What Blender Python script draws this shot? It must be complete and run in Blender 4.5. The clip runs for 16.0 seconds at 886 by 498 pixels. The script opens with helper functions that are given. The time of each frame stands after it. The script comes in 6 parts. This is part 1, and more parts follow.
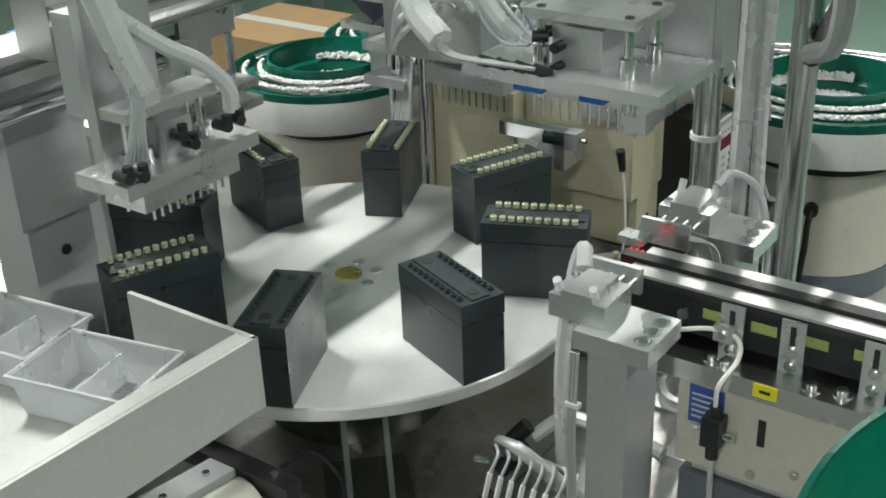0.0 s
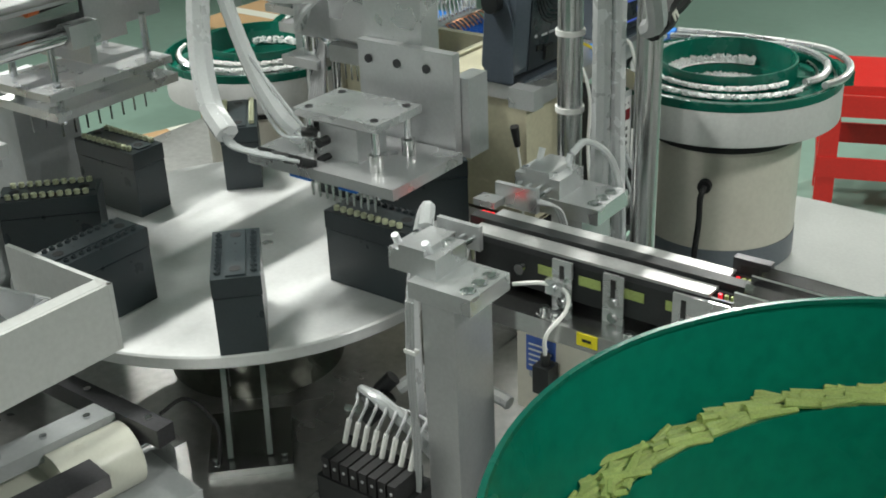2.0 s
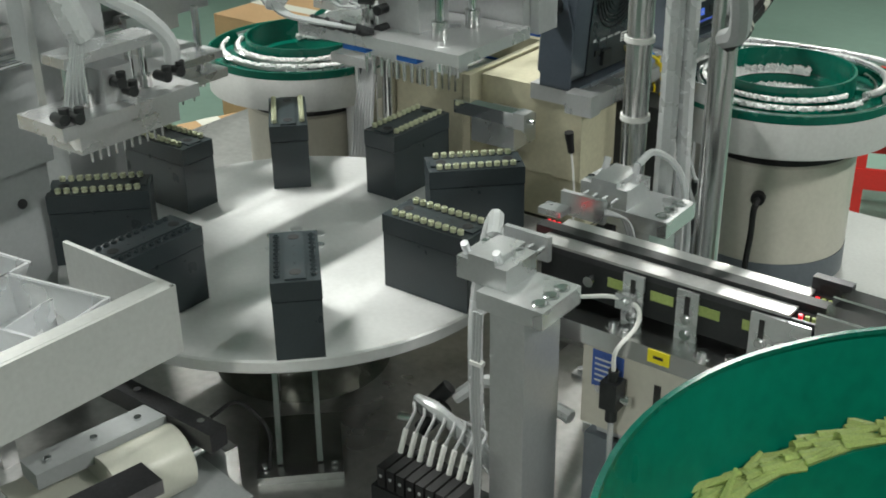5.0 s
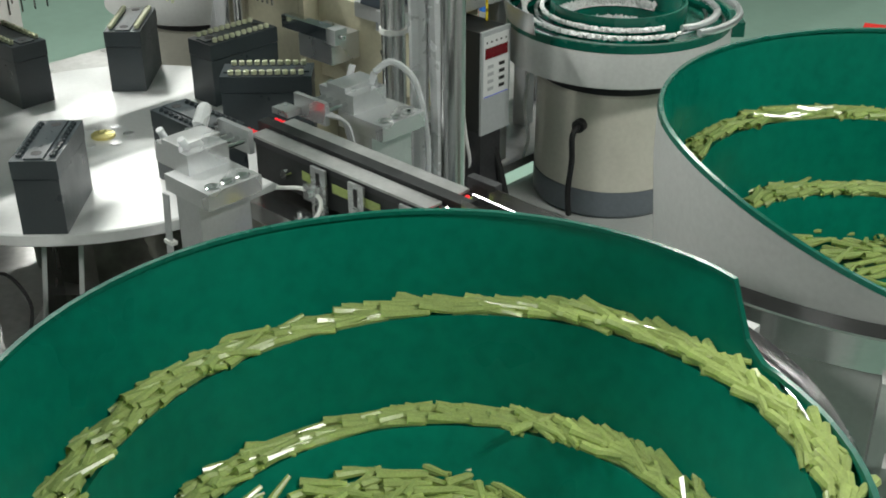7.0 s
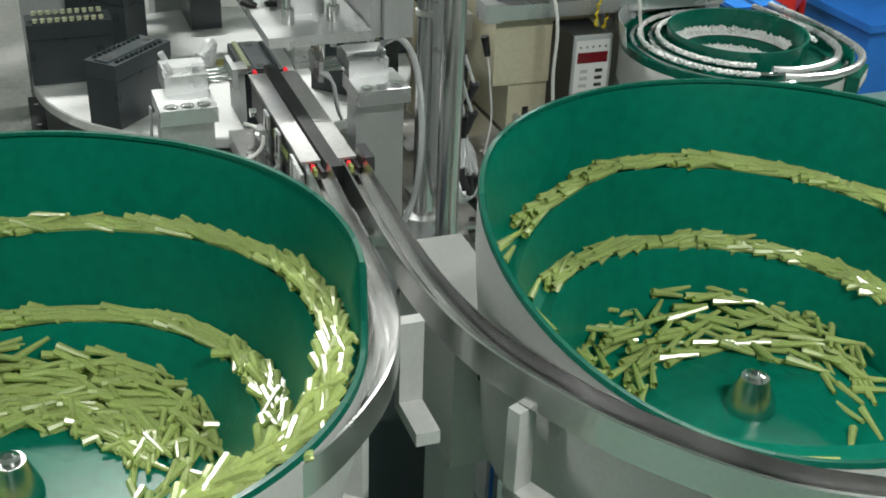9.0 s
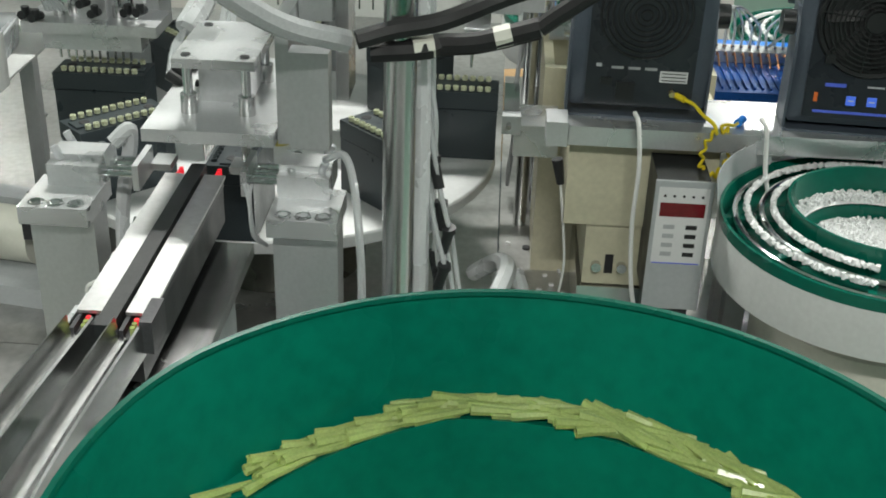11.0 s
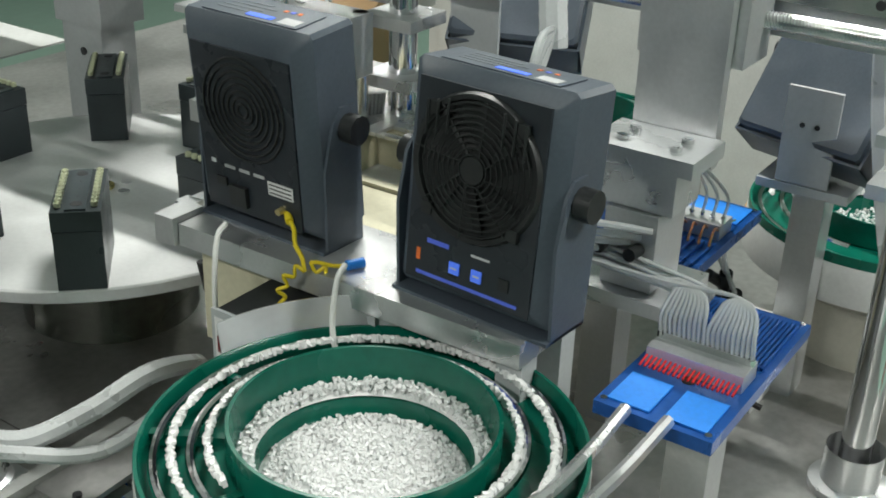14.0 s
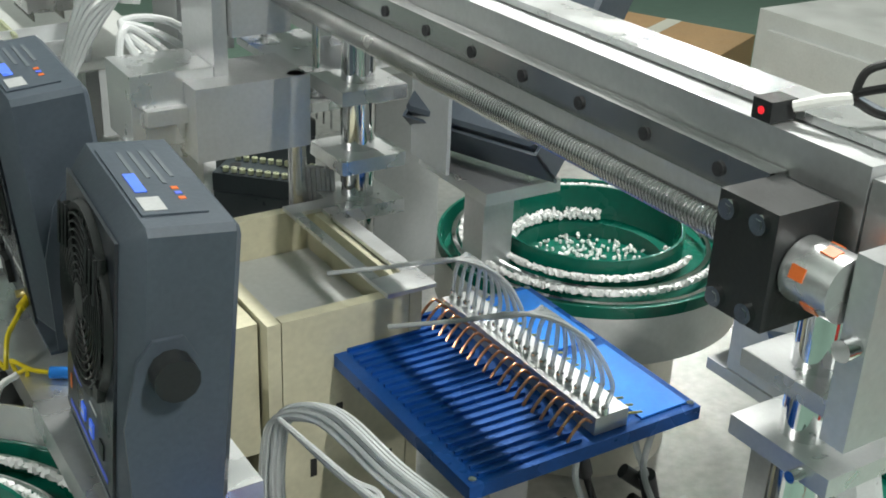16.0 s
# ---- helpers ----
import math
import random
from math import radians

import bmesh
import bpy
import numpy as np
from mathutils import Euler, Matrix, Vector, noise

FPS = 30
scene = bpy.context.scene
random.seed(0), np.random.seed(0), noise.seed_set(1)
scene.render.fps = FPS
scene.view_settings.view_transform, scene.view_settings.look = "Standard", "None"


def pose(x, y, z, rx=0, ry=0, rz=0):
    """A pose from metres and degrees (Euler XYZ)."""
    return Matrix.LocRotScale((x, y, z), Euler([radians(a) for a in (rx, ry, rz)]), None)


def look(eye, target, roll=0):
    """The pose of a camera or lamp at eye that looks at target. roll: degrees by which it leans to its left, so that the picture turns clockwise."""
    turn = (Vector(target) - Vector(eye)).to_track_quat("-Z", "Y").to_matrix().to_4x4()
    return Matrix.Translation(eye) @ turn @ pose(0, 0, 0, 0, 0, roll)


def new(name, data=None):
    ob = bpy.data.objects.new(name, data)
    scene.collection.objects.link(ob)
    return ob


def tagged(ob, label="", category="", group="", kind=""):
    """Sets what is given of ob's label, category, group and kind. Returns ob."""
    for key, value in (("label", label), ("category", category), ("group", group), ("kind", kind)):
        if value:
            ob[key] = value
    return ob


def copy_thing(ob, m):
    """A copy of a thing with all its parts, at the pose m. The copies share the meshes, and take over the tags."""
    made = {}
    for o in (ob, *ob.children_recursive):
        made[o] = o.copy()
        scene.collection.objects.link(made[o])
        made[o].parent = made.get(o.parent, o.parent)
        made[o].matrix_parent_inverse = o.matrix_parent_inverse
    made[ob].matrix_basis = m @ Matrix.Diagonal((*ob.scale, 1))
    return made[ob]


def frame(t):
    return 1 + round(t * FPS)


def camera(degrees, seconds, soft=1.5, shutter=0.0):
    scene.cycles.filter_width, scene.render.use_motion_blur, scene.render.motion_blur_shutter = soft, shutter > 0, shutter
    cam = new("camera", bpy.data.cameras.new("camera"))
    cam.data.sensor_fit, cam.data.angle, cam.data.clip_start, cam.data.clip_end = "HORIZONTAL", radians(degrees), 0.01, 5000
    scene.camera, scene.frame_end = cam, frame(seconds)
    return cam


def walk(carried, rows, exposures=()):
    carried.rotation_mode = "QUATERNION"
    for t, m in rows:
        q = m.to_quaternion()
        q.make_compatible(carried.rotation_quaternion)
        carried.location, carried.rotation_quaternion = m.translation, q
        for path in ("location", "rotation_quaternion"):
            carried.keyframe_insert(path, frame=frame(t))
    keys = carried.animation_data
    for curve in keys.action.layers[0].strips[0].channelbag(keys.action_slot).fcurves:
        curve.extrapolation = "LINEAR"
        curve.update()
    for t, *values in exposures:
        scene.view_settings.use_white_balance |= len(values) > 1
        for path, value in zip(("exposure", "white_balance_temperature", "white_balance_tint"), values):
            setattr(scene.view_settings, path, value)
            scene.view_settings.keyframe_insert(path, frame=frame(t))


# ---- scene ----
cam = camera(41.14, 16.0, soft=1.8)
PATH = [
    (0, (0.8098, -0.9290, 1.6824), (-0.2248, 0.4951, 0.8171), -2.23),
    (0.5, (0.8068, -0.9386, 1.6770), (-0.2303, 0.4830, 0.8102), -2.70),
    (1, (0.8489, -0.9345, 1.6799), (-0.1724, 0.4977, 0.8117), -2.62),
    (1.5, (0.9444, -0.9135, 1.6789), (-0.0841, 0.5159, 0.8147), -2.66),
    (2, (1.0025, -0.9039, 1.6758), (-0.0705, 0.4931, 0.8128), -2.44),
    (2.5, (0.9964, -0.9062, 1.6795), (-0.1122, 0.4618, 0.8147), -2.50),
    (3, (0.9741, -0.9104, 1.6829), (-0.1484, 0.4458, 0.8176), -2.36),
    (5.5, (0.9351, -0.9168, 1.6698), (-0.1356, 0.4778, 0.8000), -0.71),
    (6, (1.0229, -0.8599, 1.6630), (-0.0569, 0.5232, 0.7860), -0.95),
    (6.5, (1.2221, -0.7992, 1.6630), (0.1147, 0.5485, 0.7658), -0.10),
    (7, (1.3148, -0.7273, 1.6533), (0.1214, 0.5200, 0.7217), -0.22),
    (7.5, (1.4072, -0.6040, 1.6546), (0.0290, 0.4125, 0.6980), -0.22),
    (8, (1.5259, -0.4845, 1.6693), (0.0387, 0.3465, 0.6970), -0.35),
    (8.5, (1.6991, -0.3779, 1.6926), (0.1399, 0.3050, 0.7177), 1.28),
    (9, (1.7053, -0.2869, 1.6816), (0.1046, 0.3304, 0.7304), 2.30),
    (9.5, (1.6333, -0.1389, 1.6706), (-0.0012, 0.4045, 0.7321), 2.57),
    (12, (1.2864, 0.6080, 1.6427), (-0.3636, 0.0322, 0.7518), 0.23),
    (12.5, (1.2336, 0.8040, 1.6377), (-0.3564, 0.0522, 0.7693), -0.31),
    (13, (1.1837, 0.9779, 1.6364), (-0.3678, 0.1535, 0.7642), 0.94),
    (13.5, (1.0399, 1.0633, 1.6210), (-0.4886, 0.1994, 0.7459), 0.91),
    (14, (0.8938, 1.1213, 1.6322), (-0.5819, 0.1487, 0.7811), 1.98),
    (14.5, (0.7709, 1.2119, 1.6336), (-0.5532, 0.0372, 0.7882), -0.10),
    (15, (0.6294, 1.3191, 1.6404), (-0.6274, 0.0610, 0.8123), 1.27),
    (15.5, (0.4887, 1.3372, 1.6242), (-0.6633, -0.0203, 0.8005), 1.43),
    (16, (0.3423, 1.3200, 1.6377), (-0.6222, -0.1652, 0.7942), 2.48),
]
walk(cam, [(t, look(eye, target, roll)) for t, eye, target, roll in PATH])

# ---- light and world ----
world = bpy.data.worlds.new("hall_air")
scene.world = world
world.use_nodes = True
world.node_tree.nodes["Background"].inputs[0].default_value = (0.80, 0.88, 0.86, 1)
world.node_tree.nodes["Background"].inputs[1].default_value = 0.2
scene.view_settings.exposure = 0.0


def strip_light(x, y, z, rz, watts, length=0.6, width=0.05):
    """A ceiling tube: the lamp itself and the fitting that glows around it."""
    lamp = bpy.data.lights.new("tube_lamp", "AREA")
    lamp.shape, lamp.size, lamp.size_y, lamp.energy, lamp.color = "RECTANGLE", length, width, watts, (0.99, 1.0, 0.94)
    ob = new("tube_lamp", lamp)
    ob.matrix_world = pose(x, y, z - 0.035, 0, 0, rz)
    return ob


LIGHTS = [(-0.80, -0.10, 2.75, 90, 46), (-0.2, 2.1, 2.75, 90, 38), (2.2, 0.4, 2.75, 90, 40), (1.0, -2.4, 2.75, 90, 32),
          (-3.0, 1.6, 2.75, 90, 34), (0.4, 4.4, 2.75, 90, 34), (-3.2, -2.2, 2.75, 90, 24)]
for lx, ly, lz, lr, lw in LIGHTS:
    strip_light(lx, ly, lz, lr, lw)


# ---- materials ----
def mat(name, col, rough=0.5, metal=0.0, var=0.12, scale=30.0, bump=0.02, stain=0.0, alpha=None, emit=None, trans=0.0, rand=0.0, stretch=None, ior=1.45):
    m = bpy.data.materials.new(name)
    m.use_nodes = True
    nt = m.node_tree
    n, l = nt.nodes, nt.links
    b = n["Principled BSDF"]
    tc = n.new("ShaderNodeTexCoord")
    mp = n.new("ShaderNodeMapping")
    l.new(tc.outputs["Object"], mp.inputs[0])
    if stretch:
        mp.inputs["Scale"].default_value = stretch
    fine = n.new("ShaderNodeTexNoise")
    fine.inputs["Scale"].default_value, fine.inputs["Detail"].default_value = scale * 6, 6
    wide = n.new("ShaderNodeTexNoise")
    wide.inputs["Scale"].default_value, wide.inputs["Detail"].default_value = scale * 0.35, 4
    l.new(mp.outputs[0], fine.inputs["Vector"])
    l.new(mp.outputs[0], wide.inputs["Vector"])
    add = n.new("ShaderNodeMath")
    add.operation = "ADD"
    l.new(fine.outputs[0], add.inputs[0])
    l.new(wide.outputs[0], add.inputs[1])
    span = n.new("ShaderNodeMapRange")
    span.inputs[1].default_value, span.inputs[2].default_value = 0.7, 1.3
    span.inputs[3].default_value, span.inputs[4].default_value = 1 - var, 1 + var
    l.new(add.outputs[0], span.inputs[0])
    src = span.outputs[0]
    if rand:
        info = n.new("ShaderNodeObjectInfo")
        rr = n.new("ShaderNodeMapRange")
        rr.inputs[3].default_value, rr.inputs[4].default_value = 1 - rand, 1 + rand
        l.new(info.outputs["Random"], rr.inputs[0])
        mu = n.new("ShaderNodeMath")
        mu.operation = "MULTIPLY"
        l.new(src, mu.inputs[0])
        l.new(rr.outputs[0], mu.inputs[1])
        src = mu.outputs[0]
    mul = n.new("ShaderNodeMix")
    mul.data_type, mul.blend_type = "RGBA", "MULTIPLY"
    mul.inputs[0].default_value = 1.0
    mul.inputs[6].default_value = (*col, 1)
    comb = n.new("ShaderNodeCombineColor")
    for i in range(3):
        l.new(src, comb.inputs[i])
    l.new(comb.outputs[0], mul.inputs[7])
    out = mul.outputs[2]
    if stain:
        st = n.new("ShaderNodeTexNoise")
        st.inputs["Scale"].default_value, st.inputs["Detail"].default_value = scale * 0.8, 8
        l.new(tc.outputs["Object"], st.inputs["Vector"])
        sr = n.new("ShaderNodeMapRange")
        sr.inputs[1].default_value, sr.inputs[2].default_value, sr.inputs[4].default_value = 0.56, 0.75, stain
        l.new(st.outputs[0], sr.inputs[0])
        mx = n.new("ShaderNodeMix")
        mx.data_type = "RGBA"
        l.new(sr.outputs[0], mx.inputs[0])
        l.new(out, mx.inputs[6])
        mx.inputs[7].default_value = (col[0] * 0.45, col[1] * 0.43, col[2] * 0.38, 1)
        out = mx.outputs[2]
    l.new(out, b.inputs["Base Color"])
    ro = n.new("ShaderNodeMapRange")
    ro.inputs[1].default_value, ro.inputs[2].default_value = 0.3, 0.7
    ro.inputs[3].default_value, ro.inputs[4].default_value = max(0.02, rough * 0.75), min(1, rough * 1.25)
    l.new(wide.outputs[0], ro.inputs[0])
    l.new(ro.outputs[0], b.inputs["Roughness"])
    b.inputs["Metallic"].default_value = metal
    b.inputs["IOR"].default_value = ior
    if trans:
        b.inputs["Transmission Weight"].default_value = trans
    if alpha is not None:
        b.inputs["Alpha"].default_value = alpha
    if emit:
        b.inputs["Emission Color"].default_value = (*emit[0], 1)
        b.inputs["Emission Strength"].default_value = emit[1]
    if bump:
        bp = n.new("ShaderNodeBump")
        bp.inputs["Strength"].default_value, bp.inputs["Distance"].default_value = min(1, bump * 10), 0.0006
        l.new(fine.outputs[0], bp.inputs["Height"])
        l.new(bp.outputs[0], b.inputs["Normal"])
    return m


ALU = mat("anodised_aluminium", (0.62, 0.63, 0.64), 0.38, 0.75, 0.06, 40, 0.015)
ALU_MILLED = mat("milled_aluminium", (0.70, 0.71, 0.72), 0.30, 0.8, 0.05, 50, 0.006)
DISC_MAT = mat("turned_aluminium", (0.71, 0.72, 0.72), 0.42, 0.4, 0.05, 25, 0.02, stain=0.12)
STEEL = mat("stainless_steel", (0.62, 0.62, 0.62), 0.22, 1.0, 0.06, 40, 0.004)
COVER = mat("satin_steel_strip", (0.56, 0.56, 0.56), 0.42, 0.75, 0.10, 30, 0.01, stain=0.15)
PLATE = mat("stained_steel_plate", (0.46, 0.46, 0.45), 0.34, 0.8, 0.16, 14, 0.02, stain=0.35)
# Steel darkened in its colour for the dim space under the turntable.
DRUMMAT = mat("shaded_dark_steel", (0.15, 0.155, 0.135), 0.28, 0.85, 0.25, 14, 0.02, stain=0.4)
CHROME = mat("polished_steel", (0.72, 0.73, 0.74), 0.08, 1.0, 0.03, 30, 0.0)
DARKSTEEL = mat("black_oxide_steel", (0.06, 0.06, 0.065), 0.38, 0.5, 0.2, 50, 0.03)
BLACK = mat("black_plastic", (0.018, 0.020, 0.021), 0.42, 0.0, 0.2, 60, 0.02)
RUBBER = mat("black_rubber", (0.014, 0.014, 0.015), 0.6, 0.0, 0.2, 60, 0.03)
HOUSING = mat("grey_black_moulded_plastic", (0.030, 0.040, 0.045), 0.36, 0.0, 0.12, 60, 0.02, rand=0.08)
FANMAT = mat("slate_grey_plastic", (0.068, 0.085, 0.108), 0.38, 0.0, 0.10, 50, 0.02)
FANFACE = mat("dark_slate_panel", (0.022, 0.027, 0.034), 0.3, 0.0, 0.10, 50, 0.01)
GREEN = mat("green_bowl_lining", (0.001, 0.150, 0.098), 0.30, 0.0, 0.16, 12, 0.02, stain=0.18, ior=1.27)
GREEN_DARK = mat("green_rim_coat", (0.001, 0.105, 0.070), 0.26, 0.0, 0.14, 20, 0.02)
TUBE_YELLOW = mat("yellow_translucent_plastic", (0.60, 0.72, 0.26), 0.15, 0.0, 0.16, 80, 0.0, trans=0.50)
CAP_PALE = mat("pale_yellow_cap_plastic", (0.58, 0.61, 0.42), 0.3, 0.0, 0.12, 80, 0.0, trans=0.2)
PELLET = mat("white_moulded_plastic", (0.80, 0.80, 0.80), 0.4, 0.0, 0.1, 120, 0.02)
WHITE_PAINT = mat("white_powder_coat", (0.50, 0.51, 0.50), 0.42, 0.0, 0.07, 30, 0.02, stain=0.08)
GREY_PAINT = mat("grey_powder_coat", (0.42, 0.44, 0.45), 0.45, 0.0, 0.06, 30, 0.02)
BEIGE = mat("cream_enamel", (0.56, 0.54, 0.47), 0.38, 0.0, 0.06, 25, 0.02, stain=0.1)
BASEGREY = mat("dark_grey_enamel", (0.13, 0.15, 0.17), 0.4, 0.0, 0.1, 25, 0.02)
CREAM = mat("cream_resin", (0.55, 0.52, 0.38), 0.45, 0.0, 0.09, 25, 0.02, stain=0.16)
HOSE_WHITE = mat("milky_spiral_hose", (0.72, 0.74, 0.75), 0.3, 0.0, 0.06, 60, 0.02, trans=0.25)
HOSE_CLEAR = mat("clear_air_tube", (0.80, 0.83, 0.84), 0.12, 0.0, 0.05, 60, 0.0, trans=0.55)
WIRE_WHITE = mat("white_cable_sheath", (0.78, 0.78, 0.76), 0.45, 0.0, 0.06, 60, 0.0)
WIRE_GREY = mat("grey_cable_sheath", (0.42, 0.43, 0.44), 0.45, 0.0, 0.1, 60, 0.0)
YELLOW = mat("yellow_cable_sheath", (0.75, 0.58, 0.02), 0.4, 0.0, 0.08, 60, 0.0)
BLUE_TRAY = mat("blue_anodised_tray", (0.010, 0.085, 0.34), 0.3, 0.35, 0.12, 40, 0.02)
BLUE_LIGHT = mat("bright_blue_tape", (0.02, 0.22, 0.75), 0.4, 0.0, 0.12, 40, 0.02)
BLUE_STRIP = mat("blue_profile_insert", (0.02, 0.16, 0.58), 0.4, 0.0, 0.1, 40, 0.0)
COPPER = mat("copper_coil", (0.72, 0.36, 0.20), 0.3, 0.9, 0.1, 60, 0.0)
RED = mat("red_plastic", (0.62, 0.025, 0.02), 0.35, 0.0, 0.08, 20, 0.01)
ORANGE = mat("orange_rubber", (0.75, 0.16, 0.03), 0.45, 0.0, 0.08, 40, 0.0)
CARD = mat("corrugated_cardboard", (0.42, 0.27, 0.14), 0.75, 0.0, 0.1, 20, 0.03)
LABEL_WHITE = mat("printed_paper_label", (0.72, 0.72, 0.72), 0.5, 0.0, 0.04, 60, 0.0)
LABEL_YELLOW = mat("yellow_label", (0.80, 0.68, 0.02), 0.5, 0.0, 0.04, 60, 0.0)
LABEL_BLUE = mat("blue_printed_label", (0.05, 0.11, 0.38), 0.45, 0.0, 0.3, 120, 0.0)
INK = mat("black_ink", (0.02, 0.02, 0.02), 0.6, 0.0, 0.05, 60, 0.0)
INK_WHITE = mat("white_ink", (0.6, 0.62, 0.64), 0.5, 0.0, 0.05, 60, 0.0)
INK_BLUE = mat("blue_ink", (0.10, 0.16, 0.75), 0.4, 0.0, 0.05, 60, 0.0)
LED_RED = mat("red_led", (0.6, 0.02, 0.02), 0.3, emit=((1.0, 0.03, 0.05), 0.7), bump=0)
LED_BLUE = mat("blue_button_light", (0.1, 0.2, 0.9), 0.3, emit=((0.08, 0.22, 1.0), 0.25), bump=0)
DISPLAY_RED = mat("dark_red_display", (0.16, 0.01, 0.015), 0.15, bump=0)
PANE = mat("clear_acrylic", (0.90, 0.93, 0.93), 0.06, 0.0, 0.02, 20, 0.0, trans=0.9)
CLEARBOX = mat("frosted_clear_plastic", (0.84, 0.86, 0.88), 0.3, 0.0, 0.05, 20, 0.02, trans=0.6)
BRASS = mat("brass_hub", (0.62, 0.55, 0.20), 0.3, 0.9, 0.15, 60, 0.02)
FLOORMAT = mat("mint_epoxy_floor", (0.30, 0.44, 0.37), 0.35, 0.0, 0.06, 3, 0.01, stain=0.08)
WALLMAT = mat("white_wall_paint", (0.72, 0.75, 0.74), 0.6, 0.0, 0.04, 4, 0.01)
LAMPGLOW = mat("tube_diffuser", (0.9, 0.9, 0.9), 0.5, emit=((0.95, 1.0, 0.98), 6.0), bump=0)
PAPER_ROLL = mat("pale_label_roll", (0.66, 0.66, 0.58), 0.35, 0.0, 0.04, 40, 0.0)
FANBLADE = mat("fan_rotor_plastic", (0.010, 0.011, 0.012), 0.65, 0.0, 0.1, 60, 0.0)
GOLD = mat("gold_passivated_steel", (0.70, 0.58, 0.30), 0.3, 0.9, 0.1, 60, 0.0)

# ---- mesh tools ----
ORIGIN = {}


def thing(name, label, category, at=(0, 0, 0), group="", kind="", local=False, move=(0, 0, 0)):
    """An empty at the base of a thing; move: how far the whole thing stands from the place in which its parts are drawn."""
    ob = new(name)
    ob.empty_display_size = 0.02
    ob.location = Vector(at) + Vector(move)
    ORIGIN[ob.name] = Vector((0, 0, 0)) if local else Vector(at)
    return tagged(ob, label, category, group, kind)


def top_of(ob):
    while ob.parent:
        ob = ob.parent
    return ob


def mesh_of(name, bm, material, bevel=0.0, smooth=True, shift=None):
    if bevel:
        sharp = [e for e in bm.edges if len(e.link_faces) == 2 and e.calc_face_angle(0) > 0.6]
        if sharp:
            bmesh.ops.bevel(bm, geom=sharp, offset=bevel, segments=2, profile=0.6, affect="EDGES", clamp_overlap=True)
    bm.normal_update()
    me = bpy.data.meshes.new(name)
    bm.to_mesh(me)
    bm.free()
    if shift is not None:
        me.transform(Matrix.Translation(-shift))
    me.materials.append(material)
    if smooth:
        me.shade_smooth()
        me.set_sharp_from_angle(angle=radians(35))
    return me


def part(name, bm, material, parent, label="", bevel=0.0, smooth=True):
    ob = new(name, mesh_of(name, bm, material, bevel, smooth, ORIGIN[top_of(parent).name]))
    ob.parent = parent
    return tagged(ob, label)


def single(name, bm, material, label, category, at=(0, 0, 0), bevel=0.0, group="", kind=""):
    ob = new(name, mesh_of(name, bm, material, bevel, True, Vector(at)))
    ob.location = at
    return tagged(ob, label, category, group, kind)


def box(x0, x1, y0, y1, z0, z1, bm=None, m=None):
    bm = bm or bmesh.new()
    vs = [Vector((x, y, z)) for x in (x0, x1) for y in (y0, y1) for z in (z0, z1)]
    vs = [bm.verts.new(m @ v if m else v) for v in vs]
    for f in ((0, 1, 3, 2), (4, 6, 7, 5), (0, 4, 5, 1), (2, 3, 7, 6), (0, 2, 6, 4), (1, 5, 7, 3)):
        bm.faces.new([vs[i] for i in f])
    return bm


def cbox(c, s, bm=None, m=None):
    return box(c[0] - s[0] / 2, c[0] + s[0] / 2, c[1] - s[1] / 2, c[1] + s[1] / 2, c[2] - s[2] / 2, c[2] + s[2] / 2, bm, m)


def rod(p0, p1, r, bm=None, seg=16, r1=None, caps=True):
    bm = bm or bmesh.new()
    p0, p1 = Vector(p0), Vector(p1)
    d = (p1 - p0).normalized()
    a = d.orthogonal().normalized()
    b = d.cross(a)
    rings = []
    for p, rr in ((p0, r), (p1, r if r1 is None else r1)):
        rings.append([bm.verts.new(p + rr * (math.cos(t) * a + math.sin(t) * b)) for t in (2 * math.pi * k / seg for k in range(seg))])
    for k in range(seg):
        bm.faces.new((rings[0][k], rings[0][(k + 1) % seg], rings[1][(k + 1) % seg], rings[1][k]))
    if caps:
        bm.faces.new(list(reversed(rings[0])))
        bm.faces.new(rings[1])
    return bm


def curve_points(pts, step=6):
    p = [Vector(q) for q in pts]
    p = [2 * p[0] - p[1], *p, 2 * p[-1] - p[-2]]
    out = []
    for i in range(1, len(p) - 2):
        for k in range(step):
            t = k / step
            out.append(0.5 * (2 * p[i] + (p[i + 1] - p[i - 1]) * t + (2 * p[i - 1] - 5 * p[i] + 4 * p[i + 1] - p[i + 2]) * t * t + (3 * p[i] - p[i - 1] - 3 * p[i + 1] + p[i + 2]) * t ** 3))
    return out + [p[-2]]


def hose(pts, r, bm=None, seg=8, step=6, ribs=0.0):
    """A tube swept along a smooth path; ribs: relief of a spiral wrap."""
    bm = bm or bmesh.new()
    p = curve_points(pts, step)
    side = None
    last = None
    for i, q in enumerate(p):
        d = (p[min(i + 1, len(p) - 1)] - p[max(i - 1, 0)]).normalized()
        side = d.orthogonal().normalized() if side is None else (side - side.dot(d) * d).normalized()
        up = d.cross(side)
        rr = r * (1 + ribs * (i % 2))
        ring = [bm.verts.new(q + rr * (math.cos(2 * math.pi * k / seg) * side + math.sin(2 * math.pi * k / seg) * up)) for k in range(seg)]
        if last:
            for k in range(seg):
                bm.faces.new((last[k], last[(k + 1) % seg], ring[(k + 1) % seg], ring[k]))
        else:
            bm.faces.new(list(reversed(ring)))
        last = ring
    bm.faces.new(last)
    return bm


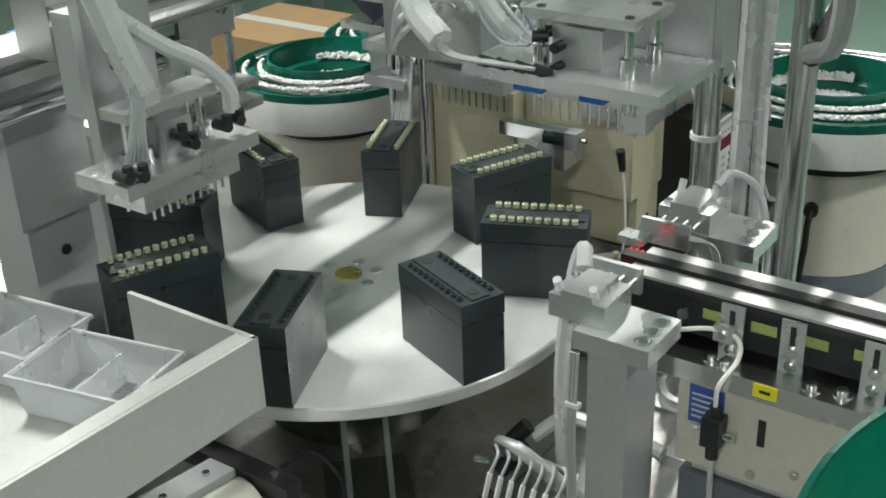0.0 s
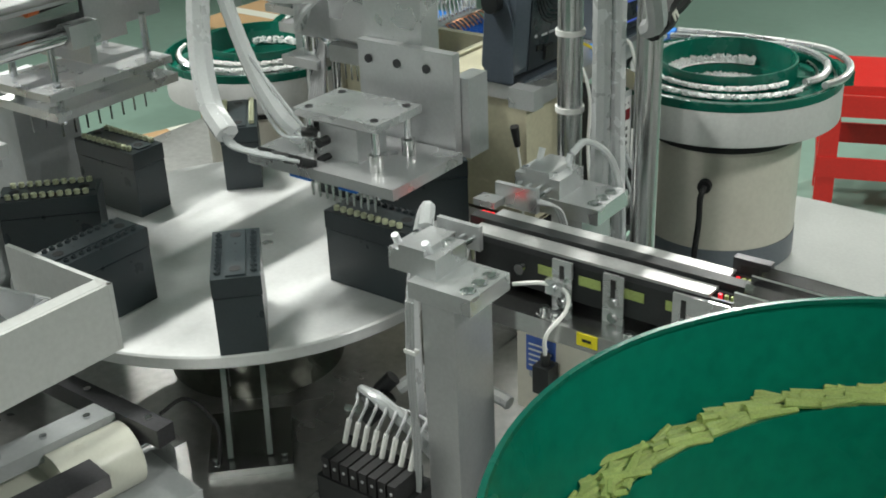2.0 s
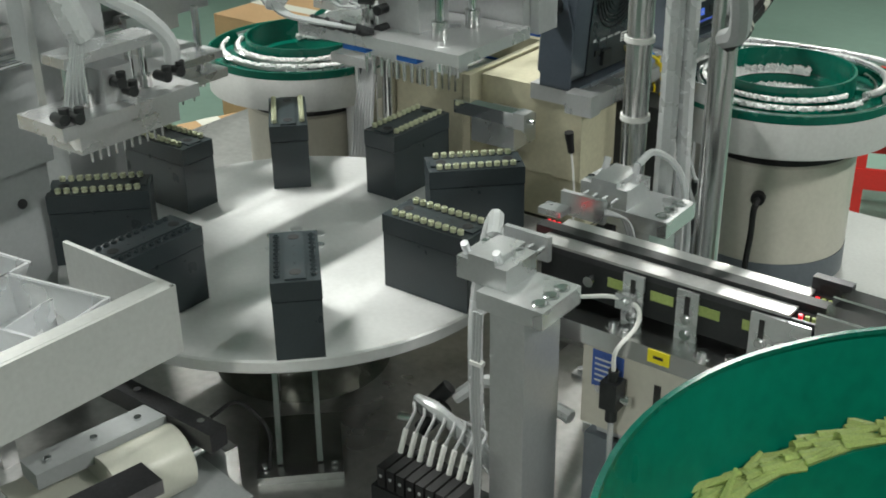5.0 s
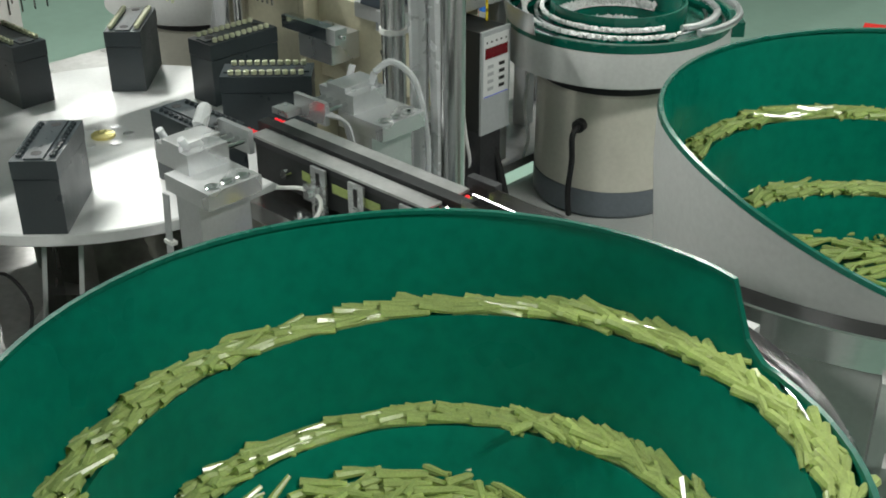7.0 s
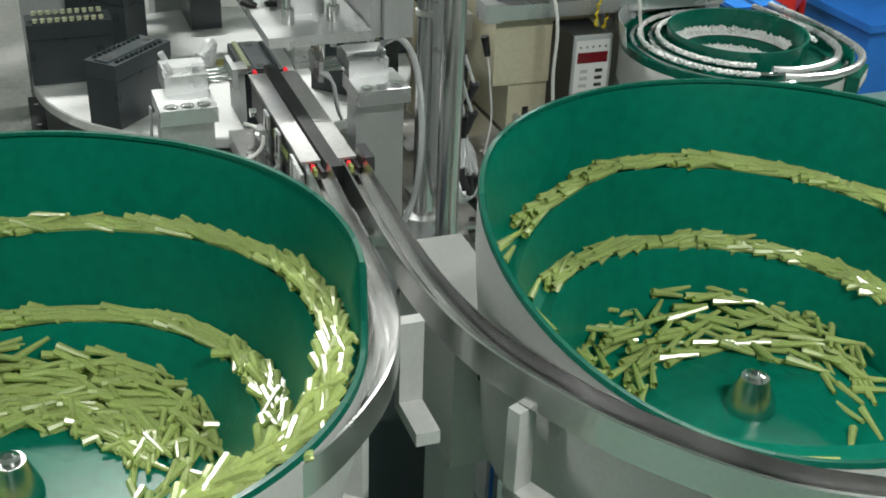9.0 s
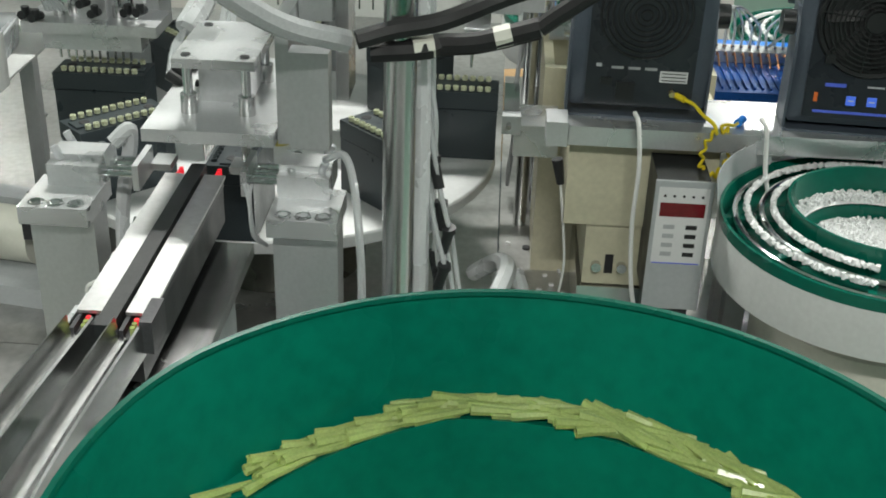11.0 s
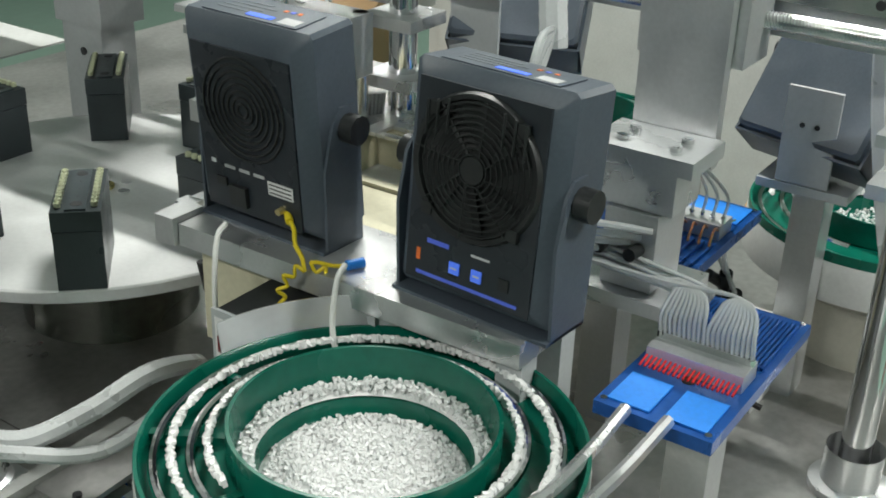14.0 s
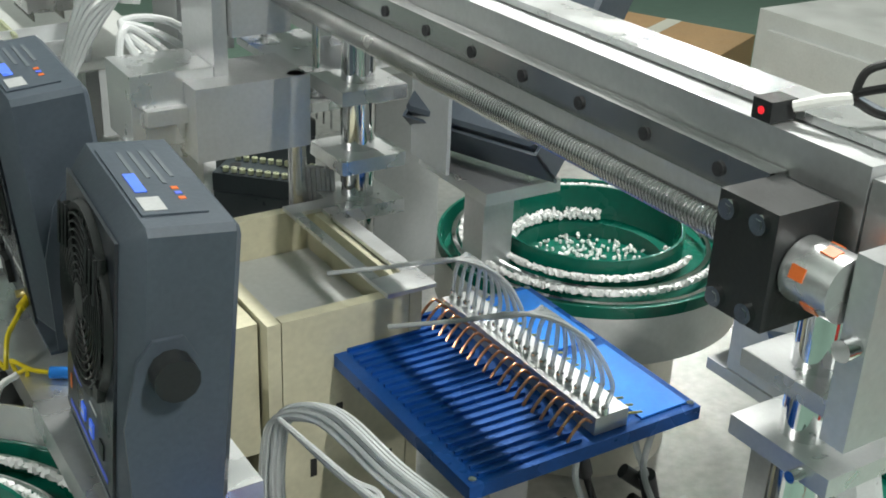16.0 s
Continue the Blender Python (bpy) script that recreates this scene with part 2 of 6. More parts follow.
def lathe(profile, c=(0, 0, 0), bm=None, seg=48, a0=0.0, a1=2 * math.pi):
    bm = bm or bmesh.new()
    full = abs(a1 - a0 - 2 * math.pi) < 1e-6
    n = seg if full else seg + 1
    rings = []
    for k in range(n):
        t = a0 + (a1 - a0) * k / seg
        rings.append([bm.verts.new((c[0] + r * math.cos(t), c[1] + r * math.sin(t), c[2] + z)) for r, z in profile])
    for k in range(seg):
        a, b = rings[k], rings[(k + 1) % n]
        for i in range(len(profile) - 1):
            bm.faces.new((a[i], b[i], b[i + 1], a[i + 1]))
    return bm


def prism(outline, z0, z1, bm=None, m=None):
    """An outline of (x, y) pairs drawn up from z0 to z1."""
    bm = bm or bmesh.new()
    lo = [Vector((x, y, z0)) for x, y in outline]
    hi = [Vector((x, y, z1)) for x, y in outline]
    lo = [bm.verts.new(m @ v if m else v) for v in lo]
    hi = [bm.verts.new(m @ v if m else v) for v in hi]
    n = len(lo)
    for k in range(n):
        bm.faces.new((lo[k], lo[(k + 1) % n], hi[(k + 1) % n], hi[k]))
    bm.faces.new(list(reversed(lo)))
    bm.faces.new(hi)
    return bm


def bolt(c, r=0.004, h=0.004, bm=None, axis=(0, 0, 1)):
    """A socket-head screw: head and recess."""
    c, d = Vector(c), Vector(axis)
    bm = rod(c, c + d * h, r, bm, 12)
    rod(c + d * h, c + d * (h + 0.0004), r * 0.55, bm, 6)
    return bm


def writing(name, text, size, m, material, parent):
    cu = bpy.data.curves.new(name, "FONT")
    cu.body, cu.size, cu.align_x, cu.align_y, cu.extrude = text, size, "CENTER", "CENTER", 0.0002
    tmp = bpy.data.objects.new(name + "_curve", cu)
    scene.collection.objects.link(tmp)
    bpy.context.view_layer.update()
    me = bpy.data.meshes.new_from_object(tmp.evaluated_get(bpy.context.evaluated_depsgraph_get()))
    bpy.data.objects.remove(tmp)
    me.transform(Matrix.Translation(-ORIGIN[top_of(parent).name]) @ m)
    me.materials.clear()
    me.materials.append(material)
    ob = new(name, me)
    ob.parent = parent
    return ob

# ---- setting ----
floor = single("floor", box(-9, 9, -8, 10, -0.1, 0.0), FLOORMAT, "mint green epoxy factory floor", "floor", kind="structure")
single("ceiling", box(-9, 9, -8, 10, 3.0, 3.1), WALLMAT, "plain white hall ceiling", "ceiling", kind="structure")
for wname, b in (("wall_north", (-9.1, 9.1, 10.0, 10.15, 0, 3.0)), ("wall_south", (-9.1, 9.1, -8.15, -8.0, 0, 3.0)),
                 ("wall_east", (9.0, 9.15, -8, 10, 0, 3.0)), ("wall_west", (-9.15, -9.0, -8, 10, 0, 3.0))):
    single(wname, box(*b), WALLMAT, "plain white hall wall", "wall", kind="structure")
for lx, ly, lz, lr, lw in LIGHTS:
    fx = thing("ceiling_light", "slim white ceiling tube light, switched on", "light", (lx, ly, lz), group="ceiling tube lights", local=True)
    fx.matrix_world = pose(lx, ly, lz, 0, 0, lr)
    part("housing", box(-0.63, 0.63, -0.08, 0.08, 0.0, 0.05), WHITE_PAINT, fx, bevel=0.004)
    part("rod", rod((-0.4, 0, 0.05), (-0.4, 0, 3.0 - lz), 0.004), STEEL, fx)
    part("rod", rod((0.4, 0, 0.05), (0.4, 0, 3.0 - lz), 0.004), STEEL, fx)

DC = Vector((-0.010, 0.008, 1.044))
DECK = 0.88


def profile_post(x, y, z0, z1, parent, w=0.04):
    """An aluminium extrusion with a blue insert in each groove."""
    bm = box(x - w / 2, x + w / 2, y - w / 2, y + w / 2, z0, z1)
    ob = part("profile_post", bm, ALU, parent, bevel=0.003)
    for dx, dy in ((1, 0), (-1, 0), (0, 1), (0, -1)):
        c = Vector((x + dx * w / 2, y + dy * w / 2, (z0 + z1) / 2))
        s = (0.003 if dx else 0.009, 0.003 if dy else 0.009, z1 - z0 - 0.004)
        part("insert", cbox(c, s), BLUE_STRIP, ob, "blue groove insert")
    return ob


bench = thing("machine_bench", "aluminium profile bench with blue inserts and a stained steel deck", "workbench", (0, 0, 0))
part("deck", box(-1.1, 0.25, -0.95, 0.30, DECK - 0.015, DECK), PLATE, bench, "stained reflective steel deck", bevel=0.002)
part("deck", box(0.252, 0.60, -0.95, 0.285, DECK - 0.015, DECK), PLATE, bench, "stained reflective steel deck", bevel=0.002)
part("deck", prism([(-0.75, 0.302), (0.175, 0.302), (0.212, 0.355), (0.212, 1.15), (-0.75, 1.15)], 0.871, 0.885), PLATE, bench, "raised steel deck plate with screws", bevel=0.002)
part("deck", box(0.214, 0.60, 0.46, 0.93, 0.833, 0.845), WHITE_PAINT, bench, "white plate under the pellet feeder", bevel=0.002)
for x, y in ((0.57, 0.255), (0.19, 0.40), (0.19, 0.75), (-0.7, 0.8), (-1.0, -0.9), (0.57, -0.9), (-1.0, 0.25), (0.58, 0.92), (0.2, 0.92)):
    profile_post(x, y, 0.0, (0.833 if y > 0.9 and x > 0 else DECK - 0.015 if y < 0.3 else 0.871), bench)
for z in (0.84, 0.55):
    beam = part("cross_beam", box(0.28, 0.60, 0.236, 0.276, z - 0.02, z + 0.02), ALU, bench, bevel=0.003)
    part("insert", box(0.30, 0.58, 0.2755, 0.2785, z - 0.005, z + 0.005), BLUE_STRIP, beam, "blue groove insert")
for z in (0.80, 0.45):
    part("cross_beam", box(0.17, 0.21, 0.3, 0.9, z - 0.02, z + 0.02), ALU, bench, bevel=0.003)
for x, y in ((0.117, 0.339), (0.075, 0.338), (0.04, 0.40), (0.12, 0.46), (-0.05, 0.34), (0.17, 0.40)):
    part("screw", bolt((x, y, 0.885), 0.0055, 0.003), DARKSTEEL, bench)
for x, y in ((0.30, -0.05), (0.36, -0.24), (0.26, -0.17), (0.24, -0.30), (0.45, -0.25)):
    part("screw", bolt((x, y, DECK), 0.006, 0.004), CHROME, bench)

part("top_plate", prism([(0.180, 0.228), (0.312, 0.236), (0.314, 0.318), (0.198, 0.312)], DECK, 0.886), PLATE, bench, "small stained steel cover plate", bevel=0.001)
for x, y in ((0.200, 0.244), (0.296, 0.300)):
    part("screw", bolt((x, y, 0.886), 0.005, 0.003), DARKSTEEL, bench)
for x in (0.215, 0.255, 0.295):
    profile_post(x, 0.296, 0.0, DECK - 0.015, bench, 0.036)
for k in range(6):
    part("louvre", box(0.236, 0.274, 0.308, 0.3125, 0.62 + 0.038 * k, 0.640 + 0.038 * k), GREY_PAINT, bench, "folded grey louvre", bevel=0.001)
part("white_bar", box(0.178, 0.470, 0.236, 0.254, DECK, 0.893), WHITE_PAINT, bench, "flat white bar along the deck edge", bevel=0.001)
brace_m = pose(0.45, 0.284, 0.70, 0, 42, 0)
brace = part("brace", box(-0.17, 0.17, -0.018, 0.018, -0.018, 0.018, m=brace_m), ALU, bench, "slanted profile brace", bevel=0.003)
part("insert", box(-0.165, 0.165, 0.018, 0.0205, -0.0045, 0.0045, m=brace_m), BLUE_STRIP, brace, "blue groove insert")
# Made-up dark box; with the cables it keeps the space below the deck dark.
cab = thing("control_cabinet", "added dark grey box with black cables, darkening the space under the bench", "control cabinet", (-0.3, 0.0, 0))
part("case", box(-0.95, 0.13, -0.85, 0.72, 0.02, 0.62), BASEGREY, cab, bevel=0.006)
for k in range(9):
    y = 0.34 + 0.04 * k
    part("cable", hose([(0.12, y, 0.60), (0.16 + 0.01 * (k % 3), y + 0.02, 0.70), (0.20 + 0.02 * (k % 2), y + 0.05, 0.66), (0.24, y + 0.02, 0.50), (0.22, y - 0.02, 0.30), (0.20, y, 0.03)], 0.007 + 0.002 * (k % 3)), RUBBER, cab, "black cable")

# round cam housing under the turntable
housing = thing("indexer_housing", "round stainless steel housing beneath the turntable", "machine housing", (DC.x, DC.y, DECK))
part("drum", lathe([(0.0, 0.13), (0.105, 0.13), (0.112, 0.125), (0.112, 0.0)], (DC.x, DC.y, DECK)), DRUMMAT, housing, "steel drum, its colour darkened for the shade under the turntable")
part("shaft", rod((DC.x, DC.y, 1.0), (DC.x, DC.y, 1.034), 0.07, seg=32), STEEL, housing)

# angle bracket beside the housing
stand = thing("angle_bracket", "small steel angle bracket bolted to the deck", "bracket", (0.12, -0.25, DECK))
bracket_m = pose(0.134, -0.150, DECK, 0, 0, 44)
part("foot", box(-0.047, 0.047, -0.055, 0.062, 0, 0.010, m=bracket_m), STEEL, stand, bevel=0.001)
for s in (-0.022, 0.022):
    part("web", prism([(-0.035, 0.012), (0.045, 0.012), (0.04, 0.145), (0.025, 0.145)], -0.003, 0.003, m=bracket_m @ pose(s, 0, 0, 90, 0, 90)), STEEL, stand, bevel=0.0005)
for sx in (-0.038, 0.038):
    part("screw", bolt(bracket_m @ Vector((sx, -0.038, 0.012)), 0.004, 0.003), CHROME, stand)

# ---- turntable and the housings on it ----
turntable = thing("turntable", "large white round aluminium indexing turntable", "turntable", DC, local=True)
part("disc", lathe([(0.0, 0.0), (0.280, 0.0), (0.282, -0.002), (0.282, -0.014), (0.280, -0.016), (0.0, -0.016)], seg=128), DISC_MAT, turntable, "brushed aluminium disc")
part("hub", rod((0, 0, 0), (0, 0, 0.003), 0.016, seg=32), BRASS, turntable, "worn brass hub cap")
for k in range(6):
    a = k * math.pi / 3 + 0.2
    part("screw", bolt((0.033 * math.cos(a), 0.033 * math.sin(a), 0.0), 0.0075, 0.0015), ALU_MILLED, turntable)

BL, BW, BH = 0.116, 0.050, 0.091


SOCKET = mesh_of("pin_socket", lathe([(0.0034, -0.004), (0.0034, 0.0012), (0.0022, 0.0012), (0.0020, -0.002), (0, -0.002)], seg=8), HOUSING)
CAP = mesh_of("cap", lathe([(0.0, -0.027), (0.0016, -0.027), (0.0030, 0.0), (0.0036, 0.0001), (0.0038, 0.0050), (0.0030, 0.0056), (0.0020, 0.0054), (0.0018, 0.002), (0, 0.002)], seg=8), CAP_PALE)


def housing_block(label):
    """A terminal housing: body, lid with two fixing holes and two rows of pin sockets; x is the radial way."""
    b = thing("terminal_housing", label, "plastic housing", (0, 0, 0), group="housings on the turntable", local=True)
    part("body", box(-BL / 2, BL / 2, -BW / 2, BW / 2, 0, 0.066), HOUSING, b, bevel=0.0012)
    part("lid", box(-BL / 2 - 0.0006, BL / 2 + 0.0006, -BW / 2 - 0.0006, BW / 2 + 0.0006, 0.0672, BH - 0.002), HOUSING, b, bevel=0.0014)
    bm = bmesh.new()
    box(-BL / 2 + 0.003, BL / 2 - 0.003, -0.0105, 0.0105, BH - 0.0022, BH, bm)
    part("lid_rib", bm, HOUSING, b, bevel=0.0008)
    for x in (-0.041, 0.041):
        part("fixing_hole", rod((x, 0, BH - 0.001), (x, 0, BH + 0.0004), 0.0062), RUBBER, b, "dark round fixing hole")
    for x in (-0.02, 0.0, 0.02):
        part("rivet", rod((x, 0, BH), (x, 0, BH + 0.0003), 0.0015, seg=8), DARKSTEEL, b)
    for side in (-1, 1):
        for k in range(10):
            sk = new("pin_socket", SOCKET)
            sk.parent, sk.location = b, (-0.045 + 0.01 * k, side * 0.0185, BH)
    return b


LABEL_FULL = "black plastic housing with two rows of pale yellow caps"
LABEL_BARE = "black plastic housing with open round pin sockets"
BLOCKS = []
full = housing_block(LABEL_FULL)
for side in (-1, 1):
    for k in range(10):
        cp = new("cap", CAP)
        cp.parent, cp.location = full, (-0.045 + 0.01 * k, side * 0.0185, BH - 0.001)
BLOCKS.append((45, full))
for st in (90, 135, 180, 225):
    BLOCKS.append((st, copy_thing(full, pose(0, 0, 1))))
bare = housing_block(LABEL_BARE)
BLOCKS.append((-45, bare))
BLOCKS.append((0, copy_thing(bare, pose(0, 0, 1))))
BLOCKS.append((270, copy_thing(bare, pose(0, 0, 1))))
BLOCK_R = 0.223


def loose_rows(name):
    rows = []
    for _ in (0, 1):
        r = thing(name, "loose row of ten pale yellow plastic caps", "plastic caps", group="loose cap rows", local=True)
        for k in range(10):
            cp = new("cap", CAP)
            cp.parent, cp.location = r, (-0.045 + 0.01 * k, 0, 0)
        rows.append(r)
    return rows


ROWS_A, ROWS_B, ROWS_C = loose_rows("cap_strip"), loose_rows("cap_strip"), loose_rows("cap_strip")

# ---- bowl feeders ----


def spiral_bowl(c, R, ztop, zfloor, exit_deg, sense, turns, label, pile=900, sag=0.0, few=0, flare=0.0, step=(0.03, 0.35)):
    """A green-lined vibratory bowl: rim wall, a track that winds up to the exit, terraced walls and a flat floor.
    sense: +1 where the track climbs with growing angle."""
    cx, cy = c
    f = thing("bowl_feeder", label, "bowl feeder", (cx, cy, 0.0))
    N = 96
    drop = 0.077
    wide = lambda u: R + (flare * math.sin(math.pi * u / 0.45) if u < 0.45 else 0)
    rad = lambda u: wide(u) - 0.001 - 0.034 * u
    lev = lambda u: ztop - 0.040 - drop * u if u > 0.45 else ztop - 0.040 - drop * (0.45 * sag + u * (1 - sag)) - 0.030 * sag * math.sin(math.pi * u / 0.45)

    def crest(u):
        low = lev(u) + 0.006
        k = min(1, max(0, (u - step[0]) / (step[1] - step[0])))
        top = low + (ztop - low) * k * k * (3 - 2 * k)
        k = min(1, max(0, (u - 0.80) / 0.20))
        return top + (lev(0) + 0.006 - top) * k * k * (3 - 2 * k)

    ang = lambda u: radians(exit_deg) - sense * 2 * math.pi * u
    bm = bmesh.new()
    tw = 0.026
    cols = []
    for k in range(int(N * turns) + 1):
        u = k / N
        a = ang(u)
        d = Vector((math.cos(a), math.sin(a), 0))
        o = Vector((cx, cy, 0))
        outer = o + rad(u) * d + Vector((0, 0, lev(u)))
        mid = o + (rad(u) - tw * 0.55) * d + Vector((0, 0, lev(u) - 0.004))
        inner = o + (rad(u) - tw) * d + Vector((0, 0, lev(u) + 0.001))
        if u + 1 <= turns:
            foot = o + (rad(u + 1)) * d + Vector((0, 0, lev(u + 1)))
        else:
            foot = o + (rad(turns) - tw - 0.004) * d + Vector((0, 0, zfloor))
        cols.append([bm.verts.new(v) for v in (outer, mid, inner, inner * 0.45 + foot * 0.55 + Vector((0, 0, 0.004)), foot)])
    for a, b in zip(cols, cols[1:]):
        for i in range(4):
            bm.faces.new((a[i], a[i + 1], b[i + 1], b[i]) if sense > 0 else (a[i], b[i], b[i + 1], a[i + 1]))
    rim = []
    for k in range(N + 1):
        u = k / N
        a = ang(u)
        d = Vector((math.cos(a), math.sin(a), 0))
        o = Vector((cx, cy, 0))
        rim.append([bm.verts.new(v) for v in (o + wide(u) * d + Vector((0, 0, crest(u))), o + (wide(u) - 0.004) * d + Vector((0, 0, crest(u) - 0.010)), o + rad(u) * d + Vector((0, 0, lev(u))))])
    for a, b in zip(rim, rim[1:]):
        for i in range(2):
            bm.faces.new((a[i], b[i], b[i + 1], a[i + 1]))
    c0, rN = cols[0], rim[-1]
    bm.faces.new((c0[0], c0[1], c0[2], c0[3], c0[4], rN[1], rN[0]))
    rf = rad(turns) - tw + 0.002
    fl = bm.verts.new((cx, cy, zfloor + 0.008))
    ring = [bm.verts.new((cx + rf * math.cos(2 * math.pi * k / 48), cy + rf * math.sin(2 * math.pi * k / 48), zfloor)) for k in range(48)]
    for k in range(48):
        bm.faces.new((fl, ring[k], ring[(k + 1) % 48]))
    lining = part("lining", bm, GREEN, f, "glossy green lining with a climbing spiral track")
    bm, bm2 = bmesh.new(), bmesh.new()
    drumcols, lipcols = [], []
    for k in range(N + 1):
        u = k / N
        a = ang(u)
        d, o, c_ = Vector((math.cos(a), math.sin(a), 0)), Vector((cx, cy, 0)), crest(u)
        drumcols.append([bm.verts.new(o + r * d + Vector((0, 0, z))) for r, z in ((wide(u) - 0.001, c_ + 0.001), (wide(u) + 0.003, c_ - 0.002), (wide(u) + 0.003, c_ - 0.05), (R - 0.012, zfloor - 0.02), (R - 0.03, zfloor - 0.035), (0.02, zfloor - 0.035))])
        lipcols.append([bm2.verts.new(o + r * d + Vector((0, 0, z))) for r, z in ((wide(u) - 0.003, c_), (wide(u) - 0.002, c_ + 0.003), (wide(u) + 0.002, c_ + 0.003), (wide(u) + 0.0035, c_ - 0.001))])
    for cols_, b_ in ((drumcols, bm), (lipcols, bm2)):
        for a, b in zip(cols_, cols_[1:]):
            for i in range(len(a) - 1):
                b_.faces.new((a[i], b[i], b[i + 1], a[i + 1]))
    part("drum", bm, WHITE_PAINT, f, "white painted outer drum")
    part("rim", bm2, GREEN_DARK, f, "green coated rim edge")
    a = radians(exit_deg)
    hub = part("hub_cone", lathe([(0.024, 0), (0.023, 0.012), (0.014, 0.034), (0.013, 0.038), (0.0, 0.038)], (cx, cy, zfloor + 0.004), seg=32), STEEL, f, "conical steel hub")
    part("hub_bolt", lathe([(0.009, 0), (0.009, 0.004), (0.005, 0.005), (0.005, 0.002), (0, 0.002)], (cx, cy, zfloor + 0.041), seg=16), CHROME, hub)
    part("spring_base", lathe([(R * 0.62, zfloor - 0.036), (R * 0.62, zfloor - 0.20), (R * 0.66, zfloor - 0.21), (R * 0.66, zfloor - 0.28), (0.0, zfloor - 0.28)], (cx, cy, 0), seg=48), BEIGE, f, "cream enamelled drive unit")
    part("pedestal", lathe([(0.10, zfloor - 0.282), (0.10, 0.03), (0.16, 0.0), (0.0, 0.0)], (cx, cy, 0), seg=32), BASEGREY, f, "dark grey column foot")
    # the tubes that wait in the bowl
    rng = random.Random(int(cx * 1000) + 7)
    bm = bmesh.new()

    def stick(p, way, L):
        w = Vector(way).normalized()
        rod(p - w * L / 2, p + w * L / 2, 0.0021, bm, 7, 0.0041, caps=False)

    for k in range(int(640 * turns / 1.75)):
        u = 0.03 + (turns - 0.06) * (k / (640 * turns / 1.75)) + rng.uniform(-0.01, 0.01)
        a = ang(u)
        thick = 2 if (u % 0.5) < 0.34 else 1
        if few and (u % 1.0 < 0.36 or u % 1.0 > 0.86):
            thick = 1 if rng.random() < 0.10 else 0
        for j in range(thick):
            rr = rad(u) - tw * rng.uniform(0.08, 0.85)
            p = Vector((cx + rr * math.cos(a), cy + rr * math.sin(a), lev(u) + 0.001 + 0.0035 * j + rng.uniform(0, 0.003)))
            t = a + math.pi / 2 + rng.gauss(0, 0.16 if j == 0 else 0.35)
            stick(p, (math.cos(t), math.sin(t), rng.gauss(0, 0.08)), rng.uniform(0.036, 0.043))
    for k in range(pile):
        a = rng.uniform(0, 2 * math.pi)
        rr = (rf + 0.012) * math.sqrt(rng.uniform(0.25, 1.0))
        hump = 0.028 * max(0.0, math.cos(a - math.pi)) ** 0.7 + 0.003
        if hump < 0.008 and rng.random() < 0.8:
            continue
        p = Vector((cx + rr * math.cos(a), cy + rr * math.sin(a), zfloor + 0.004 + rng.uniform(0, hump) * (rr / rf) ** 2))
        t = a + math.pi / 2 + rng.gauss(0, 0.5)
        stick(p, (math.cos(t), math.sin(t), rng.gauss(0, 0.12)), rng.uniform(0.036, 0.045))
    tubes = single("yellow_tubes", bm, TUBE_YELLOW, "heap of small yellow translucent plastic tubes in a green bowl", "plastic tubes", (cx, cy, zfloor), kind="stuff")
    return f


BOWL_A = spiral_bowl((0.913, -0.338), 0.263, 1.240, 1.035, -15, -1, 2.0, "large green-lined vibratory bowl feeder full of yellow tubes", 1500, flare=0.014, step=(0.245, 0.262))
BOWL_B = spiral_bowl((0.962, 0.317), 0.265, 1.244, 1.012, -5, 1, 2.0, "large green-lined vibratory bowl feeder with few yellow tubes", 420, 1.0, 1)


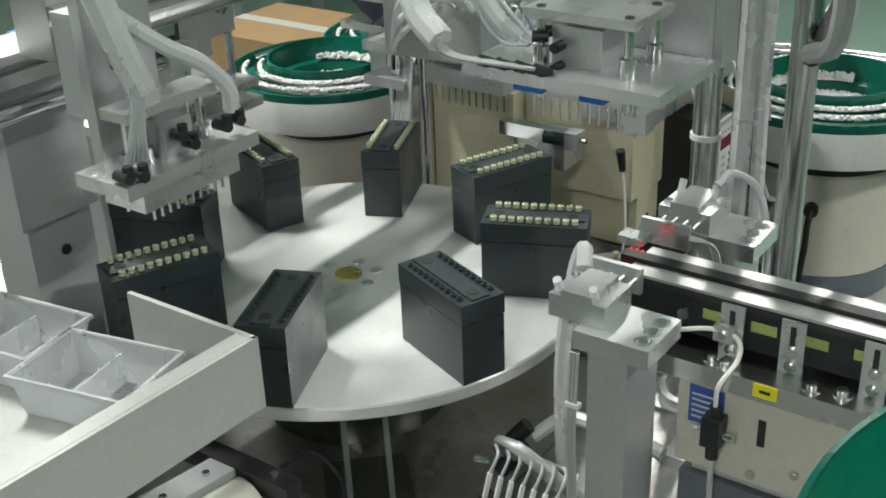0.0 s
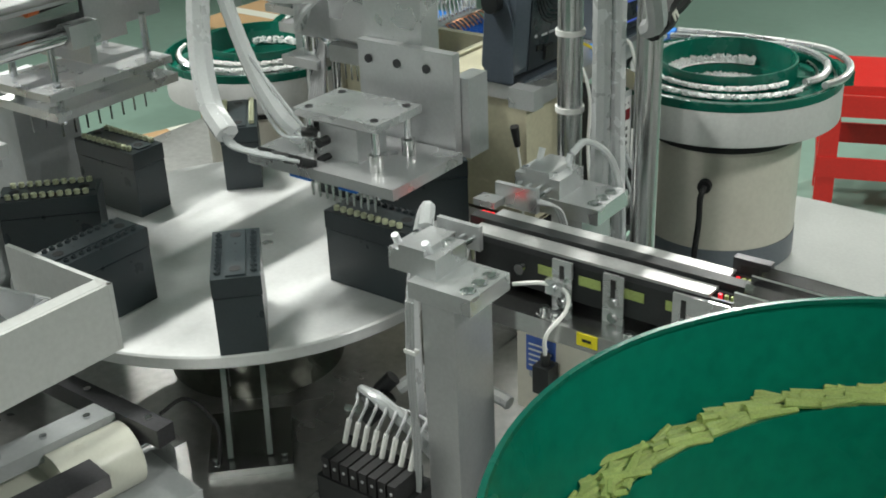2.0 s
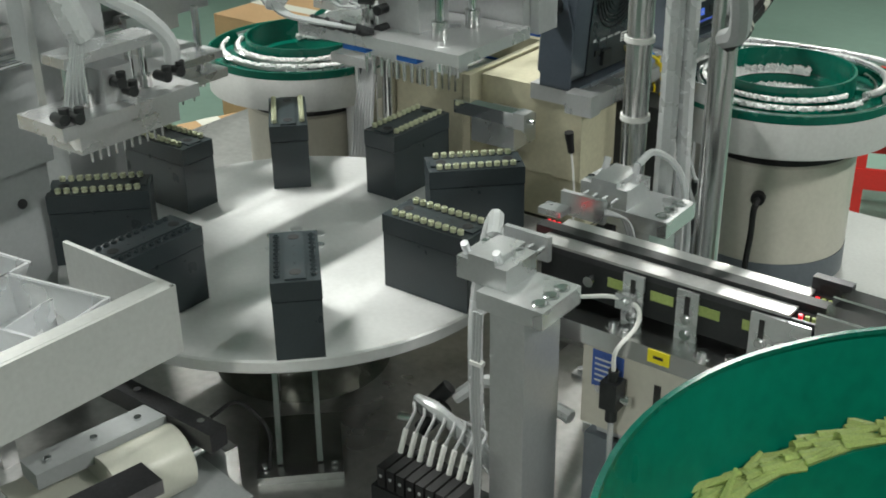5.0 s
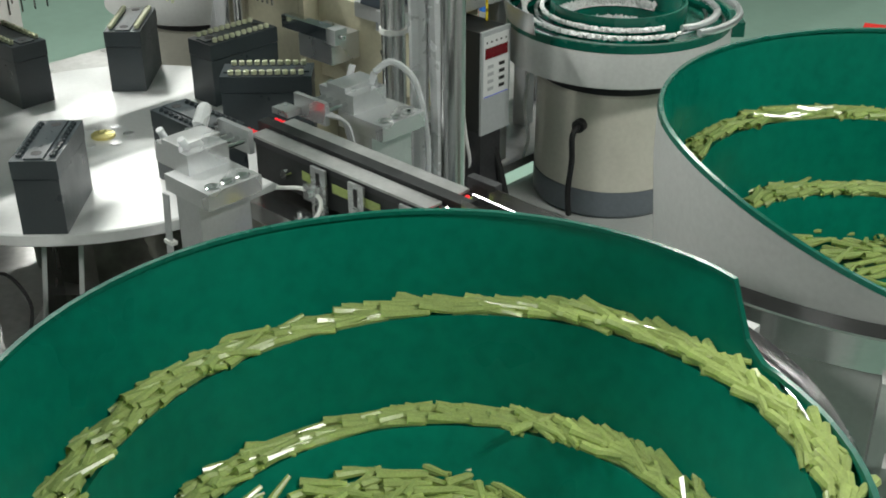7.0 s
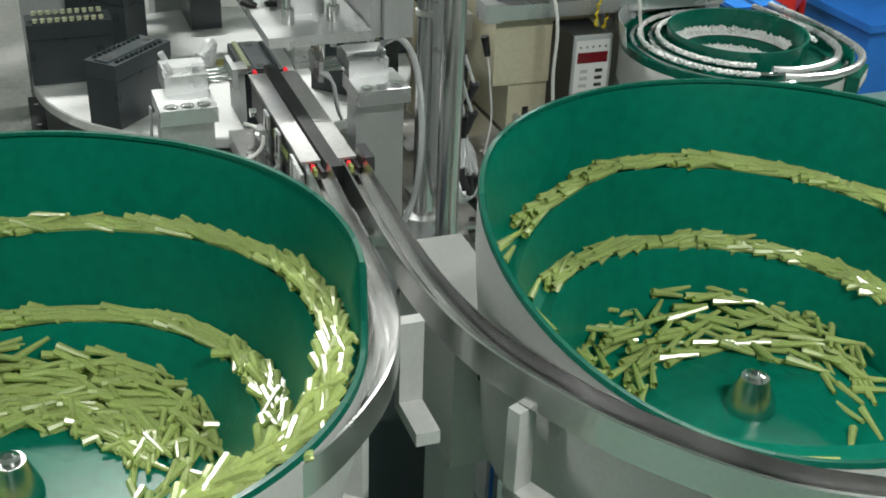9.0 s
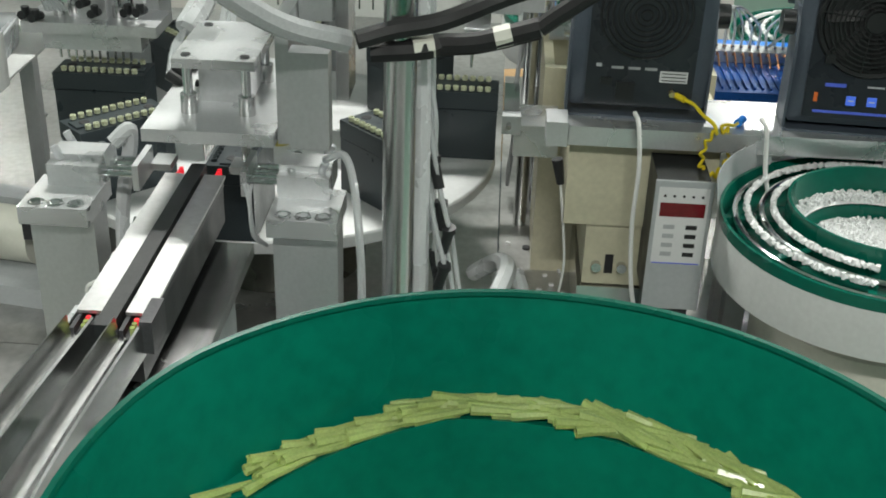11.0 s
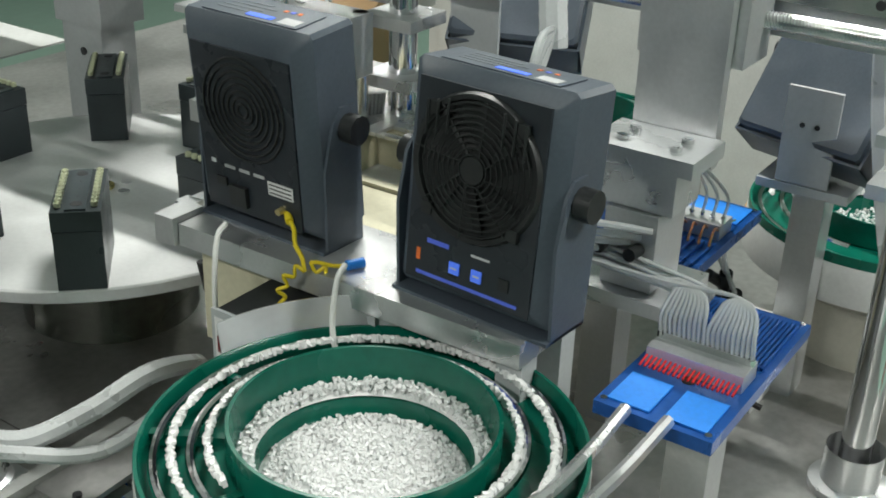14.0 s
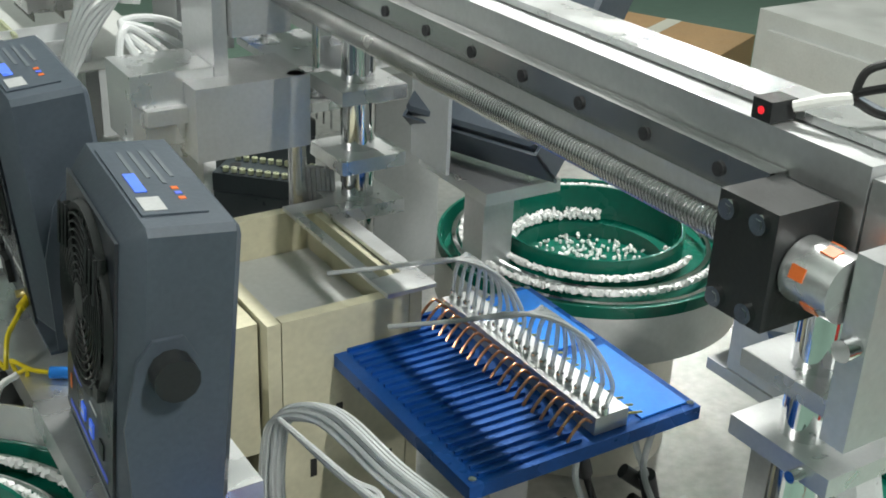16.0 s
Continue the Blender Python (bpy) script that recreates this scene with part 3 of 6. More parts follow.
def pellet_bowl(c, R, ztop, zfoot, label, fill=True, phase=0.0, base_r=0.115, heap=2600):
    """A cascade bowl: a tall inner pan, a lower outer shelf with two bright wire rails, a white drum and a cream drive."""
    cx, cy = c
    f = thing("pellet_feeder", label, "bowl feeder", (cx, cy, zfoot))
    z = ztop
    ri = R * 0.60
    part("inner_pan", lathe([(0.0, z - 0.036), (ri - 0.018, z - 0.036), (ri - 0.015, z - 0.020), (ri - 0.004, z - 0.018), (ri, z + 0.018), (ri + 0.003, z + 0.018), (ri + 0.003, z - 0.012)], (cx, cy, 0), seg=64), GREEN_DARK, f, "green inner pan")
    part("shelf", lathe([(ri + 0.002, z - 0.014), (R * 0.97, z - 0.022), (R, z), (R + 0.003, z), (R + 0.003, z - 0.012)], (cx, cy, 0), seg=64), GREEN_DARK, f, "green outer shelf and rim")
    for rr, zz in ((R * 0.72, z + 0.002), (R * 0.88, z - 0.001)):
        a0 = phase
        pts = [(cx + (rr + 0.012 * k / 40) * math.cos(a0 + k * 0.148), cy + (rr + 0.012 * k / 40) * math.sin(a0 + k * 0.148), zz - 0.006 * k / 40) for k in range(41)]
        part("wire_rail", hose(pts, 0.0035, step=2), CHROME, f, "bright steel wire rail")
    part("drum", lathe([(R + 0.002, z - 0.011), (R + 0.004, z - 0.014), (R + 0.004, z - 0.062), (R - 0.01, z - 0.068), (0, z - 0.068)], (cx, cy, 0), seg=64), WHITE_PAINT, f, "white painted drum")
    part("gap_ring", rod((cx, cy, z - 0.092), (cx, cy, z - 0.069), base_r - 0.002, seg=48), RUBBER, f)
    zb = zfoot + 0.045
    part("drive_case", lathe([(0, z - 0.092), (base_r - 0.003, z - 0.092), (base_r, z - 0.096), (base_r, zb), (base_r - 0.002, zb)], (cx, cy, 0), seg=64), BEIGE, f, "cream enamelled drive case")
    part("foot_ring", lathe([(base_r + 0.001, zb), (base_r + 0.001, zfoot + 0.006), (base_r - 0.004, zfoot), (0, zfoot)], (cx, cy, 0), seg=64), BASEGREY, f, "dark grey foot ring")
    if fill:
        rng = random.Random(11)
        bm = bmesh.new()

        def pellet(p, s=0.0024):
            m = Matrix.Translation(p) @ Euler((rng.uniform(0, 6), rng.uniform(0, 6), rng.uniform(0, 6))).to_matrix().to_4x4()
            cbox((0, 0, 0), (s * 1.7, s, s), bm, m)

        if heap > 2000:
            lathe([(0.0, z - 0.0325), (ri - 0.020, z - 0.0335), (ri - 0.016, z - 0.036)], (cx, cy, 0), bm, 40)
            lathe([(ri - 0.016, z - 0.0175), (ri - 0.008, z - 0.0125), (ri - 0.002, z - 0.011)], (cx, cy, 0), bm, 48, phase + 0.3, phase + 5.2)
        for k in range(heap):
            a, rr = rng.uniform(0, 6.2832), (ri - 0.022) * math.sqrt(rng.random())
            pellet((cx + rr * math.cos(a), cy + rr * math.sin(a), z - 0.034 + rng.uniform(0, 0.004)))
        for k in range(1100):
            a = phase + rng.uniform(0.3, 5.2)
            rr = ri - 0.008 + rng.uniform(-0.007, 0.004)
            pellet((cx + rr * math.cos(a), cy + rr * math.sin(a), z - 0.016 + rng.uniform(0, 0.009)))
        for rr, zz in ((R * 0.72, z + 0.003), (R * 0.88, z + 0.0)):
            for k in range(170):
                a = phase + 0.028 * k
                pellet((cx + (rr - 0.004) * math.cos(a), cy + (rr - 0.004) * math.sin(a), zz + 0.002), 0.0038)
        single("white_pellets", bm, PELLET, "heap of small white plastic pellets in a green bowl", "plastic pellets", (cx, cy, z - 0.04), kind="stuff")
    return f


BOWL_C = pellet_bowl((0.325, 0.684), 0.162, 1.134, 0.845, "green cascade bowl feeder full of white pellets, on a cream drive", phase=1.2, base_r=0.116)
part("cable_gland", rod((0.352, 0.573, 0.994), (0.355, 0.560, 0.994), 0.010, seg=16), RUBBER, BOWL_C)
part("plug", hose([(0.355, 0.562, 0.994), (0.358, 0.549, 0.992), (0.357, 0.545, 0.979), (0.355, 0.550, 0.944), (0.352, 0.548, 0.894), (0.350, 0.555, 0.852)], 0.0045), RUBBER, BOWL_C, "black moulded power plug and cable")
for pts in ([(0.452, 0.660), (0.462, 0.690), (0.458, 0.730), (0.438, 0.772), (0.392, 0.806), (0.320, 0.824), (0.250, 0.824), (0.168, 0.817)],
            [(0.480, 0.660), (0.490, 0.695), (0.487, 0.740), (0.468, 0.785), (0.425, 0.824), (0.350, 0.846), (0.260, 0.853), (0.163, 0.851)]):
    part("outlet_tube", hose([(x, y, 1.139 - 0.012 * max(0, k - 4) / 3) for k, (x, y) in enumerate(pts)], 0.0056, step=8), ALU_MILLED, BOWL_C, "polished outlet tube")
part("side_wall", lathe([(0.1655, -0.004), (0.170, 0.026), (0.1712, 0.026), (0.1668, -0.004)], (0.325, 0.684, 1.134), seg=24, a0=radians(165), a1=radians(262)), CLEARBOX, BOWL_C, "bent translucent side wall")
tab_m = pose(0.325, 0.684, 0, 0, 0, 42)
part("tab", box(0.164, 0.182, -0.032, 0.032, 1.104, 1.126, m=tab_m), GREEN_DARK, BOWL_C, "green coated outlet tab", bevel=0.001)
part("tab_label", box(0.1822, 0.1828, -0.024, 0.026, 1.110, 1.121, m=tab_m), LABEL_WHITE, BOWL_C, "pale label on the tab")
for a in (-95, -60, -20, 20):
    part("strut", box(0.100, 0.160, -0.004, 0.004, 1.116, 1.126, m=pose(0.325, 0.684, 0, 0, 0, a)), GREEN_DARK, BOWL_C, bevel=0.001)
BOWL_D = pellet_bowl((-0.405, 0.452), 0.158, 1.120, 0.62, "green cascade bowl feeder on a cream drive behind the turntable", phase=3.6, base_r=0.104, heap=250)
BOWL_F = pellet_bowl((-0.53, 0.84), 0.165, 1.06, 0.56, "green cascade bowl feeder on a cream drive beside a wall post", phase=0.3, base_r=0.11, heap=500)

# ---- twin feed rail ----
rail = thing("feed_rail", "twin black and steel linear feed rail with slotted brackets", "feed rail", (0.48, 0.0, 1.06))
RY0, RY1, RZ = -0.031, 0.028, 1.168
part("rail_body", box(0.372, 0.652, RY0 + 0.002, RY1 - 0.002, RZ - 0.048, RZ - 0.010), BLACK, rail, "black rail side plates", bevel=0.001)
for y0, y1 in ((RY0, -0.0105), (0.0075, RY1)):
    part("cover_strip", box(0.368, 0.628, y0, y1, RZ - 0.0028, RZ), COVER, rail, "bright steel cover strip", bevel=0.0006)
    part("guide_wall", box(0.372, 0.650, y0 + 0.001, y0 + 0.0045, RZ - 0.0098, RZ - 0.003), DARKSTEEL, rail)
    part("guide_wall", box(0.372, 0.650, y1 - 0.0045, y1 - 0.001, RZ - 0.0098, RZ - 0.003), DARKSTEEL, rail)
part("middle_bar", box(0.352, 0.655, -0.0088, 0.0058, RZ - 0.0098, RZ + 0.004), BLACK, rail, "black centre bar", bevel=0.001)
for y in (-0.020, 0.018):
    for x0, n in ((0.350, 6), (0.634, 3)):
        for k in range(n):
            part("lit_tube", rod((x0 + 0.006 * k, y, RZ - 0.009), (x0 + 0.006 * k, y, RZ - 0.002), 0.0022, seg=8), LED_RED if k < n // 2 else TUBE_YELLOW, rail, "tube lit red by a sensor" if k < n // 2 else "")
for x in (0.478, 0.534, 0.606):
    br = part("slotted_bracket", box(x - 0.011, x + 0.011, RY0 - 0.004, RY0 - 0.001, RZ - 0.066, RZ - 0.005), ALU_MILLED, rail, "slotted steel adjusting bracket", bevel=0.0006)
    part("slot", box(x - 0.0025, x + 0.0025, RY0 - 0.0046, RY0 - 0.0035, RZ - 0.030, RZ - 0.010), INK, br)
    for z in (RZ - 0.034, RZ - 0.050):
        part("screw", bolt((x, RY0 - 0.004, z), 0.0042, 0.003, axis=(0, -1, 0)), CHROME, br)
        part("washer", rod((x, RY0 - 0.004, z), (x, RY0 - 0.0048, z), 0.0058, seg=14), STEEL, br)
part("sensor_block", box(0.464, 0.482, RY0 - 0.012, RY0 - 0.005, RZ - 0.040, RZ - 0.024), ALU_MILLED, rail, "small clamp block", bevel=0.0006)
part("screw", rod((0.473, RY0 - 0.012, RZ - 0.032), (0.473, RY0 - 0.016, RZ - 0.032), 0.004), CHROME, rail)
part("slotted_bracket", box(0.428, 0.448, RY0 - 0.006, RY0 - 0.001, RZ - 0.030, RZ - 0.014), ALU_MILLED, rail, bevel=0.0006)
part("screw", rod((0.434, RY0 - 0.006, RZ - 0.022), (0.434, RY0 - 0.013, RZ - 0.022), 0.0055), CHROME, rail)
for k in range(5):
    part("inspection_window", box(0.448 + 0.046 * k, 0.472 + 0.046 * k, RY0 + 0.0006, RY0 + 0.0012, RZ - 0.028, RZ - 0.018), TUBE_YELLOW, rail, "slit showing yellow tubes")
part("round_window", lathe([(0.0026, 0), (0.0048, 0), (0.0048, 0.0012), (0.0026, 0.0012)], seg=20), INK_WHITE, rail)
rail.children[-1].data.transform(Matrix.Translation((0.587, RY0 + 0.0018, RZ - 0.032)) @ Matrix.Diagonal((0.8, 1, 1.25, 1)) @ pose(0, 0, 0, 90, 0, 0))
part("end_clip", box(0.624, 0.660, RY1, RY1 + 0.010, RZ - 0.016, RZ + 0.012), DARKSTEEL, rail, "dark slotted end clip", bevel=0.001)
part("clip_slot", box(0.632, 0.650, RY1 - 0.0006, RY1, RZ - 0.002, RZ + 0.006), INK, rail)
part("bent_tab", box(0.615, 0.650, RY0 - 0.006, RY0 - 0.002, RZ - 0.030, RZ - 0.004), ALU_MILLED, rail, "bent steel end tab", bevel=0.0008)
part("support_beam", box(0.40, 0.70, -0.062, 0.060, 1.100, 1.112), STEEL, rail, "brushed steel support plate", bevel=0.001)
part("beam_edge", box(0.40, 0.70, -0.0645, -0.062, 1.092, 1.112), STEEL, rail, bevel=0.0006)
part("yellow_tag", box(0.513, 0.535, -0.0655, -0.0646, 1.0975, 1.1105), LABEL_YELLOW, rail, "small yellow tag")
part("tag_mark", box(0.519, 0.529, -0.0660, -0.0656, 1.1025, 1.1055), INK, rail)
for x, y in ((0.468, -0.050), (0.482, -0.054), (0.56, -0.051), (0.585, -0.046), (0.64, -0.050)):
    part("screw", bolt((x, y, 1.112), 0.005, 0.006), CHROME, rail)
    part("washer", rod((x, y, 1.1121), (x, y, 1.1132), 0.0085), STEEL, rail)
vib = thing("vibrator_unit", "cream front plate of a linear vibrator under the feed rail", "vibrator", (0.55, 0.0, DECK), move=(0.006, -0.008, 0.034))
part("front_plate", box(0.435, 0.70, -0.050, -0.044, 0.965, 1.055), BEIGE, vib, "cream painted front plate", bevel=0.001)
part("core", box(0.45, 0.69, -0.043, 0.06, 0.955, 1.060), GREY_PAINT, vib, bevel=0.003)
part("foot", box(0.44, 0.70, -0.05, 0.07, DECK - 0.034, 0.953), BASEGREY, vib, bevel=0.003)
part("slot", box(0.513, 0.520, -0.0512, -0.0500, 1.008, 1.036), INK, vib)
for x, z in ((0.51, 0.975), (0.55, 0.99), (0.575, 0.992), (0.455, 1.01)):
    part("screw", bolt((x, -0.05, z), 0.0045, 0.003, axis=(0, -1, 0)), STEEL, vib)
part("rating_label", box(0.446, 0.480, -0.0510, -0.0501, 1.012, 1.052), LABEL_BLUE, vib, "blue printed rating label")
for k in range(5):
    part("label_line", box(0.449, 0.476 - 0.004 * (k % 3), -0.0514, -0.0511, 1.018 + 0.006 * k, 1.020 + 0.006 * k), INK_WHITE, vib)
writing("inspection_mark", "检", 0.016, Matrix.Translation((0.585, -0.0502, 1.025)) @ pose(0, 0, 0, 90, 0, 0), INK, vib)
valve = thing("pressure_valve", "black air regulator fitting on a clear tube", "valve", (0.477, -0.062, 1.0), move=(0.006, -0.010, 0.034))
part("body", box(0.468, 0.486, -0.072, -0.054, 1.005, 1.035), BLACK, valve, bevel=0.002)
part("knob", rod((0.486, -0.063, 1.018), (0.496, -0.063, 1.018), 0.005), CHROME, valve)
part("collar", rod((0.477, -0.063, 0.990), (0.477, -0.063, 1.005), 0.006), BLACK, valve)
part("collar", rod((0.477, -0.063, 1.035), (0.477, -0.063, 1.046), 0.005), BLACK, valve)
part("tube", hose([(0.477, -0.063, 0.992), (0.478, -0.064, 0.95), (0.480, -0.066, 0.90), (0.482, -0.07, DECK - 0.034)], 0.003), HOSE_CLEAR, valve)
part("tube", hose([(0.477, -0.063, 1.044), (0.480, -0.066, 1.07), (0.486, -0.040, 1.086), (0.480, -0.030, 1.100), (0.455, -0.032, 1.104), (0.425, -0.040, 1.098)], 0.0022), WIRE_WHITE, valve)


def gripper_station(sign, y_in, label):
    """A pedestal with a small parallel cylinder that clamps the rail's end; sign: the side on which it stands."""
    y0, y1 = sorted((y_in, y_in + sign * 0.061))
    p = thing("clamp_station", label, "clamp station", (0.41, (y0 + y1) / 2, DECK), group="rail clamp stations", move=(-0.006, -0.001, 0.014))
    part("pedestal", box(0.398, 0.436, y0, y1, DECK, 1.132), ALU, p, "anodised aluminium pedestal", bevel=0.0015)
    part("foot", box(0.375, 0.447, y0 - 0.012, y1 + 0.012, DECK - 0.014, DECK), ALU, p, bevel=0.001)
    part("bracket", box(0.384, 0.456, y0 - 0.002, y1 + 0.002, 1.132, 1.150), ALU_MILLED, p, "milled bracket with counterbored screws", bevel=0.001)
    for k in range(3):
        y = y0 + 0.012 + 0.0185 * k
        part("screw", lathe([(0.0078, 0.0004), (0.0070, 0.0008), (0.0062, 0.0), (0.0050, -0.001), (0.0044, 0.001), (0.0, 0.001)], (0.444, y, 1.1502), seg=16), CHROME, p)
    yi = y_in
    part("cylinder_body", box(0.352, 0.408, min(yi, yi + sign * 0.05), max(yi, yi + sign * 0.05), 1.150, 1.172), ALU_MILLED, p, "small air cylinder", bevel=0.0012)
    part("cylinder_rib", box(0.365, 0.395, min(yi, yi + sign * 0.05), max(yi, yi + sign * 0.05), 1.172, 1.178), ALU_MILLED, p, bevel=0.001)
    for x in (0.360, 0.372, 0.384, 0.396):
        part("piston_rod", rod((x, yi - sign * 0.030, 1.160), (x, yi, 1.160), 0.0026, seg=10), CHROME, p)
    part("jaw_plate", box(0.350, 0.402, min(yi - sign * 0.03, yi - sign * 0.036), max(yi - sign * 0.03, yi - sign * 0.036), 1.146, 1.172), ALU_MILLED, p, bevel=0.0006)
    part("jaw_arm", box(0.335, 0.362, min(yi - sign * 0.036, yi - sign * 0.056), max(yi - sign * 0.036, yi - sign * 0.056), 1.150, 1.157), ALU_MILLED, p, bevel=0.0008)
    for x in (0.358, 0.394):
        part("screw", bolt((x, yi + sign * 0.012, 1.172), 0.004, 0.003), CHROME, p)
        part("air_fitting", rod((x, yi + sign * 0.04, 1.172), (x, yi + sign * 0.046, 1.185), 0.004, seg=10), CLEARBOX, p)
    return p


PED_C = gripper_station(1, 0.086, "aluminium clamp station with air cylinder beside the feed rail")
PED_A = gripper_station(-1, -0.084, "aluminium clamp station with air cylinder and white air hose")
part("air_hose", hose([(0.360, -0.084, 1.176), (0.352, -0.070, 1.188), (0.345, -0.072, 1.168), (0.342, -0.086, 1.106), (0.342, -0.091, 1.046), (0.343, -0.087, 0.946), (0.336, -0.070, 0.905), (0.306, -0.050, 0.893)], 0.0075, ribs=0.05, step=10), HOSE_WHITE, PED_A, "milky spiral-wrapped air hose")
for dx in (0.0, 0.0035, 0.007):
    part("cable", hose([(0.384 + dx, -0.150, 1.13), (0.383 + dx, -0.1525, 1.05), (0.385 + dx, -0.152, 0.97), (0.382 + dx, -0.155, 0.90), (0.36 + dx * 4, -0.18, 0.886)], 0.0016, seg=6), WIRE_GREY, PED_A, "thin grey sensor cable")
part("cable_tie", box(0.381, 0.395, -0.155, -0.148, 1.075, 1.079), WIRE_WHITE, PED_A)
part("air_hose", hose([(0.396, 0.130, 1.186), (0.405, 0.15, 1.195), (0.43, 0.163, 1.17), (0.44, 0.17, 1.09), (0.43, 0.168, 1.0), (0.40, 0.16, 0.93)], 0.004), HOSE_CLEAR, PED_C)
for k in range(3):
    part("air_tube", hose([(0.40, 0.06 - 0.004 * k, 1.158), (0.418 + 0.003 * k, 0.062, 1.152), (0.424 + 0.003 * k, 0.066, 1.12), (0.412, 0.075, 1.10)], 0.0018, seg=6), WIRE_GREY, PED_C)


def chute(pts, w, label):
    """An open curved steel channel."""
    c = thing("feed_chute", label, "chute", tuple(pts[len(pts) // 2]), group="feed chutes")
    p = curve_points(pts, 8)
    bm = bmesh.new()
    cols = []
    for i, q in enumerate(p):
        d = (p[min(i + 1, len(p) - 1)] - p[max(i - 1, 0)])
        s = Vector((-d.y, d.x, 0)).normalized()
        up = Vector((0, 0, 1))
        cols.append([bm.verts.new(v) for v in (q + s * w + up * 0.017, q + s * w * 0.86 + up * 0.018, q + s * w * 0.7, q + s * w * 0.25, q + s * w * 0.22 - up * 0.010, q - s * w * 0.22 - up * 0.010, q - s * w * 0.25, q - s * w * 0.7, q - s * w * 0.86 + up * 0.018, q - s * w + up * 0.017, q - s * w - up * 0.012, q + s * w - up * 0.012)])
    for a, b in zip(cols, cols[1:]):
        for i in range(12):
            bm.faces.new((a[i], a[(i + 1) % 12], b[(i + 1) % 12], b[i]))
    for col in (cols[0], cols[-1]):
        bm.faces.new(col)
    bmesh.ops.recalc_face_normals(bm, faces=bm.faces[:])
    part("channel", bm, STEEL, c, "bent stainless channel")
    return c


CH_A = chute([(0.652, -0.020, 1.160), (0.74, -0.026, 1.162), (0.83, -0.031, 1.165), (0.93, -0.040, 1.169), (0.985, -0.054, 1.170), (1.045, -0.088, 1.170), (1.105, -0.150, 1.171), (1.150, -0.235, 1.172)], 0.0115, "curved stainless chute from the first bowl to the feed rail")
CH_B = chute([(0.652, 0.018, 1.160), (0.75, 0.013, 1.161), (0.85, 0.010, 1.162), (0.93, 0.014, 1.162), (0.995, 0.027, 1.160), (1.055, 0.052, 1.158), (1.13, 0.092, 1.158), (1.205, 0.155, 1.158), (1.25, 0.225, 1.158)], 0.0125, "curved stainless chute from the second bowl to the feed rail")
for c, x, y, z, a in ((CH_A, 0.958, -0.024, 1.178, 0), (CH_B, 1.050, 0.036, 1.145, 25), (CH_B, 1.185, 0.125, 1.142, 45), (CH_A, 1.03, -0.092, 1.155, -40)):
    m = pose(x, y, z, 0, 0, a)
    part("hanger", prism([(-0.006, 0), (0.006, 0), (0.006, -0.085), (-0.006, -0.085)], -0.010, 0.010, m=m @ pose(0, 0, 0, 90, 0, 0)), WHITE_PAINT, c, "white painted angle hanger", bevel=0.001)
    part("hanger_foot", box(-0.006, 0.05, -0.01, 0.01, -0.088, -0.076, m=m), WHITE_PAINT, c, bevel=0.001)
spare = thing("controller_box", "white sheet steel box with two small sockets between the bowls", "control box", (0.78, 0.07, 0.9))
part("case", box(0.70, 0.86, 0.055, 0.12, 0.93, 1.10), WHITE_PAINT, spare, bevel=0.002)
for z in (1.06, 1.035):
    part("socket", rod((0.861, 0.085, z), (0.8625, 0.085, z), 0.006), INK, spare)
part("stand", box(0.75, 0.81, 0.07, 0.105, 0.0, 0.93), GREY_PAINT, spare, bevel=0.002)

# ---- round posts ----


def round_post(x, y, r, z0, z1, label, zbase):
    p = thing("round_post", label, "post", (x, y, zbase), group="round posts")
    part("shaft", rod((x, y, zbase + 0.01), (x, y, z1), r, seg=32), STEEL, p, "polished round shaft")
    part("collar", lathe([(r, 0.050), (0.026, 0.048), (0.027, 0.044), (0.027, 0.012), (0.034, 0.010), (0.034, 0.0), (0, 0)], (x, y, zbase), seg=32), ALU_MILLED, p, "turned clamping collar")
    for k in range(2):
        part("screw", bolt((x + 0.026 * math.cos(0.3 + k * 0.0), y + 0.027 * math.sin(0.3), zbase + 0.025 + 0.018 * k), 0.0035, 0.003, axis=(0.95, 0.3, 0)), CHROME, p)
    return p


POST1 = round_post(0.441, 0.2035, 0.0145, 0, 1.95, "polished round steel post with strapped black cables", 0.885)
POST2 = round_post(0.341, 0.207, 0.0145, 0, 1.95, "polished round steel post with white cable ties", 0.885)
for p, x, y in ((POST1, 0.441, 0.2035), (POST2, 0.341, 0.207)):
    part("foot_flange", box(x - 0.045, x + 0.045, y - 0.040, y + 0.040, DECK, 0.885), ALU, p, "square foot flange", bevel=0.001)
    for sx, sy in ((-1, -1), (1, -1), (1, 1), (-1, 1)):
        part("screw", bolt((x + sx * 0.036, y + sy * 0.031, 0.885), 0.0055, 0.006), CHROME, p)
for z in (1.22, 1.31, 1.40):
    part("cable_tie", lathe([(0.0150, -0.003), (0.0168, -0.003), (0.0168, 0.003), (0.0150, 0.003)], (0.341, 0.207, z), seg=24), WIRE_WHITE, POST2, "white cable tie")
wrap = part("cable_plug", hose([(0.455, 0.180, 1.330), (0.452, 0.225, 1.334), (0.442, 0.235, 1.335), (0.44, 0.27, 1.338), (0.437, 0.32, 1.352)], 0.0095, step=8), RUBBER, POST1, "thick black taped cable plugs")
part("cable_plug", hose([(0.47, 0.17, 1.345), (0.46, 0.20, 1.352), (0.455, 0.24, 1.36), (0.45, 0.30, 1.385), (0.44, 0.36, 1.40)], 0.0085), RUBBER, POST1, "thick black taped cable plugs")
part("tape", hose([(0.453, 0.215, 1.334), (0.449, 0.232, 1.336)], 0.0102), PAPER_ROLL, POST1, "pale tape on the plugs")
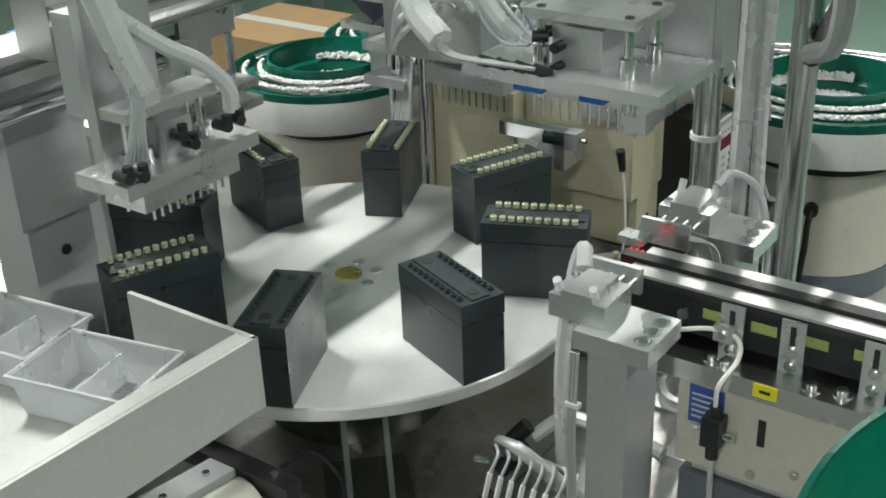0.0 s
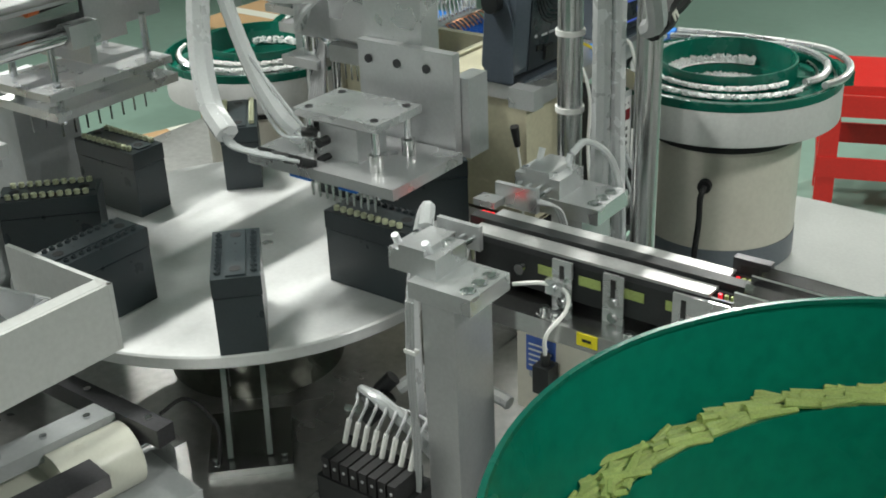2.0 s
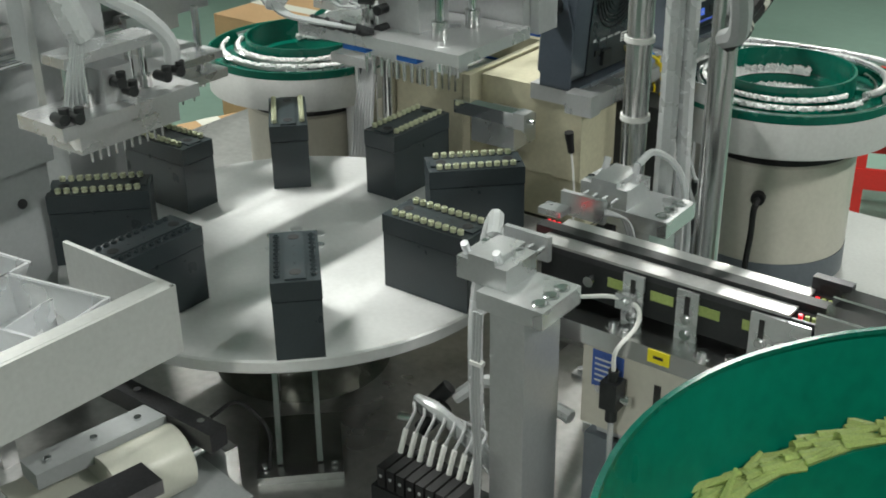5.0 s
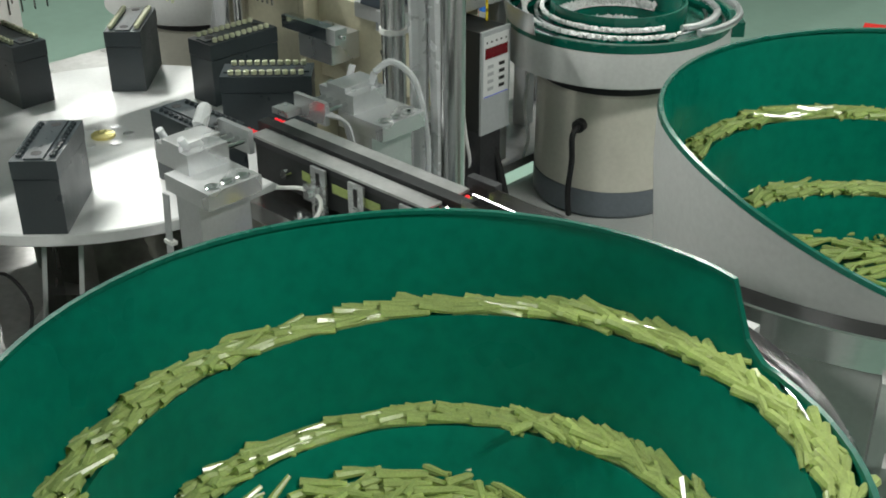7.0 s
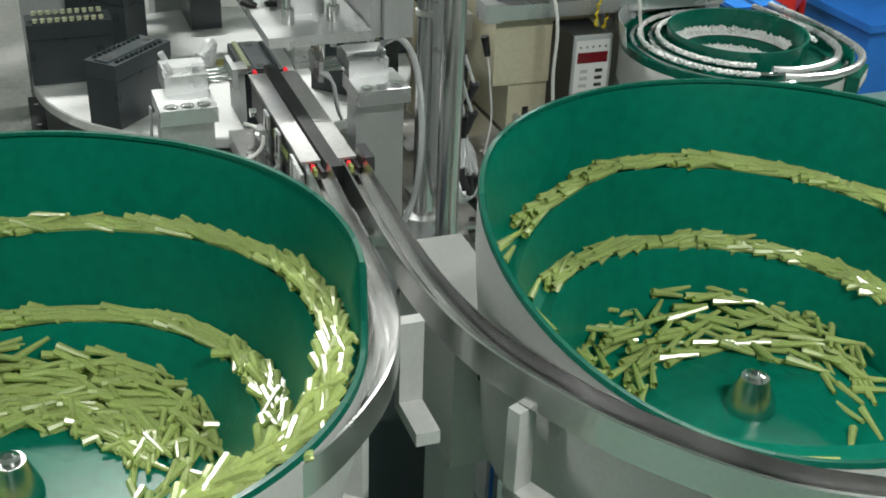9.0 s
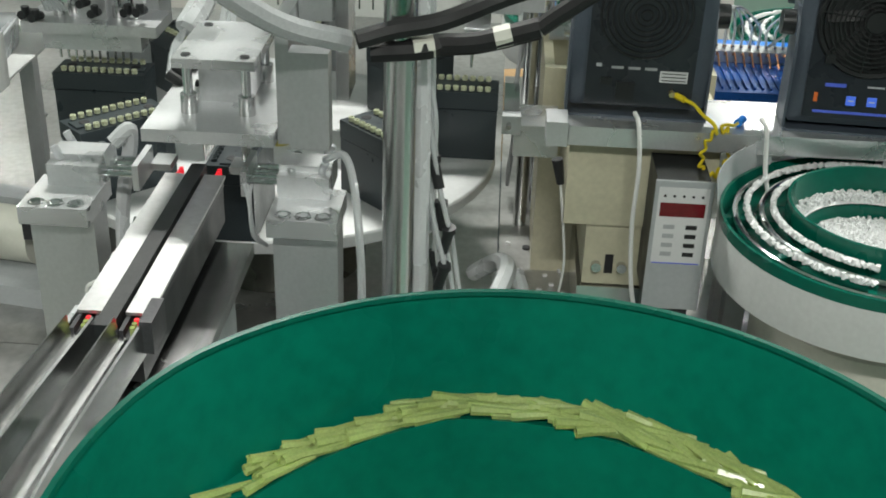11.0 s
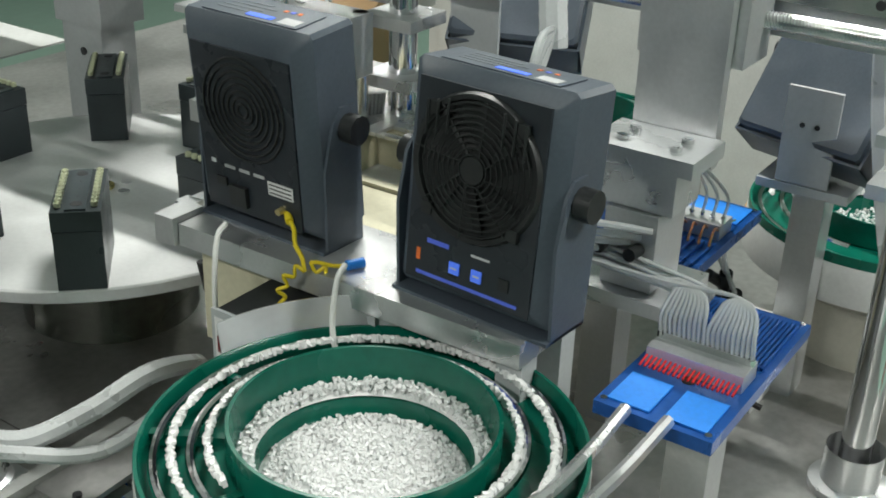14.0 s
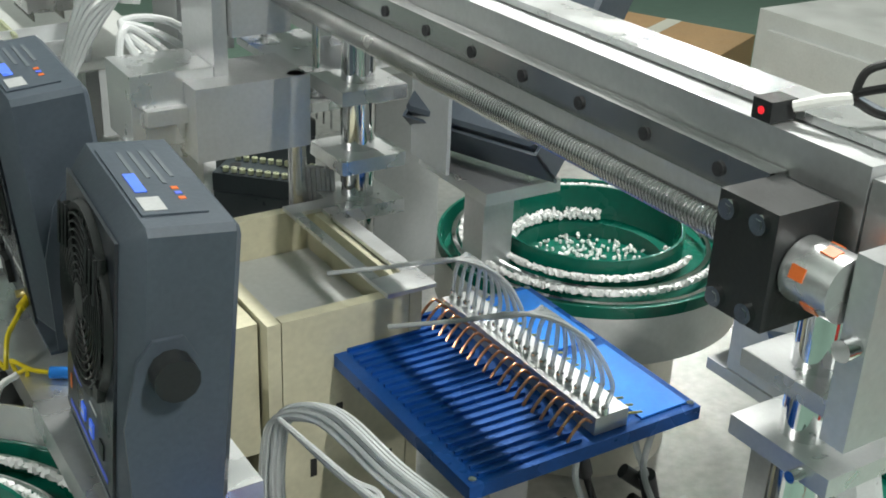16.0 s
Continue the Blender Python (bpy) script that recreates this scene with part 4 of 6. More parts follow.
part("tape", hose([(0.439, 0.283, 1.342), (0.438, 0.297, 1.346)], 0.0102), PAPER_ROLL, POST1, "pale tape on the plugs")
part("cable", hose([(0.46, 0.16, 1.34), (0.50, 0.10, 1.37), (0.53, 0.02, 1.44), (0.54, -0.05, 1.52)], 0.010, ribs=0.03), WIRE_GREY, POST1, "grey wrapped cable bundle")
part("cable", hose([(0.437, 0.32, 1.352), (0.43, 0.40, 1.42), (0.42, 0.46, 1.55)], 0.008), RUBBER, POST1)

bundle = thing("hose_bundle", "vertical bundle of milky wrapped hoses with black push fittings", "hose bundle", (0.36, 0.24, DECK))
part("hose", hose([(0.385, 0.200, 1.62), (0.383, 0.203, 1.45), (0.382, 0.206, 1.32), (0.380, 0.210, 1.20), (0.377, 0.213, 1.06), (0.372, 0.220, 1.00), (0.352, 0.240, 0.965), (0.318, 0.262, 0.950), (0.26, 0.29, 0.965), (0.20, 0.31, 0.985), (0.13, 0.30, 0.96), (0.09, 0.27, 0.92)], 0.011, step=14, ribs=0.04), HOSE_WHITE, bundle, "milky spiral-wrapped hose")
part("hose", hose([(0.398, 0.212, 1.60), (0.397, 0.216, 1.40), (0.396, 0.220, 1.25), (0.399, 0.222, 1.10), (0.395, 0.224, 1.02), (0.372, 0.244, 0.968), (0.33, 0.275, 0.945), (0.27, 0.31, 0.93), (0.20, 0.33, 0.95), (0.15, 0.325, 0.955)], 0.008, step=14, ribs=0.05), HOSE_WHITE, bundle, "milky spiral-wrapped hose")
part("hose", hose([(0.372, 0.218, 1.60), (0.370, 0.222, 1.40), (0.368, 0.226, 1.22), (0.366, 0.23, 1.12)], 0.006, step=10), HOSE_CLEAR, bundle)
for k, (x, y, z) in enumerate(((0.392, 0.238, 1.19), (0.388, 0.240, 1.145), (0.396, 0.243, 1.125), (0.384, 0.240, 1.085), (0.395, 0.240, 1.078), (0.402, 0.240, 1.088), (0.384, 0.252, 0.995), (0.374, 0.262, 0.982), (0.362, 0.268, 0.978))):
    tilt = 0.006 * ((k % 3) - 1)
    fit_bm = rod((x, y, z - 0.012), (x + tilt, y + tilt, z + 0.012), 0.0052, seg=12)
    rod((x + tilt * 1.1, y + tilt, z + 0.012), (x + tilt * 1.3, y + tilt, z + 0.018), 0.0066, fit_bm, 12)
    part("push_fitting", fit_bm, BLACK, bundle, "black push-in air fitting")
    part("air_tube", hose([(x + tilt, y + tilt, z + 0.016), (x - 0.004, y - 0.006, z + 0.06), (x - 0.008, y - 0.018, z + 0.13)], 0.0025, seg=6), HOSE_CLEAR, bundle)

# ---- shelf with two ionising fans ----
shelf = thing("fan_shelf", "thick aluminium shelf plate on legs", "shelf", (0.16, 0.57, 0.885))
part("plate", box(0.095, 0.199, 0.368, 0.738, 1.148, 1.170), ALU_MILLED, shelf, "milled aluminium plate", bevel=0.001)
for x, y in ((0.18, 0.58), (0.115, 0.58), (0.18, 0.725), (0.115, 0.725)):
    part("leg", box(x - 0.012, x + 0.012, y - 0.012, y + 0.012, 0.885, 1.148), GREY_PAINT, shelf, bevel=0.001)
part("clip", box(0.165, 0.205, 0.343, 0.367, 1.148, 1.176), ALU_MILLED, shelf, bevel=0.001)


def ion_fan(label, lean=-5):
    """A tilted desk fan: case with cut corners, round grille, rotor, control strip, side yoke with knobs. It looks along +x."""
    f = thing("ionising_fan", label, "fan", (0, 0, 0), group="ionising fans", local=True)
    W, H, D, ch = 0.150, 0.190, 0.066, 0.013
    t = pose(0, 0, 0.010, 0, lean, 0)
    prof = [(-W / 2, 0.004), (-W / 2 + 0.004, 0), (W / 2 - 0.004, 0), (W / 2, 0.004), (W / 2, H - 0.004), (W / 2 - 0.004, H), (-W / 2 + 0.004, H), (-W / 2, H - 0.004)]
    bm = bmesh.new()
    rings = []
    for x, k in ((-D, 0.0), (-D + 0.004, 1.0), (-0.012, 1.0), (0.0, 0.0)):
        ins = 0.004 if x == -D else ch if x == 0.0 else 0.0
        rings.append([bm.verts.new(t @ Vector((x, y * (1 - 2 * ins / W), H / 2 + (z - H / 2) * (1 - 2 * ins / H)))) for y, z in prof])
    for a, b in zip(rings, rings[1:]):
        for i in range(8):
            bm.faces.new((a[i], a[(i + 1) % 8], b[(i + 1) % 8], b[i]))
    bm.faces.new(list(reversed(rings[0])))
    bm.faces.new(rings[-1])
    part("case", bm, FANMAT, f, "slate grey plastic case", bevel=0.001)
    fp = part("front_panel", box(0.0002, 0.0022, -0.061, 0.061, 0.010, H - 0.012, m=t), FANFACE, f, "dark front panel", bevel=0.001)
    zc = 0.116
    face = t @ pose(0, 0, zc) @ pose(0, 0, 0, 0, 90, 0)
    bm = lathe([(0.0, 0.0024), (0.053, 0.0024), (0.055, 0.0062), (0.059, 0.0070), (0.061, 0.0024)], seg=48)
    bmesh.ops.transform(bm, matrix=face, verts=bm.verts[:])
    part("grille_ring", bm, BLACK, f, "round black grille ring")
    rotor = part("rotor", lathe([(0.0, 0.0042), (0.016, 0.0040), (0.016, 0.0026)], seg=24), FANBLADE, f, "black fan rotor")
    rotor.data.transform(face)
    for k in range(7):
        part("blade", box(-0.018, 0.019, -0.009, 0.009, -0.0004, 0.0004, m=face @ pose(0, 0, 0.003, 0, 0, k * 360 / 7) @ pose(0.033, 0, 0, 22, 0, 18)), FANBLADE, rotor)
    guard_hub = part("guard_hub", lathe([(0.0, 0.0086), (0.011, 0.0084), (0.011, 0.0070)], seg=20), BLACK, f, "black guard hub")
    guard_hub.data.transform(face)
    for r in (0.013, 0.018, 0.023, 0.028, 0.033, 0.038, 0.043, 0.048, 0.053):
        part("guard_ring", hose([face @ Vector((r * math.cos(k * 0.2618), r * math.sin(k * 0.2618), 0.0078)) for k in range(25)], 0.0008, seg=5, step=1), BLACK, guard_hub)
    for k in range(8):
        a = k * math.pi / 4 + 0.35
        part("guard_spoke", hose([face @ Vector((0.012 * math.cos(a), 0.012 * math.sin(a), 0.0078)), face @ Vector((0.057 * math.cos(a + 0.3), 0.057 * math.sin(a + 0.3), 0.0064))], 0.0009, seg=5, step=2), BLACK, guard_hub)
    for sy in (-1, 1):
        for sz in (-1, 1):
            part("guard_clip", cbox((0.0055, sy * 0.041, zc + sz * 0.041), (0.005, 0.010, 0.010), m=t), BLACK, f)
        for o in (0.026, 0.036, 0.046):
            part("guard_bar", hose([t @ Vector((0.0098, sy * o, zc + (0.058 - o * 0.25))), t @ Vector((0.0098, sy * o, zc + (0.030 - o * 0.25)))], 0.0011, seg=5, step=1), BLACK, f)
        part("yoke_arm", prism([(-0.056, -0.008), (-0.008, -0.008), (-0.006, 0.070), (-0.016, 0.112), (-0.026, 0.124), (-0.044, 0.124), (-0.052, 0.108)], sy * (W / 2 + 0.0015) - 0.0015, sy * (W / 2 + 0.0015) + 0.0015, m=pose(0, 0, 0.008) @ pose(0, 0, 0, 90, 0, 0) @ Matrix.Diagonal((1, 1, -1, 1))), FANMAT, f, "flat steel yoke arm", bevel=0.0006)
        kb = rod((-0.035, sy * (W / 2 + 0.003), 0.112), (-0.035, sy * (W / 2 + 0.017), 0.112), 0.0135, seg=12)
        part("knob", kb, BLACK, f, "black clamping knob", bevel=0.001)
    part("yoke_base", box(-0.055, -0.002, -W / 2 - 0.003, W / 2 + 0.003, 0.0, 0.003), FANMAT, f, bevel=0.0006)
    for k, (y, z) in enumerate(((-0.012, 0.030), (0.010, 0.030))):
        bt = part("button", cbox((0.0026, y, z), (0.0016, 0.010, 0.010), m=t), LED_BLUE, f, "small lit blue button", bevel=0.0005)
        part("button_mark", cbox((0.0036, y, z), (0.0004, 0.006, 0.0014), m=t), INK_WHITE, bt)
    part("button", cbox((0.0026, 0.036, 0.031), (0.0012, 0.010, 0.010), m=t), BLACK, f, bevel=0.0005)
    part("print_bar", cbox((0.0024, 0.012, 0.046), (0.0006, 0.018, 0.0018), m=t), INK_WHITE, f)
    part("print_bar", cbox((0.0024, -0.03, 0.046), (0.0006, 0.022, 0.004), m=t), INK_BLUE, f)
    part("print_bar", cbox((0.0024, 0.0, 0.0165), (0.0006, 0.100, 0.003), m=t), INK_BLUE, f)
    part("print_bar", cbox((0.0024, -0.049, 0.032), (0.0006, 0.004, 0.010), m=t), ORANGE, f)
    top = part("top_panel", box(-0.052, -0.014, -0.055, 0.055, H + 0.0002, H + 0.0012, m=t), FANMAT, f, "printed top panel")
    for k in range(4):
        part("print_bar", box(-0.048 + 0.007 * k, -0.0455 + 0.007 * k, -0.046, 0.0 + 0.01 * (k % 2), H + 0.0013, H + 0.0017, m=t), BASEGREY, top)
    part("print_bar", box(-0.026, -0.019, -0.008, 0.022, H + 0.0013, H + 0.0018, m=t), LED_BLUE, top, "lit blue strip")
    part("print_bar", box(-0.030, -0.017, 0.030, 0.050, H + 0.0013, H + 0.0017, m=t), WIRE_GREY, top)
    for k in range(3):
        part("print_dot", box(-0.045, -0.041, 0.016 + 0.008 * k, 0.020 + 0.008 * k, H + 0.0013, H + 0.0017, m=t), ORANGE if k != 1 else INK_BLUE, top)
    return f


FAN2 = ion_fan("slate grey ionising fan with blue buttons on an aluminium shelf")
FAN2.matrix_world = pose(0.187, 0.678, 1.170, 0, 0, -4)


def fan_back(label):
    """The same fan seen from its rear: vent rings, rating label, sockets. Its rear looks along +x."""
    f = ion_fan(label, 5)
    for o in f.children[:]:
        if o.name.split(".")[0] in ("front_panel", "grille_ring", "rotor", "guard_hub", "guard_clip", "guard_bar", "button", "print_bar"):
            for q in o.children[:]:
                bpy.data.objects.remove(q)
            bpy.data.objects.remove(o)
    t = pose(0, 0, 0.010, 0, 5, 0)
    part("rear_panel", box(0.0002, 0.0022, -0.058, 0.058, 0.008, 0.166, m=t), FANFACE, f, "dark rear panel", bevel=0.001)
    face = t @ pose(0, 0, 0.112) @ pose(0, 0, 0, 0, 90, 0)
    for r in (0.006, 0.012, 0.018, 0.024, 0.030, 0.036, 0.042, 0.048):
        part("vent_ring", hose([face @ Vector((r * math.cos(k * 0.2618), r * math.sin(k * 0.2618), 0.0030)) for k in range(25)], 0.0014, seg=5, step=1), BLACK, f)
    part("rating_label", cbox((0.0026, 0.036, 0.044), (0.0006, 0.030, 0.013), m=t), LABEL_WHITE, f, "white rating label")
    for k in range(3):
        part("label_line", cbox((0.0032, 0.036, 0.040 + 0.004 * k), (0.0004, 0.026, 0.0010), m=t), INK, f)
        part("print_bar", cbox((0.0026, -0.025 + 0.018 * k, 0.052), (0.0006, 0.013, 0.003), m=t), WIRE_GREY, f)
    part("print_bar", cbox((0.0026, -0.045, 0.054), (0.0006, 0.006, 0.004), m=t), INK_WHITE, f)
    part("switch", cbox((0.003, -0.036, 0.036), (0.003, 0.012, 0.008), m=t), BLACK, f)
    part("socket", cbox((0.004, -0.015, 0.026), (0.006, 0.020, 0.020), m=t), BLACK, f)
    part("earth_screw", rod(t @ Vector((0.002, 0.036, 0.026)), t @ Vector((0.009, 0.036, 0.026)), 0.0032, seg=10), GOLD, f)
    return f


FAN1 = fan_back("slate grey ionising fan showing its vented rear panel")
FAN1.matrix_world = pose(0.170, 0.441, 1.170, 0, 0, -2)
copy_thing(FAN2, pose(-0.275, 0.445, 1.222, 0, 45, 200))
FAN4 = copy_thing(FAN2, pose(-0.340, 0.790, 1.160, 0, 40, 165))
fs = thing("fan_stand", "aluminium stand plate under a tilted fan", "stand", (-0.335, 0.795, 0.885))
part("post", box(-0.360, -0.320, 0.780, 0.815, 0.885, 1.148), ALU, fs, bevel=0.002)
part("plate", box(-0.375, -0.290, 0.745, 0.845, 1.148, 1.158), GREY_PAINT, fs, bevel=0.001)
part("upright", box(-0.296, -0.291, 0.765, 0.822, 1.159, 1.265), GREY_PAINT, fs, "grey yoke plate with two holes", bevel=0.001)
for y in (0.785, 0.801):
    part("hole", rod((-0.2908, y, 1.225), (-0.2902, y, 1.225), 0.003, seg=10), INK, fs)
fs = thing("fan_stand", "aluminium stand plate under a tilted fan", "stand", (-0.25, 0.455, 0.885))
part("post", box(-0.297, -0.262, 0.425, 0.460, 0.885, 1.208), ALU, fs, bevel=0.002)
part("plate", box(-0.317, -0.232, 0.385, 0.505, 1.208, 1.220), ALU_MILLED, fs, bevel=0.001)
part("upright", box(-0.226, -0.222, 0.385, 0.450, 1.221, 1.315), GREY_PAINT, fs, "grey yoke plate", bevel=0.001)
coil = thing("coiled_cord", "yellow coiled earth cord hanging from the shelf", "cord", (0.198, 0.527, 1.15))


def coil_point(k, grow=0.0):
    """A point of the hanging ring, which faces out from the shelf's corner."""
    r, a = 0.0205 + 0.0075 * (k % 2) + grow, k * 0.2417 + 1.75
    u = r * math.cos(a)
    return (0.203 - 0.66 * u, 0.529 + 0.75 * u, 1.149 + r * 1.12 * math.sin(a))


part("coil", hose([coil_point(k) for k in range(26)], 0.0018, seg=6, step=4), YELLOW, coil)
part("lead", hose([(0.180, 0.487, 1.201), (0.188, 0.500, 1.198), (0.198, 0.510, 1.190), (0.203, 0.522, 1.182), coil_point(0)], 0.0021, seg=6), YELLOW, coil)
part("plug", rod((0.172, 0.479, 1.203), (0.183, 0.491, 1.2005), 0.0036), YELLOW, coil)
part("lead", hose([coil_point(25), (0.199, 0.537, 1.181), (0.190, 0.546, 1.177), (0.178, 0.553, 1.1755)], 0.0018, seg=6), YELLOW, coil)
part("terminal", rod((0.180, 0.552, 1.1755), (0.166, 0.560, 1.1755), 0.0045), BLUE_LIGHT, coil, "blue ring terminal")
for y, k in ((0.440, 0), (0.575, 1)):
    cab = thing("power_cord", "white power cord from a fan", "cord", (0.21, y, 0.95), move=(0, 0, -0.013))
    part("cable", hose([(0.206, y - 0.004, 1.205), (0.222, y, 1.196), (0.232, y + 0.004, 1.15), (0.230, y + 0.004 + 0.02 * k, 1.08), (0.232, y + 0.012, 1.0), (0.226, y + 0.03, 0.94), (0.21, y + 0.04, 0.899)], 0.0026, seg=8, step=8), WIRE_WHITE, cab)

nest = thing("cream_base", "cream resin machine base with bolts under the fan shelf", "machine base", (0.12, 0.42, 0.885))
part("body", box(0.012, 0.175, 0.372, 0.540, 1.040, 1.166), CREAM, nest, "cream resin body", bevel=0.006)
part("lower_body", box(0.02, 0.170, 0.40, 0.515, 0.960, 1.040), CREAM, nest, "cream resin foot", bevel=0.004)
part("steel_foot", box(0.015, 0.175, 0.395, 0.52, 0.885, 0.958), STEEL, nest, bevel=0.001)
part("trough_wall", box(-0.135, -0.123, 0.345, 0.555, 0.885, 1.170), CREAM, nest, "cream resin trough wall", bevel=0.002)
part("trough_wall", box(-0.002, 0.010, 0.345, 0.555, 0.885, 1.170), CREAM, nest, "cream resin trough wall", bevel=0.002)
part("trough_wall", box(-0.122, -0.003, 0.345, 0.357, 0.885, 1.170), CREAM, nest, "cream resin trough wall", bevel=0.002)
part("trough_wall", box(-0.122, -0.003, 0.543, 0.555, 0.885, 1.170), CREAM, nest, "cream resin trough wall", bevel=0.002)
part("trough_floor", box(-0.122, -0.003, 0.358, 0.542, 1.118, 1.128), WHITE_PAINT, nest, "white trough floor")
part("cover_frame", box(-0.146, -0.098, 0.352, 0.372, 1.171, 1.175), ALU_MILLED, nest, "thin metal cover frame", bevel=0.0006)
part("cover_frame", box(-0.146, -0.098, 0.528, 0.560, 1.171, 1.175), ALU_MILLED, nest, "thin metal cover frame", bevel=0.0006)
part("cover_frame", box(-0.146, -0.130, 0.373, 0.527, 1.171, 1.175), ALU_MILLED, nest, "thin metal cover frame", bevel=0.0006)
part("cover_frame", box(-0.108, -0.098, 0.373, 0.527, 1.171, 1.175), ALU_MILLED, nest, "thin metal cover frame", bevel=0.0006)
for x, z in ((-0.055, 1.070), (-0.105, 1.005), (-0.03, 1.02)):
    part("slot", box(x - 0.003, x + 0.003, 0.5552, 0.556, z - 0.009, z + 0.009), INK, nest)
for y in (0.415, 0.445, 0.47, 0.50):
    part("screw", bolt((0.170, y, 0.985), 0.006, 0.008, axis=(1, 0, 0)), STEEL, nest)
part("slot", box(0.1705, 0.1712, 0.425, 0.435, 0.975, 1.0), INK, nest)
ctl = thing("feeder_controller", "grey feeder controller with a dark red display", "controller", (0.25, 0.49, 0.92), move=(0.008, 0.002, -0.003))
part("case", box(0.135, 0.243, 0.4615, 0.5185, 0.985, 1.137), BLACK, ctl, "black controller case", bevel=0.002)
face = part("faceplate", box(0.243, 0.2465, 0.459, 0.521, 0.983, 1.139), GREY_PAINT, ctl, "light grey faceplate", bevel=0.001)
part("overlay", box(0.2466, 0.2470, 0.463, 0.517, 1.040, 1.132), LABEL_WHITE, face, "printed overlay")
part("display", box(0.2471, 0.2478, 0.466, 0.514, 1.098, 1.114), DISPLAY_RED, face, "dark red display")
for k in range(5):
    part("lamp", rod((0.247, 0.470 + 0.010 * k, 1.122), (0.2476, 0.470 + 0.010 * k, 1.122), 0.0016, seg=8), INK, face)
for k in range(4):
    for j in range(2):
        part("key", box(0.2471, 0.2476, 0.472 + 0.024 * j, 0.484 + 0.024 * j, 1.050 + 0.011 * k, 1.055 + 0.011 * k), INK if j else WIRE_GREY, face)
part("frame_line", box(0.2471, 0.2474, 0.464, 0.5155, 1.0405, 1.0418), INK_BLUE, face)
part("stand", box(0.14, 0.238, 0.468, 0.512, 0.888, 0.985), DARKSTEEL, ctl, bevel=0.001)
part("cable", hose([(0.22, 0.50, 0.985), (0.235, 0.505, 0.94), (0.245, 0.515, 0.88), (0.25, 0.53, 0.80), (0.24, 0.55, 0.70)], 0.006), RUBBER, ctl)
plug = thing("sensor_plug", "black sensor plug on a thin white lead", "plug", (0.21, 0.36, 1.12), move=(-0.05, -0.012, -0.02))
part("body", rod((0.213, 0.372, 1.135), (0.214, 0.378, 1.105), 0.0065, r1=0.0045), RUBBER, plug)
part("lead", hose([(0.214, 0.378, 1.105), (0.216, 0.384, 1.06), (0.214, 0.39, 1.0), (0.206, 0.385, 0.94)], 0.0016, seg=6), WIRE_WHITE, plug)
cyl = thing("air_cylinder", "bright aluminium air cylinder reaching over the turntable", "air cylinder", (0.12, 0.25, 1.15), move=(-0.022, -0.008, -0.008))
part("barrel", box(0.040, 0.138, 0.305, 0.323, 1.140, 1.158), CHROME, cyl, "bright drawn barrel", bevel=0.002)
part("end_cap", box(0.138, 0.156, 0.303, 0.325, 1.138, 1.160), ALU_MILLED, cyl, bevel=0.001)
part("mount", box(0.06, 0.13, 0.318, 0.371, 1.10, 1.139), ALU_MILLED, cyl, bevel=0.001)
part("fitting", rod((0.156, 0.311, 1.15), (0.166, 0.311, 1.15), 0.003), STEEL, cyl)

# ---- pick head over the rail ----
PICK_HEAD = thing("pick_head", "milled aluminium pick head with guide rods, needles and milky hoses", "pick head", (0, 0, 0), local=True)
part("lower_plate", box(-0.10, 0.105, -0.060, 0.060, 0.0, 0.012), ALU_MILLED, PICK_HEAD, "milled lower plate", bevel=0.001)
part("upper_plate", box(-0.045, 0.070, -0.038, 0.038, 0.058, 0.067), ALU_MILLED, PICK_HEAD, "milled upper plate", bevel=0.001)
for x in (-0.032, 0.058):
    for y in (-0.027, 0.027):
        rodp = part("guide_rod", rod((x, y, -0.02), (x, y, 0.058), 0.0045), CHROME, PICK_HEAD, "polished guide rod")
        part("bushing", rod((x, y, 0.012), (x, y, 0.030), 0.0078), STEEL, rodp)
        part("screw", bolt((x, y, 0.067), 0.0045, 0.001), DARKSTEEL, PICK_HEAD)
part("cylinder_body", box(-0.022, 0.030, -0.024, 0.024, 0.012, 0.050), ALU, PICK_HEAD, "compact air cylinder", bevel=0.001)
for y in (-0.010, 0.010):
    fitp = rod((-0.022, y - 0.02, 0.040), (-0.036, y - 0.026, 0.040), 0.0055)
    rod((-0.012, -0.024, 0.022 + y), (-0.012, -0.038, 0.022 + y), 0.0052, fitp)
    part("push_fitting", fitp, BLACK, PICK_HEAD, "black push-in air fitting")
part("back_plate", box(-0.035, 0.095, 0.062, 0.074, 0.0, 0.118), ALU, PICK_HEAD, "tall aluminium back plate", bevel=0.001)
for x in (-0.02, 0.02, 0.06):
    part("screw", bolt((x, 0.062, 0.098), 0.005, 0.002, axis=(0, -1, 0)), DARKSTEEL, PICK_HEAD)
part("side_web", box(0.085, 0.105, 0.075, 0.110, 0.0, 0.09), ALU, PICK_HEAD, bevel=0.001)
part("slide_block", box(-0.035, 0.045, 0.075, 0.105, 0.10, 0.24), ALU_MILLED, PICK_HEAD, "vertical slide block", bevel=0.001)
part("top_bracket", box(-0.045, 0.060, 0.035, 0.105, 0.210, 0.222), ALU_MILLED, PICK_HEAD, bevel=0.001)
for x in (-0.03, 0.0, 0.04):
    part("knurled_nut", rod((x, 0.055, 0.222), (x, 0.055, 0.236), 0.009), STEEL, PICK_HEAD)
for x in (-0.015, 0.012):
    part("push_fitting", rod((x - 0.01, 0.04, 0.185), (x - 0.026, 0.022, 0.180), 0.006), BLACK, PICK_HEAD)
part("lift_rod", rod((0.005, 0.062, 0.24), (0.005, 0.062, 0.52), 0.010), CHROME, PICK_HEAD)
